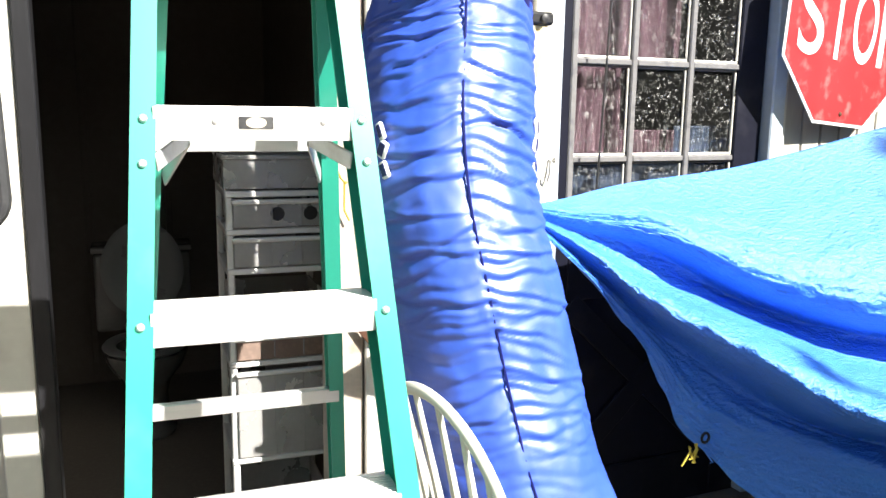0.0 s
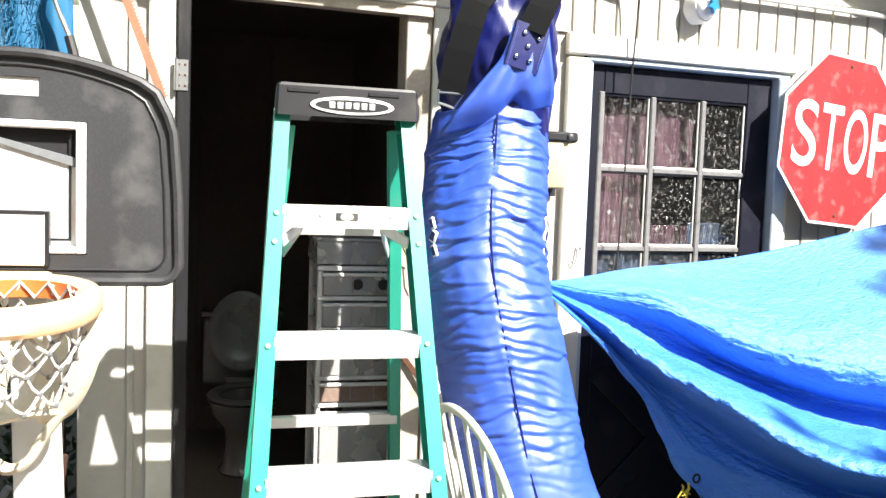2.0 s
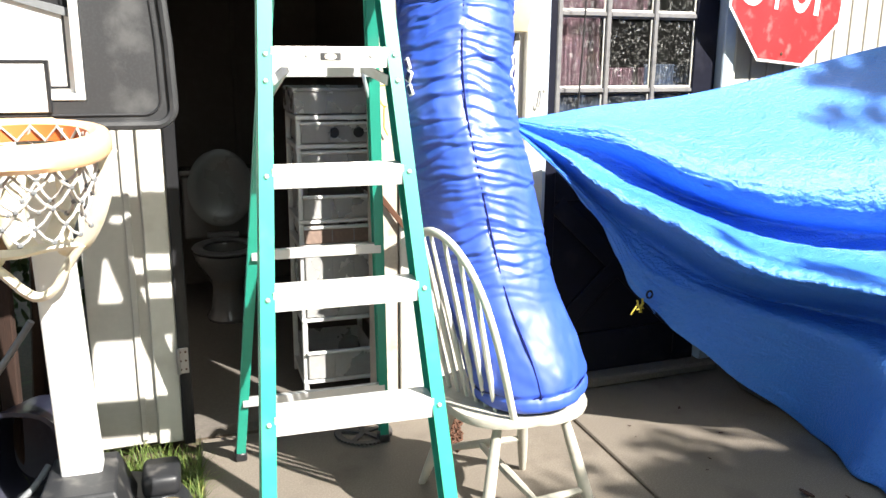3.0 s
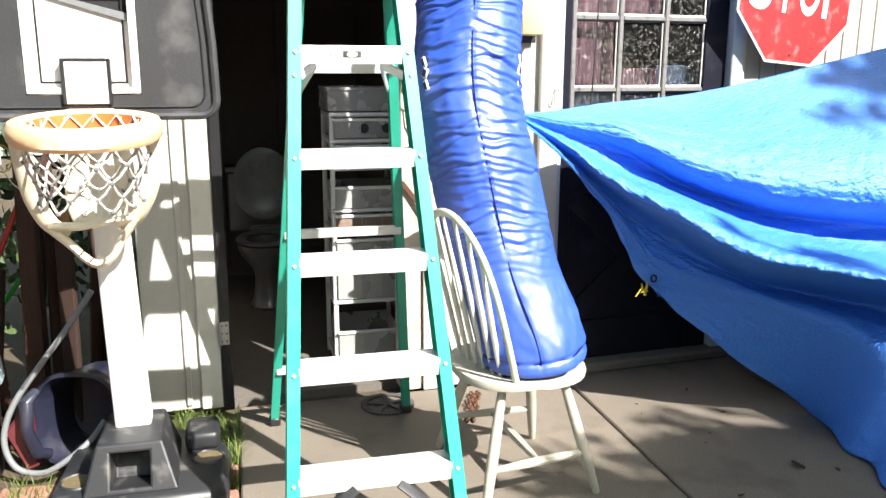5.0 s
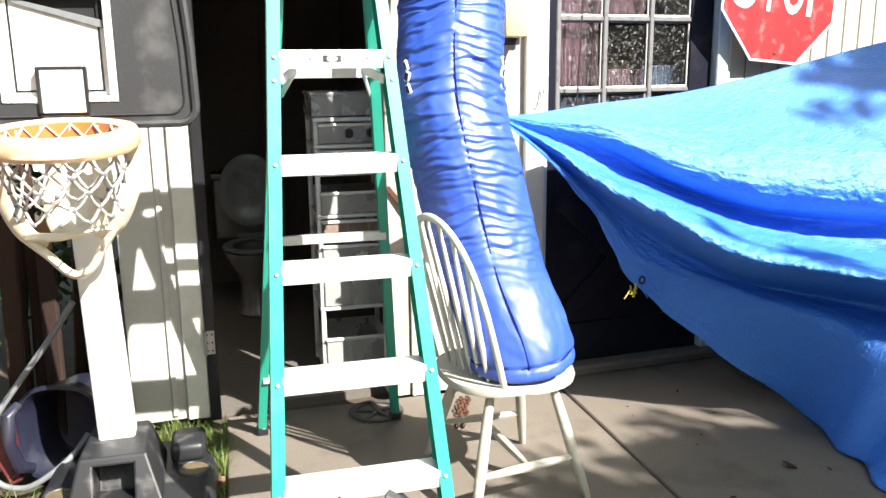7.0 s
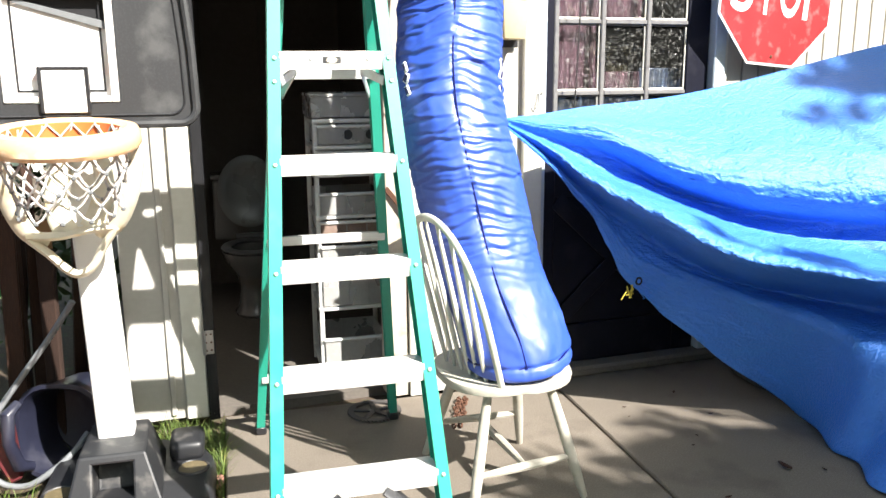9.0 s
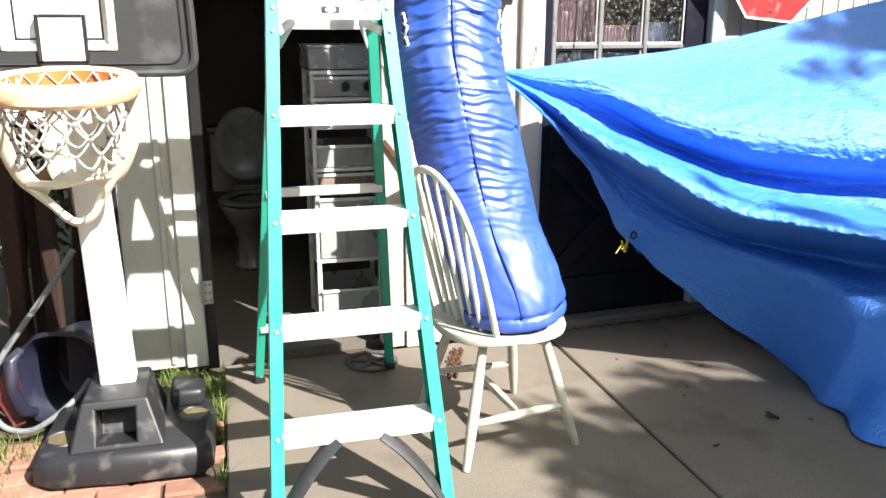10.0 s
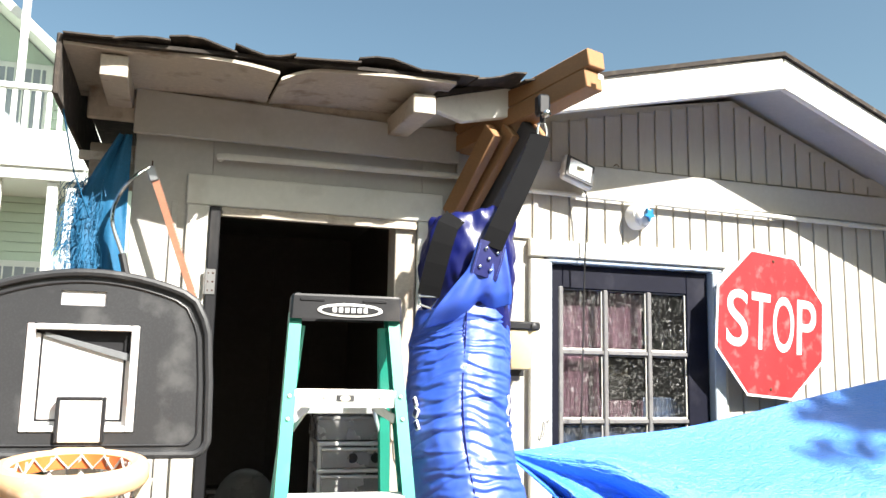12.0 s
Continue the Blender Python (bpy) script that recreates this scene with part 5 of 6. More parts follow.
def drawer_tower():
    T = thing("drawer_tower", "tall white plastic tower of translucent drawers on the floor", "drawer unit", (0.23, 2.9, 0.0))
    x0, x1, yf, yb = 0.062, 0.395, 2.72, 3.08
    for x in (x0 + 0.011, x1 - 0.011):
        for y in (yf + 0.011, yb - 0.011):
            part("post", box((x - 0.011, y - 0.011, 0.0), (x + 0.011, y + 0.011, 1.232), 0.004), M_WHITE, T, smooth=False)
    for z in (0.06, 0.343, 0.668, 0.776, 0.968, 1.092, 1.209):
        part("shelf_front", box((x0 - 0.002, yf - 0.006, z), (x1 + 0.002, yf + 0.016, z + 0.02), 0.004), M_WHITE, T, "white shelf rail", smooth=False)
        part("shelf", box((x0 + 0.002, yf + 0.017, z + 0.003), (x1 - 0.002, yb, z + 0.012), 0.002), M_WHITE, T, smooth=False)
        part("shelf_side", box((x0 - 0.002, yf + 0.024, z - 0.002), (x0 + 0.008, yb - 0.024, z + 0.018), 0.002), M_WHITE, T, smooth=False)
    M_BROWNFILL = mat("brown_contents", (0.34, 0.24, 0.19), 0.8, var=0.4, big=12)
    rows = [(0.084, 0.213, 0), (0.367, 0.655, 0), (0.692, 0.770, 1), (0.798, 0.899, 0), (0.992, 1.086, 0), (1.116, 1.204, 0)]
    for z0, z1, brown in rows:
        d = part("drawer", box((x0 + 0.020, yf - 0.012, z0), (x1 - 0.020, yf - 0.006, z1), 0.003), M_CLEAR if not brown else M_BROWNFILL, T, "frosted drawer front", smooth=False)
        part("drawer_lip", box((x0 + 0.014, yf - 0.020, z1 - 0.016), (x1 - 0.014, yf - 0.004, z1 - 0.001), 0.004), M_WHITE, d, smooth=False)
        for x in (x0 + 0.135, x1 - 0.105):
            part("rib", box((x, yf - 0.0145, z0 + 0.006), (x + 0.005, yf - 0.0115, z1 - 0.016), 0.001), M_CLEAR, d, smooth=False)
        for lo, hi in (((x0 + 0.020, yf - 0.005, z0), (x0 + 0.024, yb - 0.03, z1 - 0.01)), ((x1 - 0.024, yf - 0.005, z0), (x1 - 0.020, yb - 0.03, z1 - 0.01)), ((x0 + 0.025, yb - 0.035, z0), (x1 - 0.025, yb - 0.03, z1 - 0.01)), ((x0 + 0.025, yf - 0.005, z0), (x1 - 0.025, yb - 0.036, z0 + 0.004))):
            part("drawer_wall", box(lo, hi, 0), M_CLEAR, d, smooth=False)
        if z0 > 1.1:
            for x in (x0 + 0.155, x1 - 0.075):
                part("dark_label", lathe([(0.022, 0), (0.022, 0.0015)], 18, Matrix.Translation((x, yf - 0.0122, z0 + 0.042)) @ pose(0, 0, 0, 90)), M_BLACKPLASTIC, d, "dark round sticker")
    # open bin on top
    B = thing("plastic_bin", "clear open plastic bin on top of the drawer tower", "bin", (0.23, 2.9, 1.235))
    for lo, hi in (((x0 - 0.005, yf - 0.006, 1.236), (x1 + 0.005, yf, 1.339)), ((x0 - 0.005, yb - 0.006, 1.236), (x1 + 0.005, yb, 1.339)), ((x0 - 0.005, yf + 0.001, 1.236), (x0 + 0.001, yb - 0.007, 1.339)), ((x1 - 0.001, yf + 0.001, 1.236), (x1 + 0.005, yb - 0.007, 1.339)), ((x0 + 0.001, yf, 1.236), (x1 - 0.001, yb - 0.007, 1.240))):
        part("side", box(lo, hi, 0.001), M_CLEAR, B, smooth=False)
    for lo, hi in (((x0 - 0.012, yf - 0.014, 1.325), (x1 + 0.012, yf - 0.0065, 1.339)), ((x0 - 0.012, yf - 0.006, 1.3255), (x0 - 0.0055, yb, 1.3395))):
        part("rim", box(lo, hi, 0.003), M_CLEAR, B, smooth=False)


drawer_tower()


def toilet():
    T = thing("toilet", "white ceramic toilet, lid up, coloured dark for the room's shade", "toilet", (-0.15, 4.05, 0.004))
    cx, cy = -0.192, 3.98
    prof = [(0.12, 0.004), (0.125, 0.02), (0.10, 0.06), (0.088, 0.18), (0.105, 0.25), (0.165, 0.33), (0.185, 0.38), (0.188, 0.40), (0.15, 0.40), (0.12, 0.33), (0.03, 0.27)]
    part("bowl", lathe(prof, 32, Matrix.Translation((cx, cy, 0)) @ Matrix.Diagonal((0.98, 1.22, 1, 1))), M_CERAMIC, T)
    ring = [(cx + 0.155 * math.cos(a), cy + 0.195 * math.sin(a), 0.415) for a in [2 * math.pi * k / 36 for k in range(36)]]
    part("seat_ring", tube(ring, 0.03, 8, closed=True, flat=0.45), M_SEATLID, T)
    b = bmesh.new()
    n = 36
    rows = []
    for f, y in ((0.9, 0.010), (1.0, 0.0), (1.0, -0.008), (0.93, -0.013), (0.70, -0.011), (0.66, -0.007), (0.3, -0.007), (0.03, -0.007)):
        rows.append([b.verts.new((f * 0.188 * math.cos(a), y, 0.232 + f * 0.232 * math.sin(a) * (1 if math.sin(a) > 0 else 0.95))) for a in [2 * math.pi * k / n for k in range(n)]])
    for p, q in zip(rows, rows[1:]):
        for k in range(n):
            b.faces.new((p[k], p[(k + 1) % n], q[(k + 1) % n], q[k]))
    b.faces.new(rows[0])
    b.faces.new(rows[-1])
    b.transform(Matrix.Translation((cx, cy + 0.235, 0.475)) @ pose(0, 0, 0, -9))
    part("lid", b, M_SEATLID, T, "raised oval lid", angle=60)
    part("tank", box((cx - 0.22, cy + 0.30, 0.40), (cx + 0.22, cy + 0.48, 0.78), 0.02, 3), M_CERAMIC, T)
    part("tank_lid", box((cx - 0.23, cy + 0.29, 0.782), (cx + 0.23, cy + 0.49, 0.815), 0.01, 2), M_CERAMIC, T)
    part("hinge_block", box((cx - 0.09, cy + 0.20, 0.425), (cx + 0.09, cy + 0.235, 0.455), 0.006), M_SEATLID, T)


toilet()


def basketball_hoop():
    T = thing("basketball_hoop", "portable basketball hoop with black board and faded orange rim", "basketball hoop", (-0.74, 1.8, 0.0))
    cx, yb = -0.765, 1.72
    # board outline: square foot, arched top
    out = []
    for a in range(0, 91, 15):
        out.append((0.377 - 0.05 + 0.05 * math.sin(math.radians(a)), 1.275 + 0.05 - 0.05 * math.cos(math.radians(a))))
    out += [(0.372, 1.50), (0.360, 1.655), (0.346, 1.70), (0.318, 1.755)]
    for k in range(13):
        x = 0.28 - 0.56 * k / 12
        out.append((x, 1.835 - 0.062 * (abs(x) / 0.30) ** 2.0))
    out += [(-p[0], p[1]) for p in out[:11][::-1]]
    hole = [(-0.170, 1.345), (0.153, 1.345), (0.153, 1.672), (-0.170, 1.672)]
    grip = [(-0.082, 1.728), (0.047, 1.728), (0.047, 1.773), (-0.082, 1.773)]

    def plate(outer, holes, y0, y1):
        b = bmesh.new()
        loops = []
        for y in (y0, y1):
            es, vs_all = [], []
            for lp in [outer] + holes:
                vs = [b.verts.new((cx + x, y, z)) for x, z in lp]
                es += [b.edges.new((vs[k], vs[(k + 1) % len(vs)])) for k in range(len(vs))]
                vs_all.append(vs)
            bmesh.ops.triangle_fill(b, use_beauty=True, edges=es)
            loops.append(vs_all)
        for p, q in zip(*loops):
            for k in range(len(p)):
                b.faces.new((p[k], p[(k + 1) % len(p)], q[(k + 1) % len(p)], q[k]))
        return b

    board = part("backboard", plate(out, [hole, grip], yb, yb + 0.035), M_GREYPLASTIC, T, "black moulded backboard with a dull sheen", smooth=False)
    ring = [(cx + x * 0.985, yb - 0.004, 1.55 + (z - 1.55) * 0.98) for x, z in out]
    part("board_rim", tube(ring, 0.013, 8, closed=True), M_GREYPLASTIC, board)
    inner = [(cx + x * 0.90, yb - 0.001, 1.55 + (z - 1.55) * 0.88) for x, z in out]
    part("board_groove", tube(inner, 0.004, 6, closed=True), M_BLACKPLASTIC, board)
    part("window_panel", prism([(cx - 0.169, 1.346), (cx + 0.152, 1.346), (cx + 0.152, 1.575), (cx - 0.169, 1.648)], 0.006, 0.001, m=pose(0, yb + 0.022, 0)), M_SIGNWHITE, board, "white panel torn away along its top", smooth=False)
    part("panel_curl", prism([(cx - 0.120, 1.632), (cx + 0.125, 1.560), (cx + 0.127, 1.583), (cx - 0.120, 1.645)], 0.004, 0.001, m=pose(0, yb + 0.012, 0)), M_HOSE, board, "grey curled edge of the torn panel", smooth=False)
    # flat plate coloured near-black for the shade of the opening
    part("window_back", box((cx - 0.1695, yb + 0.0285, 1.3455), (cx + 0.1525, yb + 0.0345, 1.6715), 0), M_DARK, board, "near-black plate standing in for the shaded hollow behind the torn panel", smooth=False)
    part("grip_plate", box((cx - 0.0815, yb + 0.008, 1.7285), (cx + 0.0465, yb + 0.014, 1.7725), 0), M_SIGNWHITE, board, "white plate behind the hand hole", smooth=False)
    for lo, hi in (((-0.168, 1.347), (-0.146, 1.670)), ((0.128, 1.347), (0.151, 1.670)), ((-0.1455, 1.347), (0.1275, 1.366)), ((-0.1455, 1.652), (0.1275, 1.670))):
        part("window_frame", box((cx + lo[0], yb - 0.006, lo[1]), (cx + hi[0], yb + 0.0215, hi[1]), 0.003), M_SIGNWHITE, board, smooth=False)
    for lo, hi in (((-0.132, 1.378), (-0.126, 1.64)), ((0.108, 1.378), (0.114, 1.64)), ((-0.1255, 1.378), (0.1075, 1.384))):
        part("painted_line", box((cx + lo[0], yb + 0.0195, lo[1]), (cx + hi[0], yb + 0.0218, hi[1]), 0), M_BLACKPLASTIC, board, smooth=False)
    for lo, hi in (((-0.069, 1.316), (-0.059, 1.452)), ((0.060, 1.316), (0.070, 1.452)), ((-0.0585, 1.442), (0.0595, 1.452))):
        part("bracket_edge", box((cx + lo[0], yb - 0.016, lo[1]), (cx + hi[0], yb + 0.012, hi[1]), 0.003), M_BLACKPLASTIC, board, smooth=False)
    part("bracket_plate", box((cx - 0.0585, yb - 0.013, 1.318), (cx + 0.0595, yb - 0.003, 1.4415), 0.002), M_SIGNWHITE, board, "bleached white bracket plate", smooth=False)
    # rim: a fat moulded ring
    rc = Vector((-0.735, 1.452, 1.262))
    prof = [(0.150, -0.022), (0.188, -0.030), (0.198, -0.018), (0.199, 0.012), (0.190, 0.026), (0.165, 0.030), (0.149, 0.020)]
    b = bmesh.new()
    n = 48
    rows = [[b.verts.new((rc.x + r * math.cos(2 * math.pi * k / n), rc.y + r * math.sin(2 * math.pi * k / n), rc.z + z + 0.10 * r * math.sin(2 * math.pi * k / n))) for k in range(n)] for r, z in prof]
    for i in range(len(prof)):
        p, q = rows[i], rows[(i + 1) % len(prof)]
        for k in range(n):
            b.faces.new((p[k], p[(k + 1) % n], q[(k + 1) % n], q[k]))
    rim = part("rim", b, M_ORANGE, T, "sun-faded orange plastic rim")
    b = bmesh.new()
    rows = [[b.verts.new((rc.x + 0.1485 * math.cos(2 * math.pi * k / n), rc.y + 0.1485 * math.sin(2 * math.pi * k / n), rc.z + z + 0.0149 * math.sin(2 * math.pi * k / n))) for k in range(n)] for z in (-0.021, 0.019)]
    for k in range(n):
        b.faces.new((rows[0][k], rows[0][(k + 1) % n], rows[1][(k + 1) % n], rows[1][k]))
    part("rim_lining", b, M_ORANGEIN, rim, "deeper orange inner face")
    part("rim_bracket", box((cx - 0.065, 1.645, 1.25), (cx + 0.08, yb - 0.004, 1.305), 0.012, 2), M_ORANGE, T, "orange rim bracket")
    # net: two families of sagging cords
    b = bmesh.new()
    N, rowsn = 12, 4
    levels = [(0.160, 1.228), (0.160, 1.185), (0.145, 1.140), (0.128, 1.095), (0.135, 1.062)]

    def knot(i, j):
        a = 2 * math.pi * (i + 0.5 * (j % 2)) / N
        r, z = levels[j]
        return rc + Vector((r * math.cos(a), r * math.sin(a), z - rc.z + 0.10 * r * math.sin(a) + 0.006 * noise.noise((i * 1.3, j * 2.1, 3))))

    for j in range(rowsn):
        for i in range(N):
            for s in (0, -1) if j % 2 == 0 else (0, 1):
                a, c = knot(i, j), knot(i + s, j + 1)
                m = (a + c) / 2 - Vector((0, 0, 0.006))
                tube([a, m, c], 0.0036, 5, bm=b)
    for i in range(N):
        a = rc + Vector((0.146 * math.cos(2 * math.pi * i / N), 0.146 * math.sin(2 * math.pi * i / N), 0.012 + 0.0146 * math.sin(2 * math.pi * i / N)))
        tube([a, (a + knot(i, 0)) / 2 + Vector((0.01 * math.cos(i), 0, 0)), knot(i, 0)], 0.004, 5, bm=b)
    zig = [rc + Vector((0.1455 * math.cos(2 * math.pi * i / 28), 0.1455 * math.sin(2 * math.pi * i / 28), (0.016 if i % 2 else -0.020) + 0.0146 * math.sin(2 * math.pi * i / 28))) for i in range(28)]
    tube(zig, 0.0042, 5, bm=b, closed=True)
    net = part("net", b, M_NET, T, "greyish white knotted net")
    for j in range(1, rowsn + 1):
        for i in range(N):
            part("knot", lathe([(0.003, -0.006), (0.0065, -0.003), (0.0065, 0.003), (0.003, 0.006)], 6, Matrix.Translation(knot(i, j))), M_HOSE, net)
    # pole and the moulded bracket frame under the rim
    pb = box((-0.782, 1.775, 0.16), (-0.666, 1.865, 1.33), 0.012, 3)
    for v in pb.verts:
        k = (v.co.z - 0.16) / 1.17
        v.co.x = -0.724 - 0.034 * k + (v.co.x + 0.724) * (1 - 0.16 * k)
    part("pole", pb, M_WHITE, T, "white square plastic pole", smooth=False)
    part("pole_top", box((-0.80, 1.757, 1.28), (-0.65, 1.774, 1.62), 0.006), M_BLACKPLASTIC, T)

    def bar(pts, r, name="bracket_bar", flat=0.45):
        rows = [(i, *p) for i, p in enumerate(pts)]
        m = (len(pts) - 1)
        part(name, tube([smooth_table(rows, i * m / 24) for i in range(25)], r, 8, flat=flat), M_YELLOWED, T, "yellowed plastic bracket bar")

    bar([(-0.918, 1.50, 1.235), (-0.915, 1.53, 1.14), (-0.905, 1.56, 1.05), (-0.875, 1.59, 0.975), (-0.83, 1.61, 0.955)], 0.029)
    bar([(-0.555, 1.50, 1.235), (-0.575, 1.53, 1.14), (-0.60, 1.56, 1.06), (-0.640, 1.59, 0.99), (-0.69, 1.61, 0.965)], 0.029)
    bar([(-0.880, 1.59, 0.965), (-0.83, 1.595, 0.915), (-0.79, 1.60, 0.868), (-0.755, 1.60, 0.850), (-0.715, 1.60, 0.872), (-0.685, 1.60, 0.925), (-0.640, 1.59, 0.99)], 0.028)
    bar([(-0.885, 1.59, 0.972), (-0.80, 1.60, 0.968), (-0.72, 1.605, 0.982), (-0.64, 1.59, 0.99)], 0.029)
    bar([(-0.80, 1.70, 1.18), (-0.81, 1.66, 1.09), (-0.80, 1.62, 1.02), (-0.775, 1.605, 0.97)], 0.034)
    bar([(-0.68, 1.70, 1.20), (-0.67, 1.66, 1.10), (-0.69, 1.62, 1.03), (-0.715, 1.605, 0.985)], 0.030)
    for x in (-0.79, -0.68):
        part("bracket_arm", beam((x, 1.62, 1.00), (x, 1.80, 1.17), 0.018, 0.05, 0.006), M_YELLOWED, T, "yellowed plastic arm")
    # base: low water tank with a hump for the pole
    b = bmesh.new()
    low = [(-0.985, 1.60), (-0.93, 1.555), (-0.72, 1.535), (-0.47, 1.53), (-0.425, 1.57), (-0.415, 1.88), (-0.47, 2.02), (-0.60, 2.07), (-0.86, 2.08), (-0.965, 2.02)]
    rows = []
    mid = Vector((-0.70, 1.80))
    for f, z in ((0.98, 0.0), (1.0, 0.012), (0.985, 0.06), (0.955, 0.088), (0.90, 0.10)):
        rows.append([b.verts.new((mid.x + (x - mid.x) * f, mid.y + (y - mid.y) * f, z)) for x, y in low])
    k10 = len(low)
    for p, q in zip(rows, rows[1:]):
        for k in range(k10):
            b.faces.new((p[k], p[(k + 1) % k10], q[(k + 1) % k10], q[k]))
    b.faces.new(rows[0][::-1])
    b.faces.new(rows[-1])
    base = part("base", b, M_BASE, T, "black plastic water-filled base, dusty", angle=50)
    b = bmesh.new()
    q0 = [(-0.868, 1.575), (-0.575, 1.575), (-0.585, 1.95), (-0.860, 1.95)]
    q1 = [(-0.826, 1.640), (-0.622, 1.640), (-0.632, 1.91), (-0.816, 1.91)]
    r0 = [b.verts.new((x, y, 0.098)) for x, y in q0]
    r1 = [b.verts.new((x, y, 0.246)) for x, y in q1]
    front = b.faces.new((r0[0], r0[1], r1[1], r1[0]))
    for k in (1, 2, 3):
        b.faces.new((r0[k], r0[(k + 1) % 4], r1[(k + 1) % 4], r1[k]))
    b.faces.new(r1)
    b.faces.new(r0[::-1])
    bmesh.ops.recalc_face_normals(b, faces=b.faces[:])
    bmesh.ops.inset_region(b, faces=[front], thickness=0.036, depth=0.0)
    keep = [v for v in front.verts]
    mx = sum(v.co.x for v in keep) / 4
    for v in keep:
        v.co.x = mx + (0.060 if v.co.x > mx else -0.060)
    ex = bmesh.ops.extrude_face_region(b, geom=[front])
    nrm = front.normal.copy()
    bmesh.ops.delete(b, geom=[front], context="FACES_ONLY")
    for v in ex["geom"]:
        if isinstance(v, bmesh.types.BMVert):
            v.co += Vector((0, 0.12, -0.02))
    bmesh.ops.bevel(b, geom=[e for e in b.edges if e.calc_face_angle(0) > 0.6], offset=0.008, segments=2, profile=0.5, affect="EDGES")
    part("hump", b, M_BASE, base, "raised hump with a square recess", smooth=False)
    for x, y in ((-0.90, 1.70), (-0.49, 1.78)):
        rg = [(x + 0.052 * math.cos(a), y + 0.052 * math.sin(a), 0.101) for a in [2 * math.pi * k / 28 for k in range(28)]]
        part("cup_rim", tube(rg, 0.006, 6, closed=True), M_BASE, base)
        part("cup_floor", lathe([(0.049, 0.0), (0.049, 0.0025)], 24, Matrix.Translation((x, y, 0.1005))), mat("dirty_water_film", (0.20, 0.16, 0.09), 0.35, var=0.4, big=20, bump=0.2), base, "brown dirt-filled cup")
    part("shoulder", box((-0.570, 1.84, 0.095), (-0.452, 2.0, 0.165), 0.022, 3), M_BASE, base)


basketball_hoop()


def clutter():
    rnd = random.Random(21)
    # timber stacked upright beside the wall
    for k in range(15):
        x = -1.36 + 0.040 * k + rnd.uniform(-0.015, 0.015)
        y = 2.32 + rnd.uniform(-0.06, 0.26)
        h = rnd.uniform(0.7, 1.22) * (1.0 if k < 7 else 0.92)
        w, d = rnd.uniform(0.025, 0.065), rnd.uniform(0.02, 0.05)
        b = box((-w / 2, -d / 2, 0), (w / 2, d / 2, h), 0.004)
        for v in b.verts:
            v.co.x += 0.006 * noise.noise((v.co.z * 6, k, 0))
        solo("timber_offcut", b, M_FIREWOOD if k != 8 else M_RAWWOOD, "rough brown timber offcut leaning upright by the wall", "timber", group="stacked timber", smooth=False, m=pose(x, y, -0.03, rnd.uniform(-9, -2), rnd.uniform(-4, 6), rnd.uniform(-20, 20)))
    # rotten stub at the wall's foot
    b = bmesh.new()
    bmesh.ops.create_icosphere(b, subdivisions=3, radius=1)
    for v in b.verts:
        n = 1 + 0.45 * noise.noise(v.co * 2.6) + 0.25 * noise.noise(v.co * 6)
        v.co = Vector((-0.775 + v.co.x * 0.035 * n, 2.36 + v.co.y * 0.05 * n, 0.17 + v.co.z * 0.20 * n))
    solo("rotten_stump", b, M_FIREWOOD, "crumbling rotten wood at the foot of the wall", "rotten wood", angle=180)
    # tub lying on its side
    T = thing("plastic_tub", "dark navy plastic tub tipped against the timber", "tub", (-1.0, 2.2, 0))
    b = bmesh.new()
    n = 32
    rows = []
    for f, y in ((0.72, 0.26), (0.93, 0.25), (0.97, 0.05), (1.0, -0.02), (1.06, -0.03), (1.06, -0.045), (0.97, -0.045), (0.9, -0.01), (0.85, 0.2), (0.4, 0.22), (0.04, 0.22)):
        row = []
        for k in range(n):
            a = 2 * math.pi * k / n
            p = 3.0
            r = 1 / (abs(math.cos(a)) ** p + abs(math.sin(a)) ** p) ** (1 / p)
            row.append(b.verts.new((f * r * 0.15 * math.cos(a), y, f * r * 0.165 * math.sin(a))))
        rows.append(row)
    for p, q in zip(rows, rows[1:]):
        for k in range(n):
            b.faces.new((p[k], p[(k + 1) % n], q[(k + 1) % n], q[k]))
    b.faces.new(rows[0])
    b.faces.new(rows[-1])
    b.transform(pose(-0.945, 2.09, 0.165, -8, 0, -16))
    part("shell", b, M_TUBDARK, T, "dark navy moulded shell", angle=50)
    part("handle", tube([(-1.075, 2.03, 0.30), (-1.10, 1.985, 0.28), (-1.105, 1.98, 0.18), (-1.085, 2.0, 0.08), (-1.05, 2.03, 0.06)], [0.018, 0.024, 0.022, 0.026, 0.018], 10), M_TUBDARK, T, "rounded moulded handle")
    b = prism([(-1.19, 0.18), (-1.10, 0.32), (-1.085, 0.05), (-1.13, 0.03)], 0.04, 0.008, m=pose(0, 2.02, -0.03))
    solo("maroon_scoop", b, M_MAROON, "maroon plastic scoop behind the tub", "scoop", smooth=False)
    # hose
    pts = [(-0.86, 2.02, 0.66), (-0.95, 2.03, 0.53), (-1.05, 2.03, 0.40), (-1.15, 2.01, 0.26), (-1.185, 1.99, 0.14), (-1.15, 1.97, 0.045), (-1.06, 1.95, 0.025), (-0.97, 1.95, 0.07), (-0.90, 1.98, 0.12), (-0.86, 2.04, 0.16)]
    rows = [(i, *p) for i, p in enumerate(pts)]
    solo("hose", tube([smooth_table(rows, i * 9 / 60) for i in range(61)], 0.011, 10), M_HOSE, "grey rubber hose looped over the ground", "hose")
    # lidded pail
    T = thing("lidded_pail", "dark pail with a pale blue lid standing on soil", "pail", (-1.34, 2.05, 0))
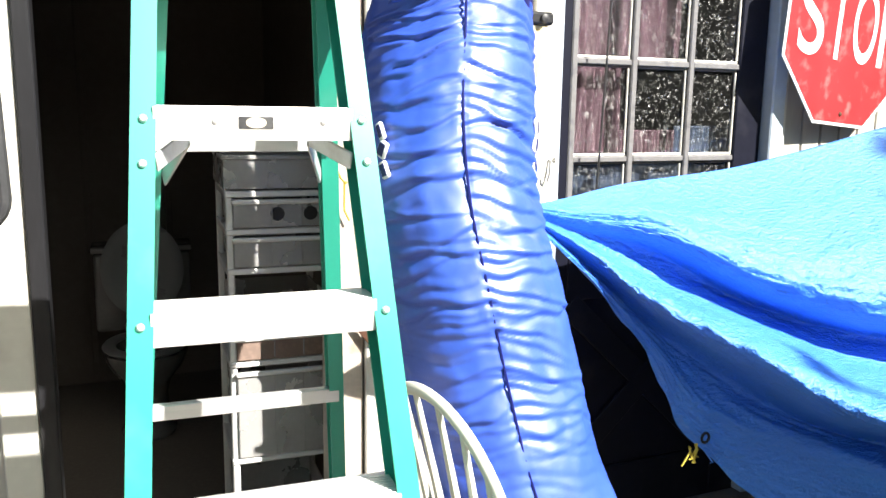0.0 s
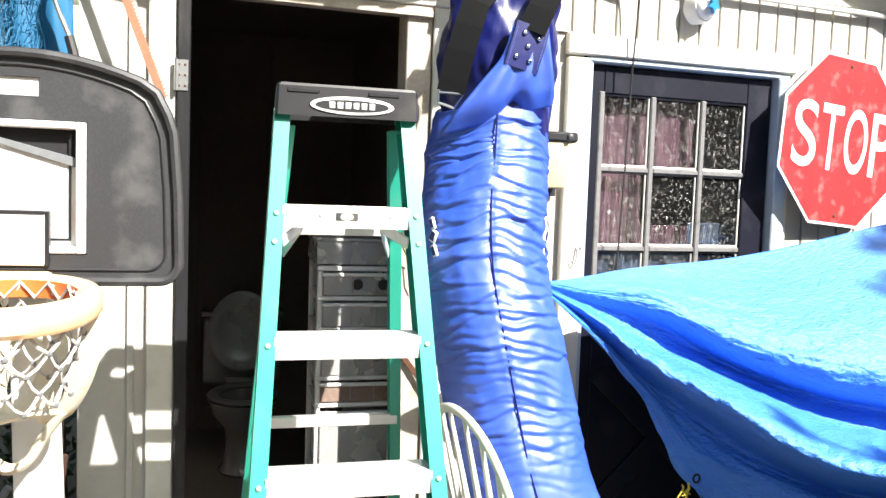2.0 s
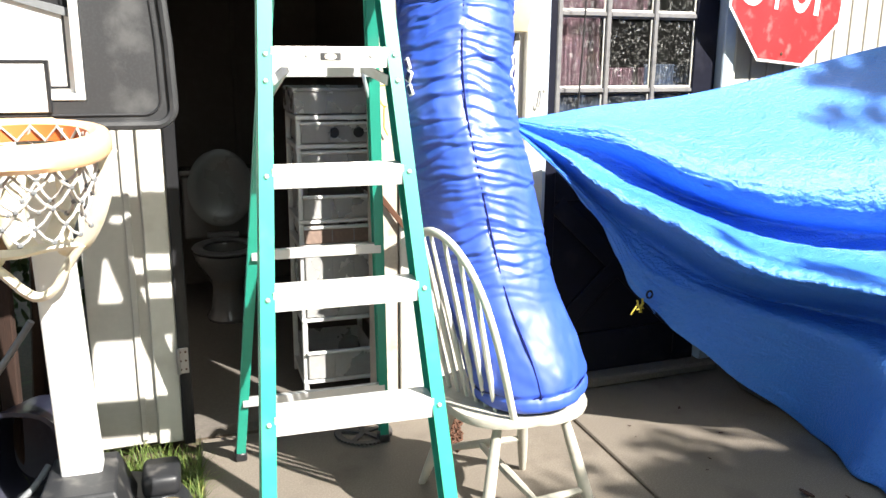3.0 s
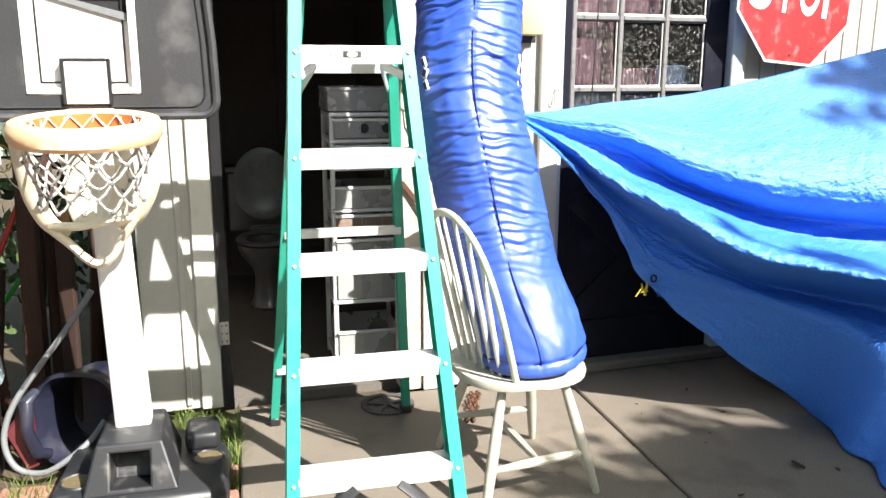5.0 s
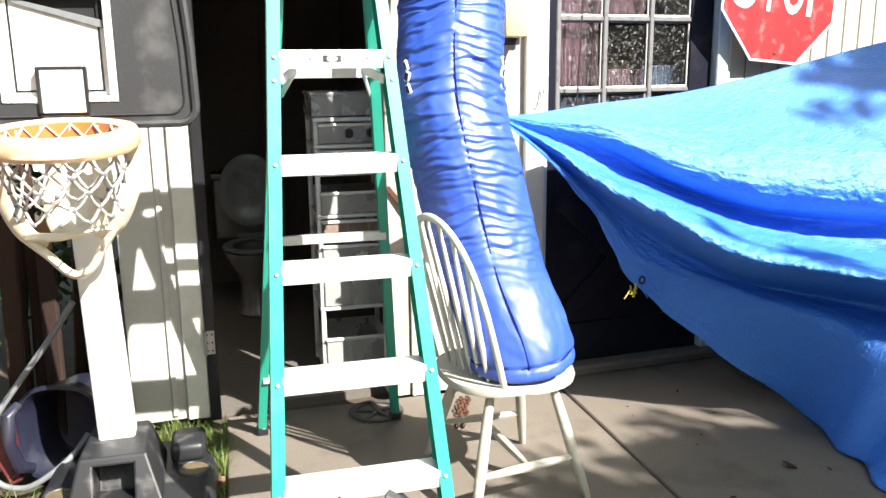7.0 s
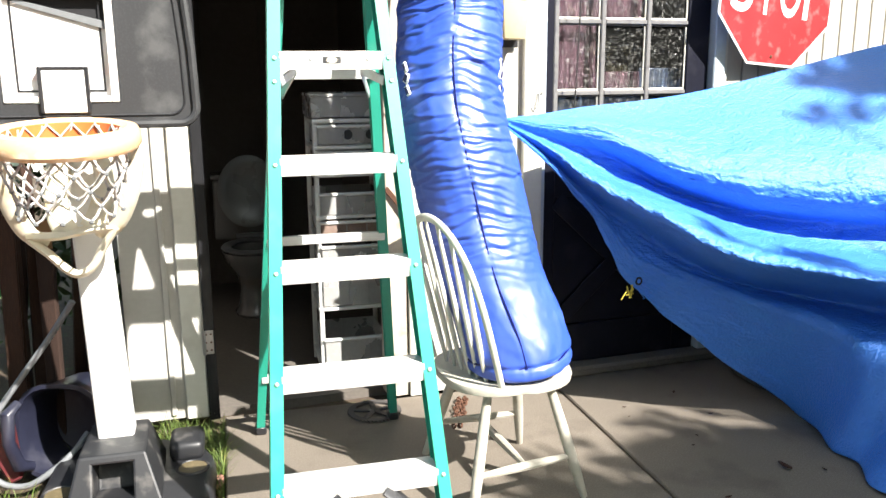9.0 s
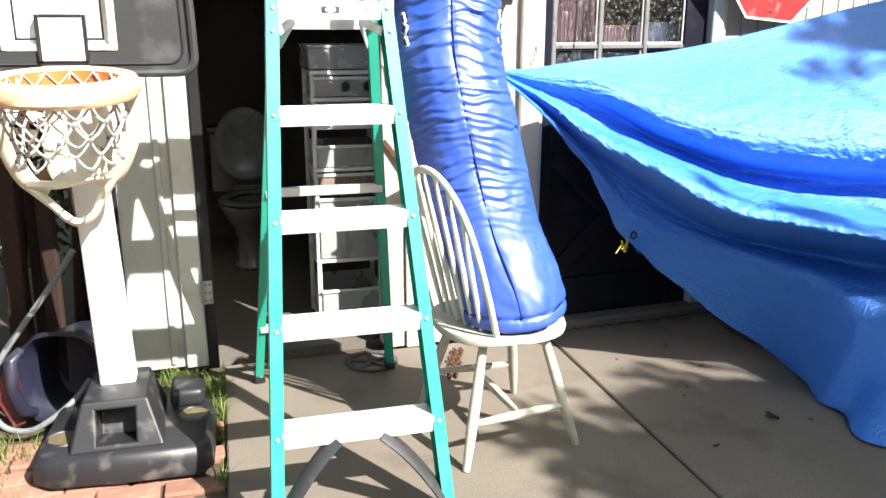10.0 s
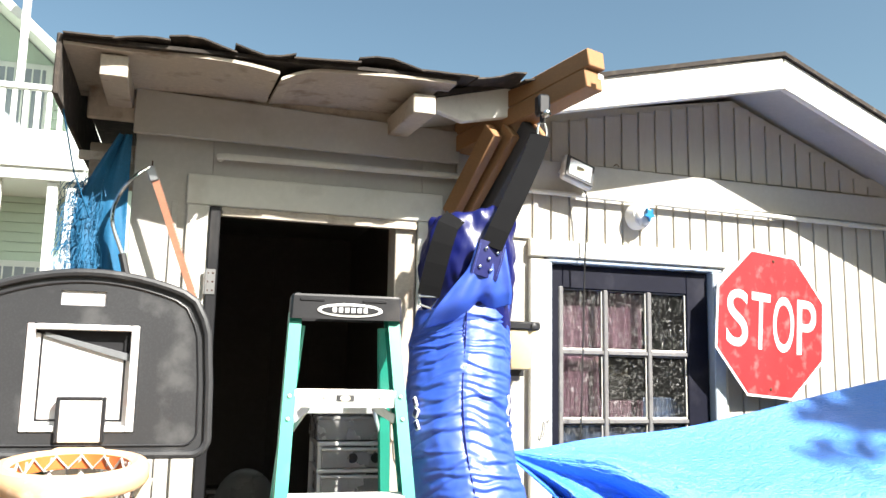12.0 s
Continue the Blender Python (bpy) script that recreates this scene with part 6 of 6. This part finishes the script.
    part("body", lathe([(0.105, -0.03), (0.12, 0.0), (0.135, 0.33), (0.13, 0.34)], 24, Matrix.Translation((-1.335, 2.05, 0))), M_BLACKPLASTIC, T, "black body")
    part("lid", lathe([(0.15, 0.335), (0.155, 0.35), (0.15, 0.42), (0.12, 0.45), (0.02, 0.462)], 24, Matrix.Translation((-1.335, 2.05, 0))), mat("pale_blue_plastic", (0.42, 0.52, 0.60), 0.45, var=0.15), T, "pale blue lid")
    # garden stakes
    for a, c, m, lab in (((-1.33, 2.45, 0.55), (-1.13, 2.42, 0.98), mat("red_plastic", (0.5, 0.03, 0.02), 0.4), "red plastic garden stake leaning"), ((-1.36, 2.45, 0.38), (-1.18, 2.42, 0.62), mat("green_plastic", (0.02, 0.25, 0.04), 0.4), "green plastic garden stake leaning")):
        a, c = Vector(a), Vector(c)
        solo("garden_stake", tube([a - (c - a) * 1.2, c], 0.011, 8), m, lab, "stake")
    pts = [(-1.17 + 0.035 * math.cos(k * 0.6), 2.30, 1.10 + 0.05 * math.sin(k * 0.6)) for k in range(14)]
    solo("yellow_wire", tube(pts, 0.003, 5), M_YELLOW, "loop of yellow wire by the timber", "wire")
    pts = [(-1.25 + 0.02 * k, 2.31 + 0.004 * k, 1.20 - 0.035 * k + 0.02 * math.sin(k)) for k in range(9)]
    solo("green_wire", tube(pts, 0.002, 5), M_HOUSEGREEN, "thin pale green wire by the timber", "wire")
    # chainring lying on the concrete
    T = thing("chainring", "old toothed bicycle chainring lying on the concrete", "chainring", (0.236, 2.30, 0.0))
    b = bmesh.new()
    n = 88
    o1 = [(0.112 + (0.004 if k % 2 else -0.002), k) for k in range(n)]
    for z0, z1 in ((0.002, 0.011),):
        outer = [[b.verts.new((r * math.cos(2 * math.pi * k / n), r * math.sin(2 * math.pi * k / n), z)) for r, k in o1] for z in (z0, z1)]
        inn = [[b.verts.new((0.088 * math.cos(2 * math.pi * k / n), 0.088 * math.sin(2 * math.pi * k / n), z)) for k in range(n)] for z in (z0, z1)]
        for k in range(n):
            q = (k + 1) % n
            b.faces.new((outer[0][k], outer[0][q], outer[1][q], outer[1][k]))
            b.faces.new((inn[0][k], inn[0][q], inn[1][q], inn[1][k]))
            b.faces.new((outer[1][k], outer[1][q], inn[1][q], inn[1][k]))
            b.faces.new((outer[0][k], outer[0][q], inn[0][q], inn[0][k]))
    b.transform(Matrix.Translation((0.236, 2.30, 0)))
    part("toothed_ring", b, M_GREYWOOD, T, smooth=False)
    for k in range(5):
        a = 2 * math.pi * k / 5 + 0.3
        part("spider_arm", beam((0.236, 2.30, 0.008), (0.236 + 0.092 * math.cos(a), 2.30 + 0.092 * math.sin(a), 0.008), 0.022, 0.008, 0.002), M_GREYWOOD, T, smooth=False)
    # rusty chain
    T = thing("rusty_chain", "doubled rusty iron chain lying behind the chair", "chain", (0.57, 2.15, 0.0))
    for s in (0, 1):
        for k in range(13):
            u = k / 12
            c = Vector((0.615 - 0.09 * u + 0.028 * s + 0.006 * math.sin(k), 2.31 - 0.26 * u, 0.012 + 0.006 * (k % 2)))
            tilt = 0 if k % 2 else 1
            lp = [c + Vector((0.010 * math.cos(a) * (1 - 0.6 * tilt), 0.016 * math.sin(a), 0.008 * math.cos(a) * tilt)) for a in [2 * math.pi * i / 10 for i in range(10)]]
            part("link", tube(lp, 0.0045, 5, closed=True), M_RUST, T)
    # saw hung by the corner
    T = thing("bow_saw", "old steel bow saw with rust-red blade hung by the corner", "bow saw", (-0.67, 2.27, 2.3))
    pts = [(-0.722, 2.25, 1.86), (-0.745, 2.25, 1.95), (-0.786, 2.25, 2.06), (-0.790, 2.25, 2.13), (-0.762, 2.25, 2.205), (-0.715, 2.25, 2.265), (-0.672, 2.25, 2.298)]
    rows = [(i, *p) for i, p in enumerate(pts)]
    part("bow", tube([smooth_table(rows, i * 6 / 36) for i in range(37)], 0.013, 8, flat=0.6), M_CHROME, T, "bent steel bow")
    part("grip_tape", tube([(-0.724, 2.25, 1.868), (-0.748, 2.25, 1.96)], 0.0145, 8), M_BLACKPLASTIC, T)
    part("blade_clamp", beam((-0.672, 2.25, 2.30), (-0.650, 2.25, 2.245), 0.02, 0.035, 0.004), M_STEEL, T)
    part("blade", beam((-0.655, 2.25, 2.26), (-0.478, 2.25, 1.79), 0.0025, 0.024, 0), M_SAWRED, T, "rust-red toothed blade", smooth=False)
    blade = T.children[-1]
    for k in range(44):
        p = Vector((-0.655, 2.25, 2.26)).lerp(Vector((-0.478, 2.25, 1.79)), (k + 0.5) / 44)
        q = Vector((0.0115, 0, 0.0043))
        tb = bmesh.new()
        d = Vector((0.352, 0, -0.936)) * 0.005
        vs = [tb.verts.new(p + q - d), tb.verts.new(p + q + d), tb.verts.new(p + q * 1.6)]
        tb.faces.new(vs)
        ex = bmesh.ops.extrude_face_region(tb, geom=tb.faces[:])
        for v in ex["geom"]:
            if isinstance(v, bmesh.types.BMVert):
                v.co.y += 0.002
        part("tooth", tb, M_SAWRED, blade, smooth=False)
    solo("nail", tube([inb(-0.675, 0.0, 2.305), inb(-0.672, -0.16, 2.315)], 0.003, 6), M_RUST, "long nail that holds the saw", "nail")
    # frayed blue mesh hung under the eave
    T = thing("blue_mesh", "frayed blue mesh sheet hung under the eave's corner", "mesh sheet", (-0.80, 2.33, 2.43))
    b = bmesh.new()
    rowsn, n = 30, 20
    grid = []
    for j in range(rowsn + 1):
        v = j / rowsn
        z = 2.44 - 0.85 * v
        x0 = -0.800 - 0.150 * math.sin(min(1.0, v * 2.0) * math.pi / 2) + 0.10 * max(0.0, v - 0.50)
        x1 = -0.752
        grid.append([b.verts.new((x0 + (x1 - x0) * i / n, 2.33 + 0.010 * math.sin(i * 0.6 + 2 * v) * (0.3 + v) + 0.03 * noise.noise((i * 0.2, v * 3, 9)), z + 0.015 * noise.noise((i * 0.5, 3, v)))) for i in range(n + 1)])
    for p, q in zip(grid, grid[1:]):
        for i in range(n):
            b.faces.new((p[i], p[i + 1], q[i + 1], q[i]))
    sh = part("sheet", b, M_NETBLUE, T, angle=180)
    sh.modifiers.new("thick", "SOLIDIFY").thickness = 0.002
    b = bmesh.new()
    for k in range(420):
        z = rnd.uniform(1.90, 2.27)
        x = -0.925 + rnd.uniform(-0.03, 0.09)
        p = Vector((x, 2.33 + rnd.uniform(-0.03, 0.02), z))
        q = p + Vector((rnd.uniform(-0.055, 0.01), rnd.uniform(-0.02, 0.02), rnd.uniform(-0.05, 0.01)))
        s = q + Vector((rnd.uniform(-0.02, 0.015), rnd.uniform(-0.02, 0.02), rnd.uniform(-0.07, -0.02)))
        tube([p, q, s], 0.0013, 3, bm=b)
    part("frayed_threads", b, M_NETBLUE, T, "loose frayed blue threads")
    solo("teal_rope", tube([(-0.96, 2.02, 2.48), (-0.93, 2.2, 2.25), (-0.88, 2.3, 2.10)], 0.003, 5), M_NETBLUE, "taut thin teal rope under the eave", "rope")
    # bucket by the door, mostly behind the sheet
    T = thing("teal_bucket", "teal plastic bucket by the door casing", "bucket", inb(2.13, -0.14, 0))
    c = inb(2.13, -0.14, 0)
    part("body", lathe([(0.085, 0.0), (0.09, 0.005), (0.11, 0.2), (0.116, 0.205), (0.116, 0.215), (0.104, 0.215), (0.085, 0.02)], 28, Matrix.Translation(c)), mat("teal_plastic", (0.02, 0.13, 0.17), 0.4), T, "teal body")
    part("bail", tube([c + Vector((0.116 * math.cos(a), -0.02 - 0.10 * math.sin(a), 0.20 - 0.03 * math.sin(a))) for a in [math.pi * k / 12 for k in range(13)]], 0.0025, 5), M_STEEL, T)
    # dry leaf scraps
    for k in range(9):
        p = Vector((1.597, 1.391, 0.004)) if k == 0 else Vector((rnd.uniform(1.2, 1.9), rnd.uniform(1.2, 2.2), 0.003))
        s = 0.03 if k == 0 else rnd.uniform(0.006, 0.014)
        b = bmesh.new()
        vs = [[b.verts.new((s * (i - 2) / 2, s * 0.45 * (j - 1) * math.cos((i - 2) * 0.7), 0.25 * s * (abs(j - 1) + 0.3 * abs(i - 2)))) for i in range(5)] for j in range(3)]
        for j in range(2):
            for i in range(4):
                b.faces.new((vs[j][i], vs[j][i + 1], vs[j + 1][i + 1], vs[j + 1][i]))
        o = solo("dry_leaf", b, M_FIREWOOD, "curled dry brown leaf on concrete", "leaf", group="dry leaves", m=Matrix.Translation(p) @ pose(0, 0, 0, 0, 0, rnd.uniform(0, 360)))
        o.modifiers.new("thick", "SOLIDIFY").thickness = 0.001


clutter()


def grass():
    rnd = random.Random(8)
    b = bmesh.new()
    spots = [(-0.52, 2.26, 0.12, 260), (-0.42, 2.12, 0.09, 220), (-0.41, 1.98, 0.05, 90), (-0.60, 2.20, 0.10, 120), (-0.40, 1.80, 0.05, 60), (-0.39, 1.5, 0.03, 40), (-1.14, 1.86, 0.10, 130), (-1.22, 1.7, 0.12, 90), (-0.63, 2.30, 0.07, 60), (-1.05, 1.45, 0.05, 50), (-1.35, 2.6, 0.35, 260)]
    for cx, cy, s, num in spots:
        for k in range(num):
            p = Vector((cx + rnd.gauss(0, s * 0.7), min(cy + rnd.gauss(0, s * 0.6), 2.36), -0.035))
            if p.x > -0.392:
                p.x = -0.395
            h, a, w = rnd.uniform(0.035, 0.13), rnd.uniform(0, 6.28), rnd.uniform(0.0015, 0.0035)
            d, bend = Vector((math.cos(a), math.sin(a), 0)), rnd.uniform(0.2, 0.9)
            s2 = Vector((-math.sin(a), math.cos(a), 0)) * w
            prev = None
            for i in range(4):
                u = i / 3
                q = p + d * h * bend * u * u + Vector((0, 0, h * (u - 0.35 * bend * u * u)))
                ww = s2 * (1 - 0.9 * u)
                cur = (b.verts.new(q - ww), b.verts.new(q + ww))
                if prev:
                    b.faces.new((prev[0], prev[1], cur[1], cur[0]))
                prev = cur
    solo("grass_tufts", b, M_GRASS, "patchy green and straw grass between bricks", "grass", "stuff", smooth=False)


grass()


def neighbour_house():
    T = thing("neighbour_house", "pale green house with a white upper balcony, beyond the yard", "house", (-6.0, 14.5, 0))

    def p(name, lo, hi, m, parent=T, label="", bev=0.01):
        return part(name, box(lo, hi, bev), m, parent, label, smooth=False)

    p("wall", (-9.5, 13.4, 0), (-2.75, 20, 5.9), M_HOUSEGREEN, label="pale green clapboard wall")
    for k in range(36):
        p("clapboard", (-9.4, 13.372, 0.1 + k * 0.16), (-2.76, 13.399, 0.25 + k * 0.16), M_HOUSEGREEN, bev=0.004)
    gab = prism([(-9.5, 5.9), (-2.75, 5.9), (-6.1, 8.9)], 6.0, m=pose(0, 13.41, 0))
    part("gable_wall", gab, M_HOUSEGREEN, T, smooth=False)
    for s in (1, -1):
        e = -2.45 if s > 0 else -9.8
        part("roof", beam((e, 16.2, 5.75), (-6.1, 16.2, 9.02), 7.6, 0.14, 0.01, up=(0, 0, 1)), M_HOUSEWHITE, T, "white-edged roof", smooth=False)
    deck = p("balcony_deck", (-9.5, 11.9, 4.20), (-2.55, 13.37, 4.42), M_HOUSEWHITE, label="white balcony deck")
    p("skirt_board", (-9.5, 11.86, 4.38), (-2.52, 11.897, 4.95), M_HOUSEWHITE, deck)
    p("top_rail", (-9.5, 11.85, 5.55), (-2.5, 11.95, 5.64), M_HOUSEWHITE, deck)
    p("top_rail", (-2.56, 11.96, 5.55), (-2.5, 13.36, 5.64), M_HOUSEWHITE, deck)
    for k in range(24):
        x = -2.62 - k * 0.16
        p("baluster", (x - 0.035, 11.875, 4.95), (x + 0.035, 11.92, 5.55), M_HOUSEWHITE, deck, bev=0.004)
    for k in range(8):
        p("baluster", (-2.55, 12.05 + k * 0.16, 4.42), (-2.51, 12.12 + k * 0.16, 5.55), M_HOUSEWHITE, deck, bev=0.004)
    for x in (-2.98, -2.72, -3.75, -6.5):
        p("post", (x - 0.07, 11.98, 0), (x + 0.07, 12.12, 4.19), M_HOUSEWHITE, label="white porch post")
    p("post", (-3.62, 12.0, 5.65), (-3.52, 12.1, 7.4), M_HOUSEWHITE)
    for lo, hi in (((-3.95, 1.9), (-2.98, 3.05)), ((-4.3, 5.0), (-3.5, 6.35)), ((-6.3, 1.9), (-5.2, 3.05))):
        w = p("window", (lo[0] - 0.1, 13.33, lo[1] - 0.1), (hi[0] + 0.1, 13.371, hi[1] + 0.1), M_HOUSEWHITE, label="white framed window")
        p("pane", (lo[0], 13.315, lo[1]), (hi[0], 13.329, hi[1]), mat("far_window_glass", (0.35, 0.38, 0.42), 0.1, var=0.2, bump=0), w)
        for k in range(6):
            x = lo[0] + (hi[0] - lo[0]) * (k + 0.5) / 6
            p("window_bar", (x - 0.012, 13.30, lo[1]), (x + 0.012, 13.314, hi[1]), M_HOUSEWHITE, w, bev=0)


neighbour_house()


def leaf_cloud(b, centre, size, num, rnd, leaf=0.085):
    for k in range(num):
        d = Vector((rnd.gauss(0, 1), rnd.gauss(0, 1), rnd.gauss(0, 1)))
        d = d.normalized() * (rnd.random() ** 0.45)
        p = Vector(centre) + Vector((d.x * size[0], d.y * size[1], d.z * size[2]))
        m = pose(0, 0, 0, rnd.uniform(0, 360), rnd.uniform(0, 360), rnd.uniform(0, 360))
        s = leaf * rnd.uniform(0.6, 1.25)
        vs = [b.verts.new(p + m @ Vector(q)) for q in ((-s * 0.6, 0, 0), (-s * 0.15, s * 0.26, 0.01), (s * 0.35, s * 0.2, 0), (s * 0.65, 0, -0.01), (s * 0.3, -s * 0.22, 0), (-s * 0.2, -s * 0.26, 0.01))]
        b.faces.new(vs)


def yard_tree():
    """The tree whose shade dapples the sheet and the concrete."""
    T = thing("yard_tree", "leafy tree that throws dappled shade over the patio", "tree", (5.6, -3.2, 0))
    rnd = random.Random(5)
    part("trunk", tube([(5.7, -3.3, -0.05), (5.65, -3.25, 1.2), (5.5, -3.1, 2.4), (5.4, -3.0, 3.6), (5.5, -3.05, 4.8), (6.1, -3.0, 6.8)], [0.17, 0.14, 0.12, 0.09, 0.06, 0.02], 10), M_BARK, T)
    # tiny clumps added to shade the sheet's lower face, last four to block sky
    clumps = [((3.85, -3.0, 4.28), (0.55, 0.22, 0.40)), ((4.55, -3.0, 4.55), (0.60, 0.25, 0.50)), ((5.20, -3.0, 4.74), (0.46, 0.25, 0.38)), ((5.85, -3.0, 5.20), (0.55, 0.25, 0.55)), ((5.30, -3.0, 4.35), (0.80, 0.3, 0.60)), ((4.40, -3.0, 3.75), (0.90, 0.3, 0.50)), ((6.30, -3.0, 7.02), (0.62, 0.2, 0.24)), ((6.50, -3.0, 5.70), (0.60, 0.3, 0.70)), ((5.60, -3.0, 3.5), (1.0, 0.3, 0.55)), ((3.55, -3.0, 3.75), (0.55, 0.25, 0.45)), ((4.62, -3.0, 5.92), (0.08, 0.06, 0.11)), ((4.85, -3.0, 5.62), (0.13, 0.08, 0.16)), ((5.18, -3.0, 5.20), (0.12, 0.08, 0.15)), ((5.36, -3.0, 5.34), (0.16, 0.1, 0.12)), ((5.02, -3.0, 4.97), (0.22, 0.1, 0.16)), ((4.98, -3.0, 5.40), (0.07, 0.05, 0.07)), ((6.3, -0.6, 4.6), (0.9, 0.9, 0.6)), ((7.4, 0.6, 5.0), (1.0, 0.9, 0.8)), ((6.4, -1.8, 4.2), (0.9, 0.8, 0.6)), ((8.0, -1.4, 5.2), (1.1, 1.0, 0.9))]
    for c, s in clumps:
        part("limb", tube([(5.45, -3.05, 3.2), (Vector((5.45, -3.05, 3.4)) + Vector(c)) / 2 + Vector((0.05, 0, 0.1)), c], [0.05, 0.03, 0.012], 6), M_BARK, T)
        b = bmesh.new()
        leaf_cloud(b, c, s, int(4600 * s[0] * s[2]), rnd, 0.115 if s[0] > 0.3 else 0.075)
        o = part("crown", b, M_LEAF, T, "clump of small leaves", smooth=False)
        o["kind"] = "stuff"
    # thin outer twigs with few leaves, which dapple the concrete
    for c, s, num in (((4.02, -3.0, 4.86), (0.50, 0.2, 0.26), 95), ((3.70, -3.0, 4.70), (0.32, 0.2, 0.22), 45), ((4.60, -3.0, 5.16), (0.26, 0.12, 0.13), 26), ((5.60, -3.0, 6.62), (0.20, 0.15, 0.16), 22)):
        part("limb", tube([(5.45, -3.05, 3.3), (Vector((5.45, -3.05, 3.6)) + Vector(c)) / 2, Vector(c) - Vector((s[0] * 0.8, 0, 0))], [0.03, 0.018, 0.006], 6), M_BARK, T)
        b = bmesh.new()
        leaf_cloud(b, c, s, num, rnd, 0.13)
        o = part("crown", b, M_LEAF, T, "sparse twig of small leaves", smooth=False)
        o["kind"] = "stuff"


yard_tree()


def tree_row():
    rnd = random.Random(33)
    b = bmesh.new()
    for k in range(46):
        if k < 28:
            c = (-9 + 1.0 * k, -10.5 + rnd.uniform(-0.8, 0.8), rnd.uniform(1.5, 5.6))
        else:
            # unseen side row, added to cut low sky light from the right
            c = (10.5 + rnd.uniform(-0.6, 0.6), -9 + 1.0 * (k - 28), rnd.uniform(1.2, 4.6))
        leaf_cloud(b, c, (1.3, 1.3, 1.9), 420, rnd, 0.42)
    solo("tree_row", b, M_LEAF, "row of dark leafy trees behind the yard", "trees", "stuff", smooth=False)


tree_row()


def hedge():
    rnd = random.Random(15)
    b = bmesh.new()
    for k in range(14):
        leaf_cloud(b, (-1.15 - 0.28 * k, 3.3 + rnd.uniform(-0.2, 0.3), 0.5 + rnd.uniform(0, 0.35)), (0.3, 0.3, 0.55), 260, rnd, 0.07)
    solo("hedge", b, M_LEAF, "dense dark green shrubs behind the timber", "hedge", "stuff", smooth=False)


hedge()


def brick_path():
    P = thing("brick_path", "old red bricks laid flat in soil with weeds", "brick path", kind="structure")
    rnd = random.Random(2)
    meshes = []
    for k in range(4):
        b = box((-0.098, -0.045, -0.05), (0.098, 0.045, 0.0), 0.007)
        for v in b.verts:
            v.co += Vector((rnd.uniform(-0.002, 0.002), rnd.uniform(-0.002, 0.002), rnd.uniform(-0.002, 0.002)))
        me = bpy.data.meshes.new("brick")
        b.to_mesh(me)
        b.free()
        me.materials.append(M_BRICK)
        meshes.append(me)
    for j in range(13):
        for i in range(6):
            x = -0.49 - i * 0.205 - (0.1 if j % 2 else 0) + rnd.uniform(-0.006, 0.006)
            y = 0.72 + j * 0.098 + rnd.uniform(-0.005, 0.005)
            if x + 0.1 > -0.388:
                continue
            o = new("brick", rnd.choice(meshes))
            o.parent = P
            o.matrix_basis = pose(x, y, -0.012 + rnd.uniform(-0.008, 0.004), rnd.uniform(-1.5, 1.5), rnd.uniform(-1.5, 1.5), rnd.uniform(-3, 3))


brick_path()
siding()
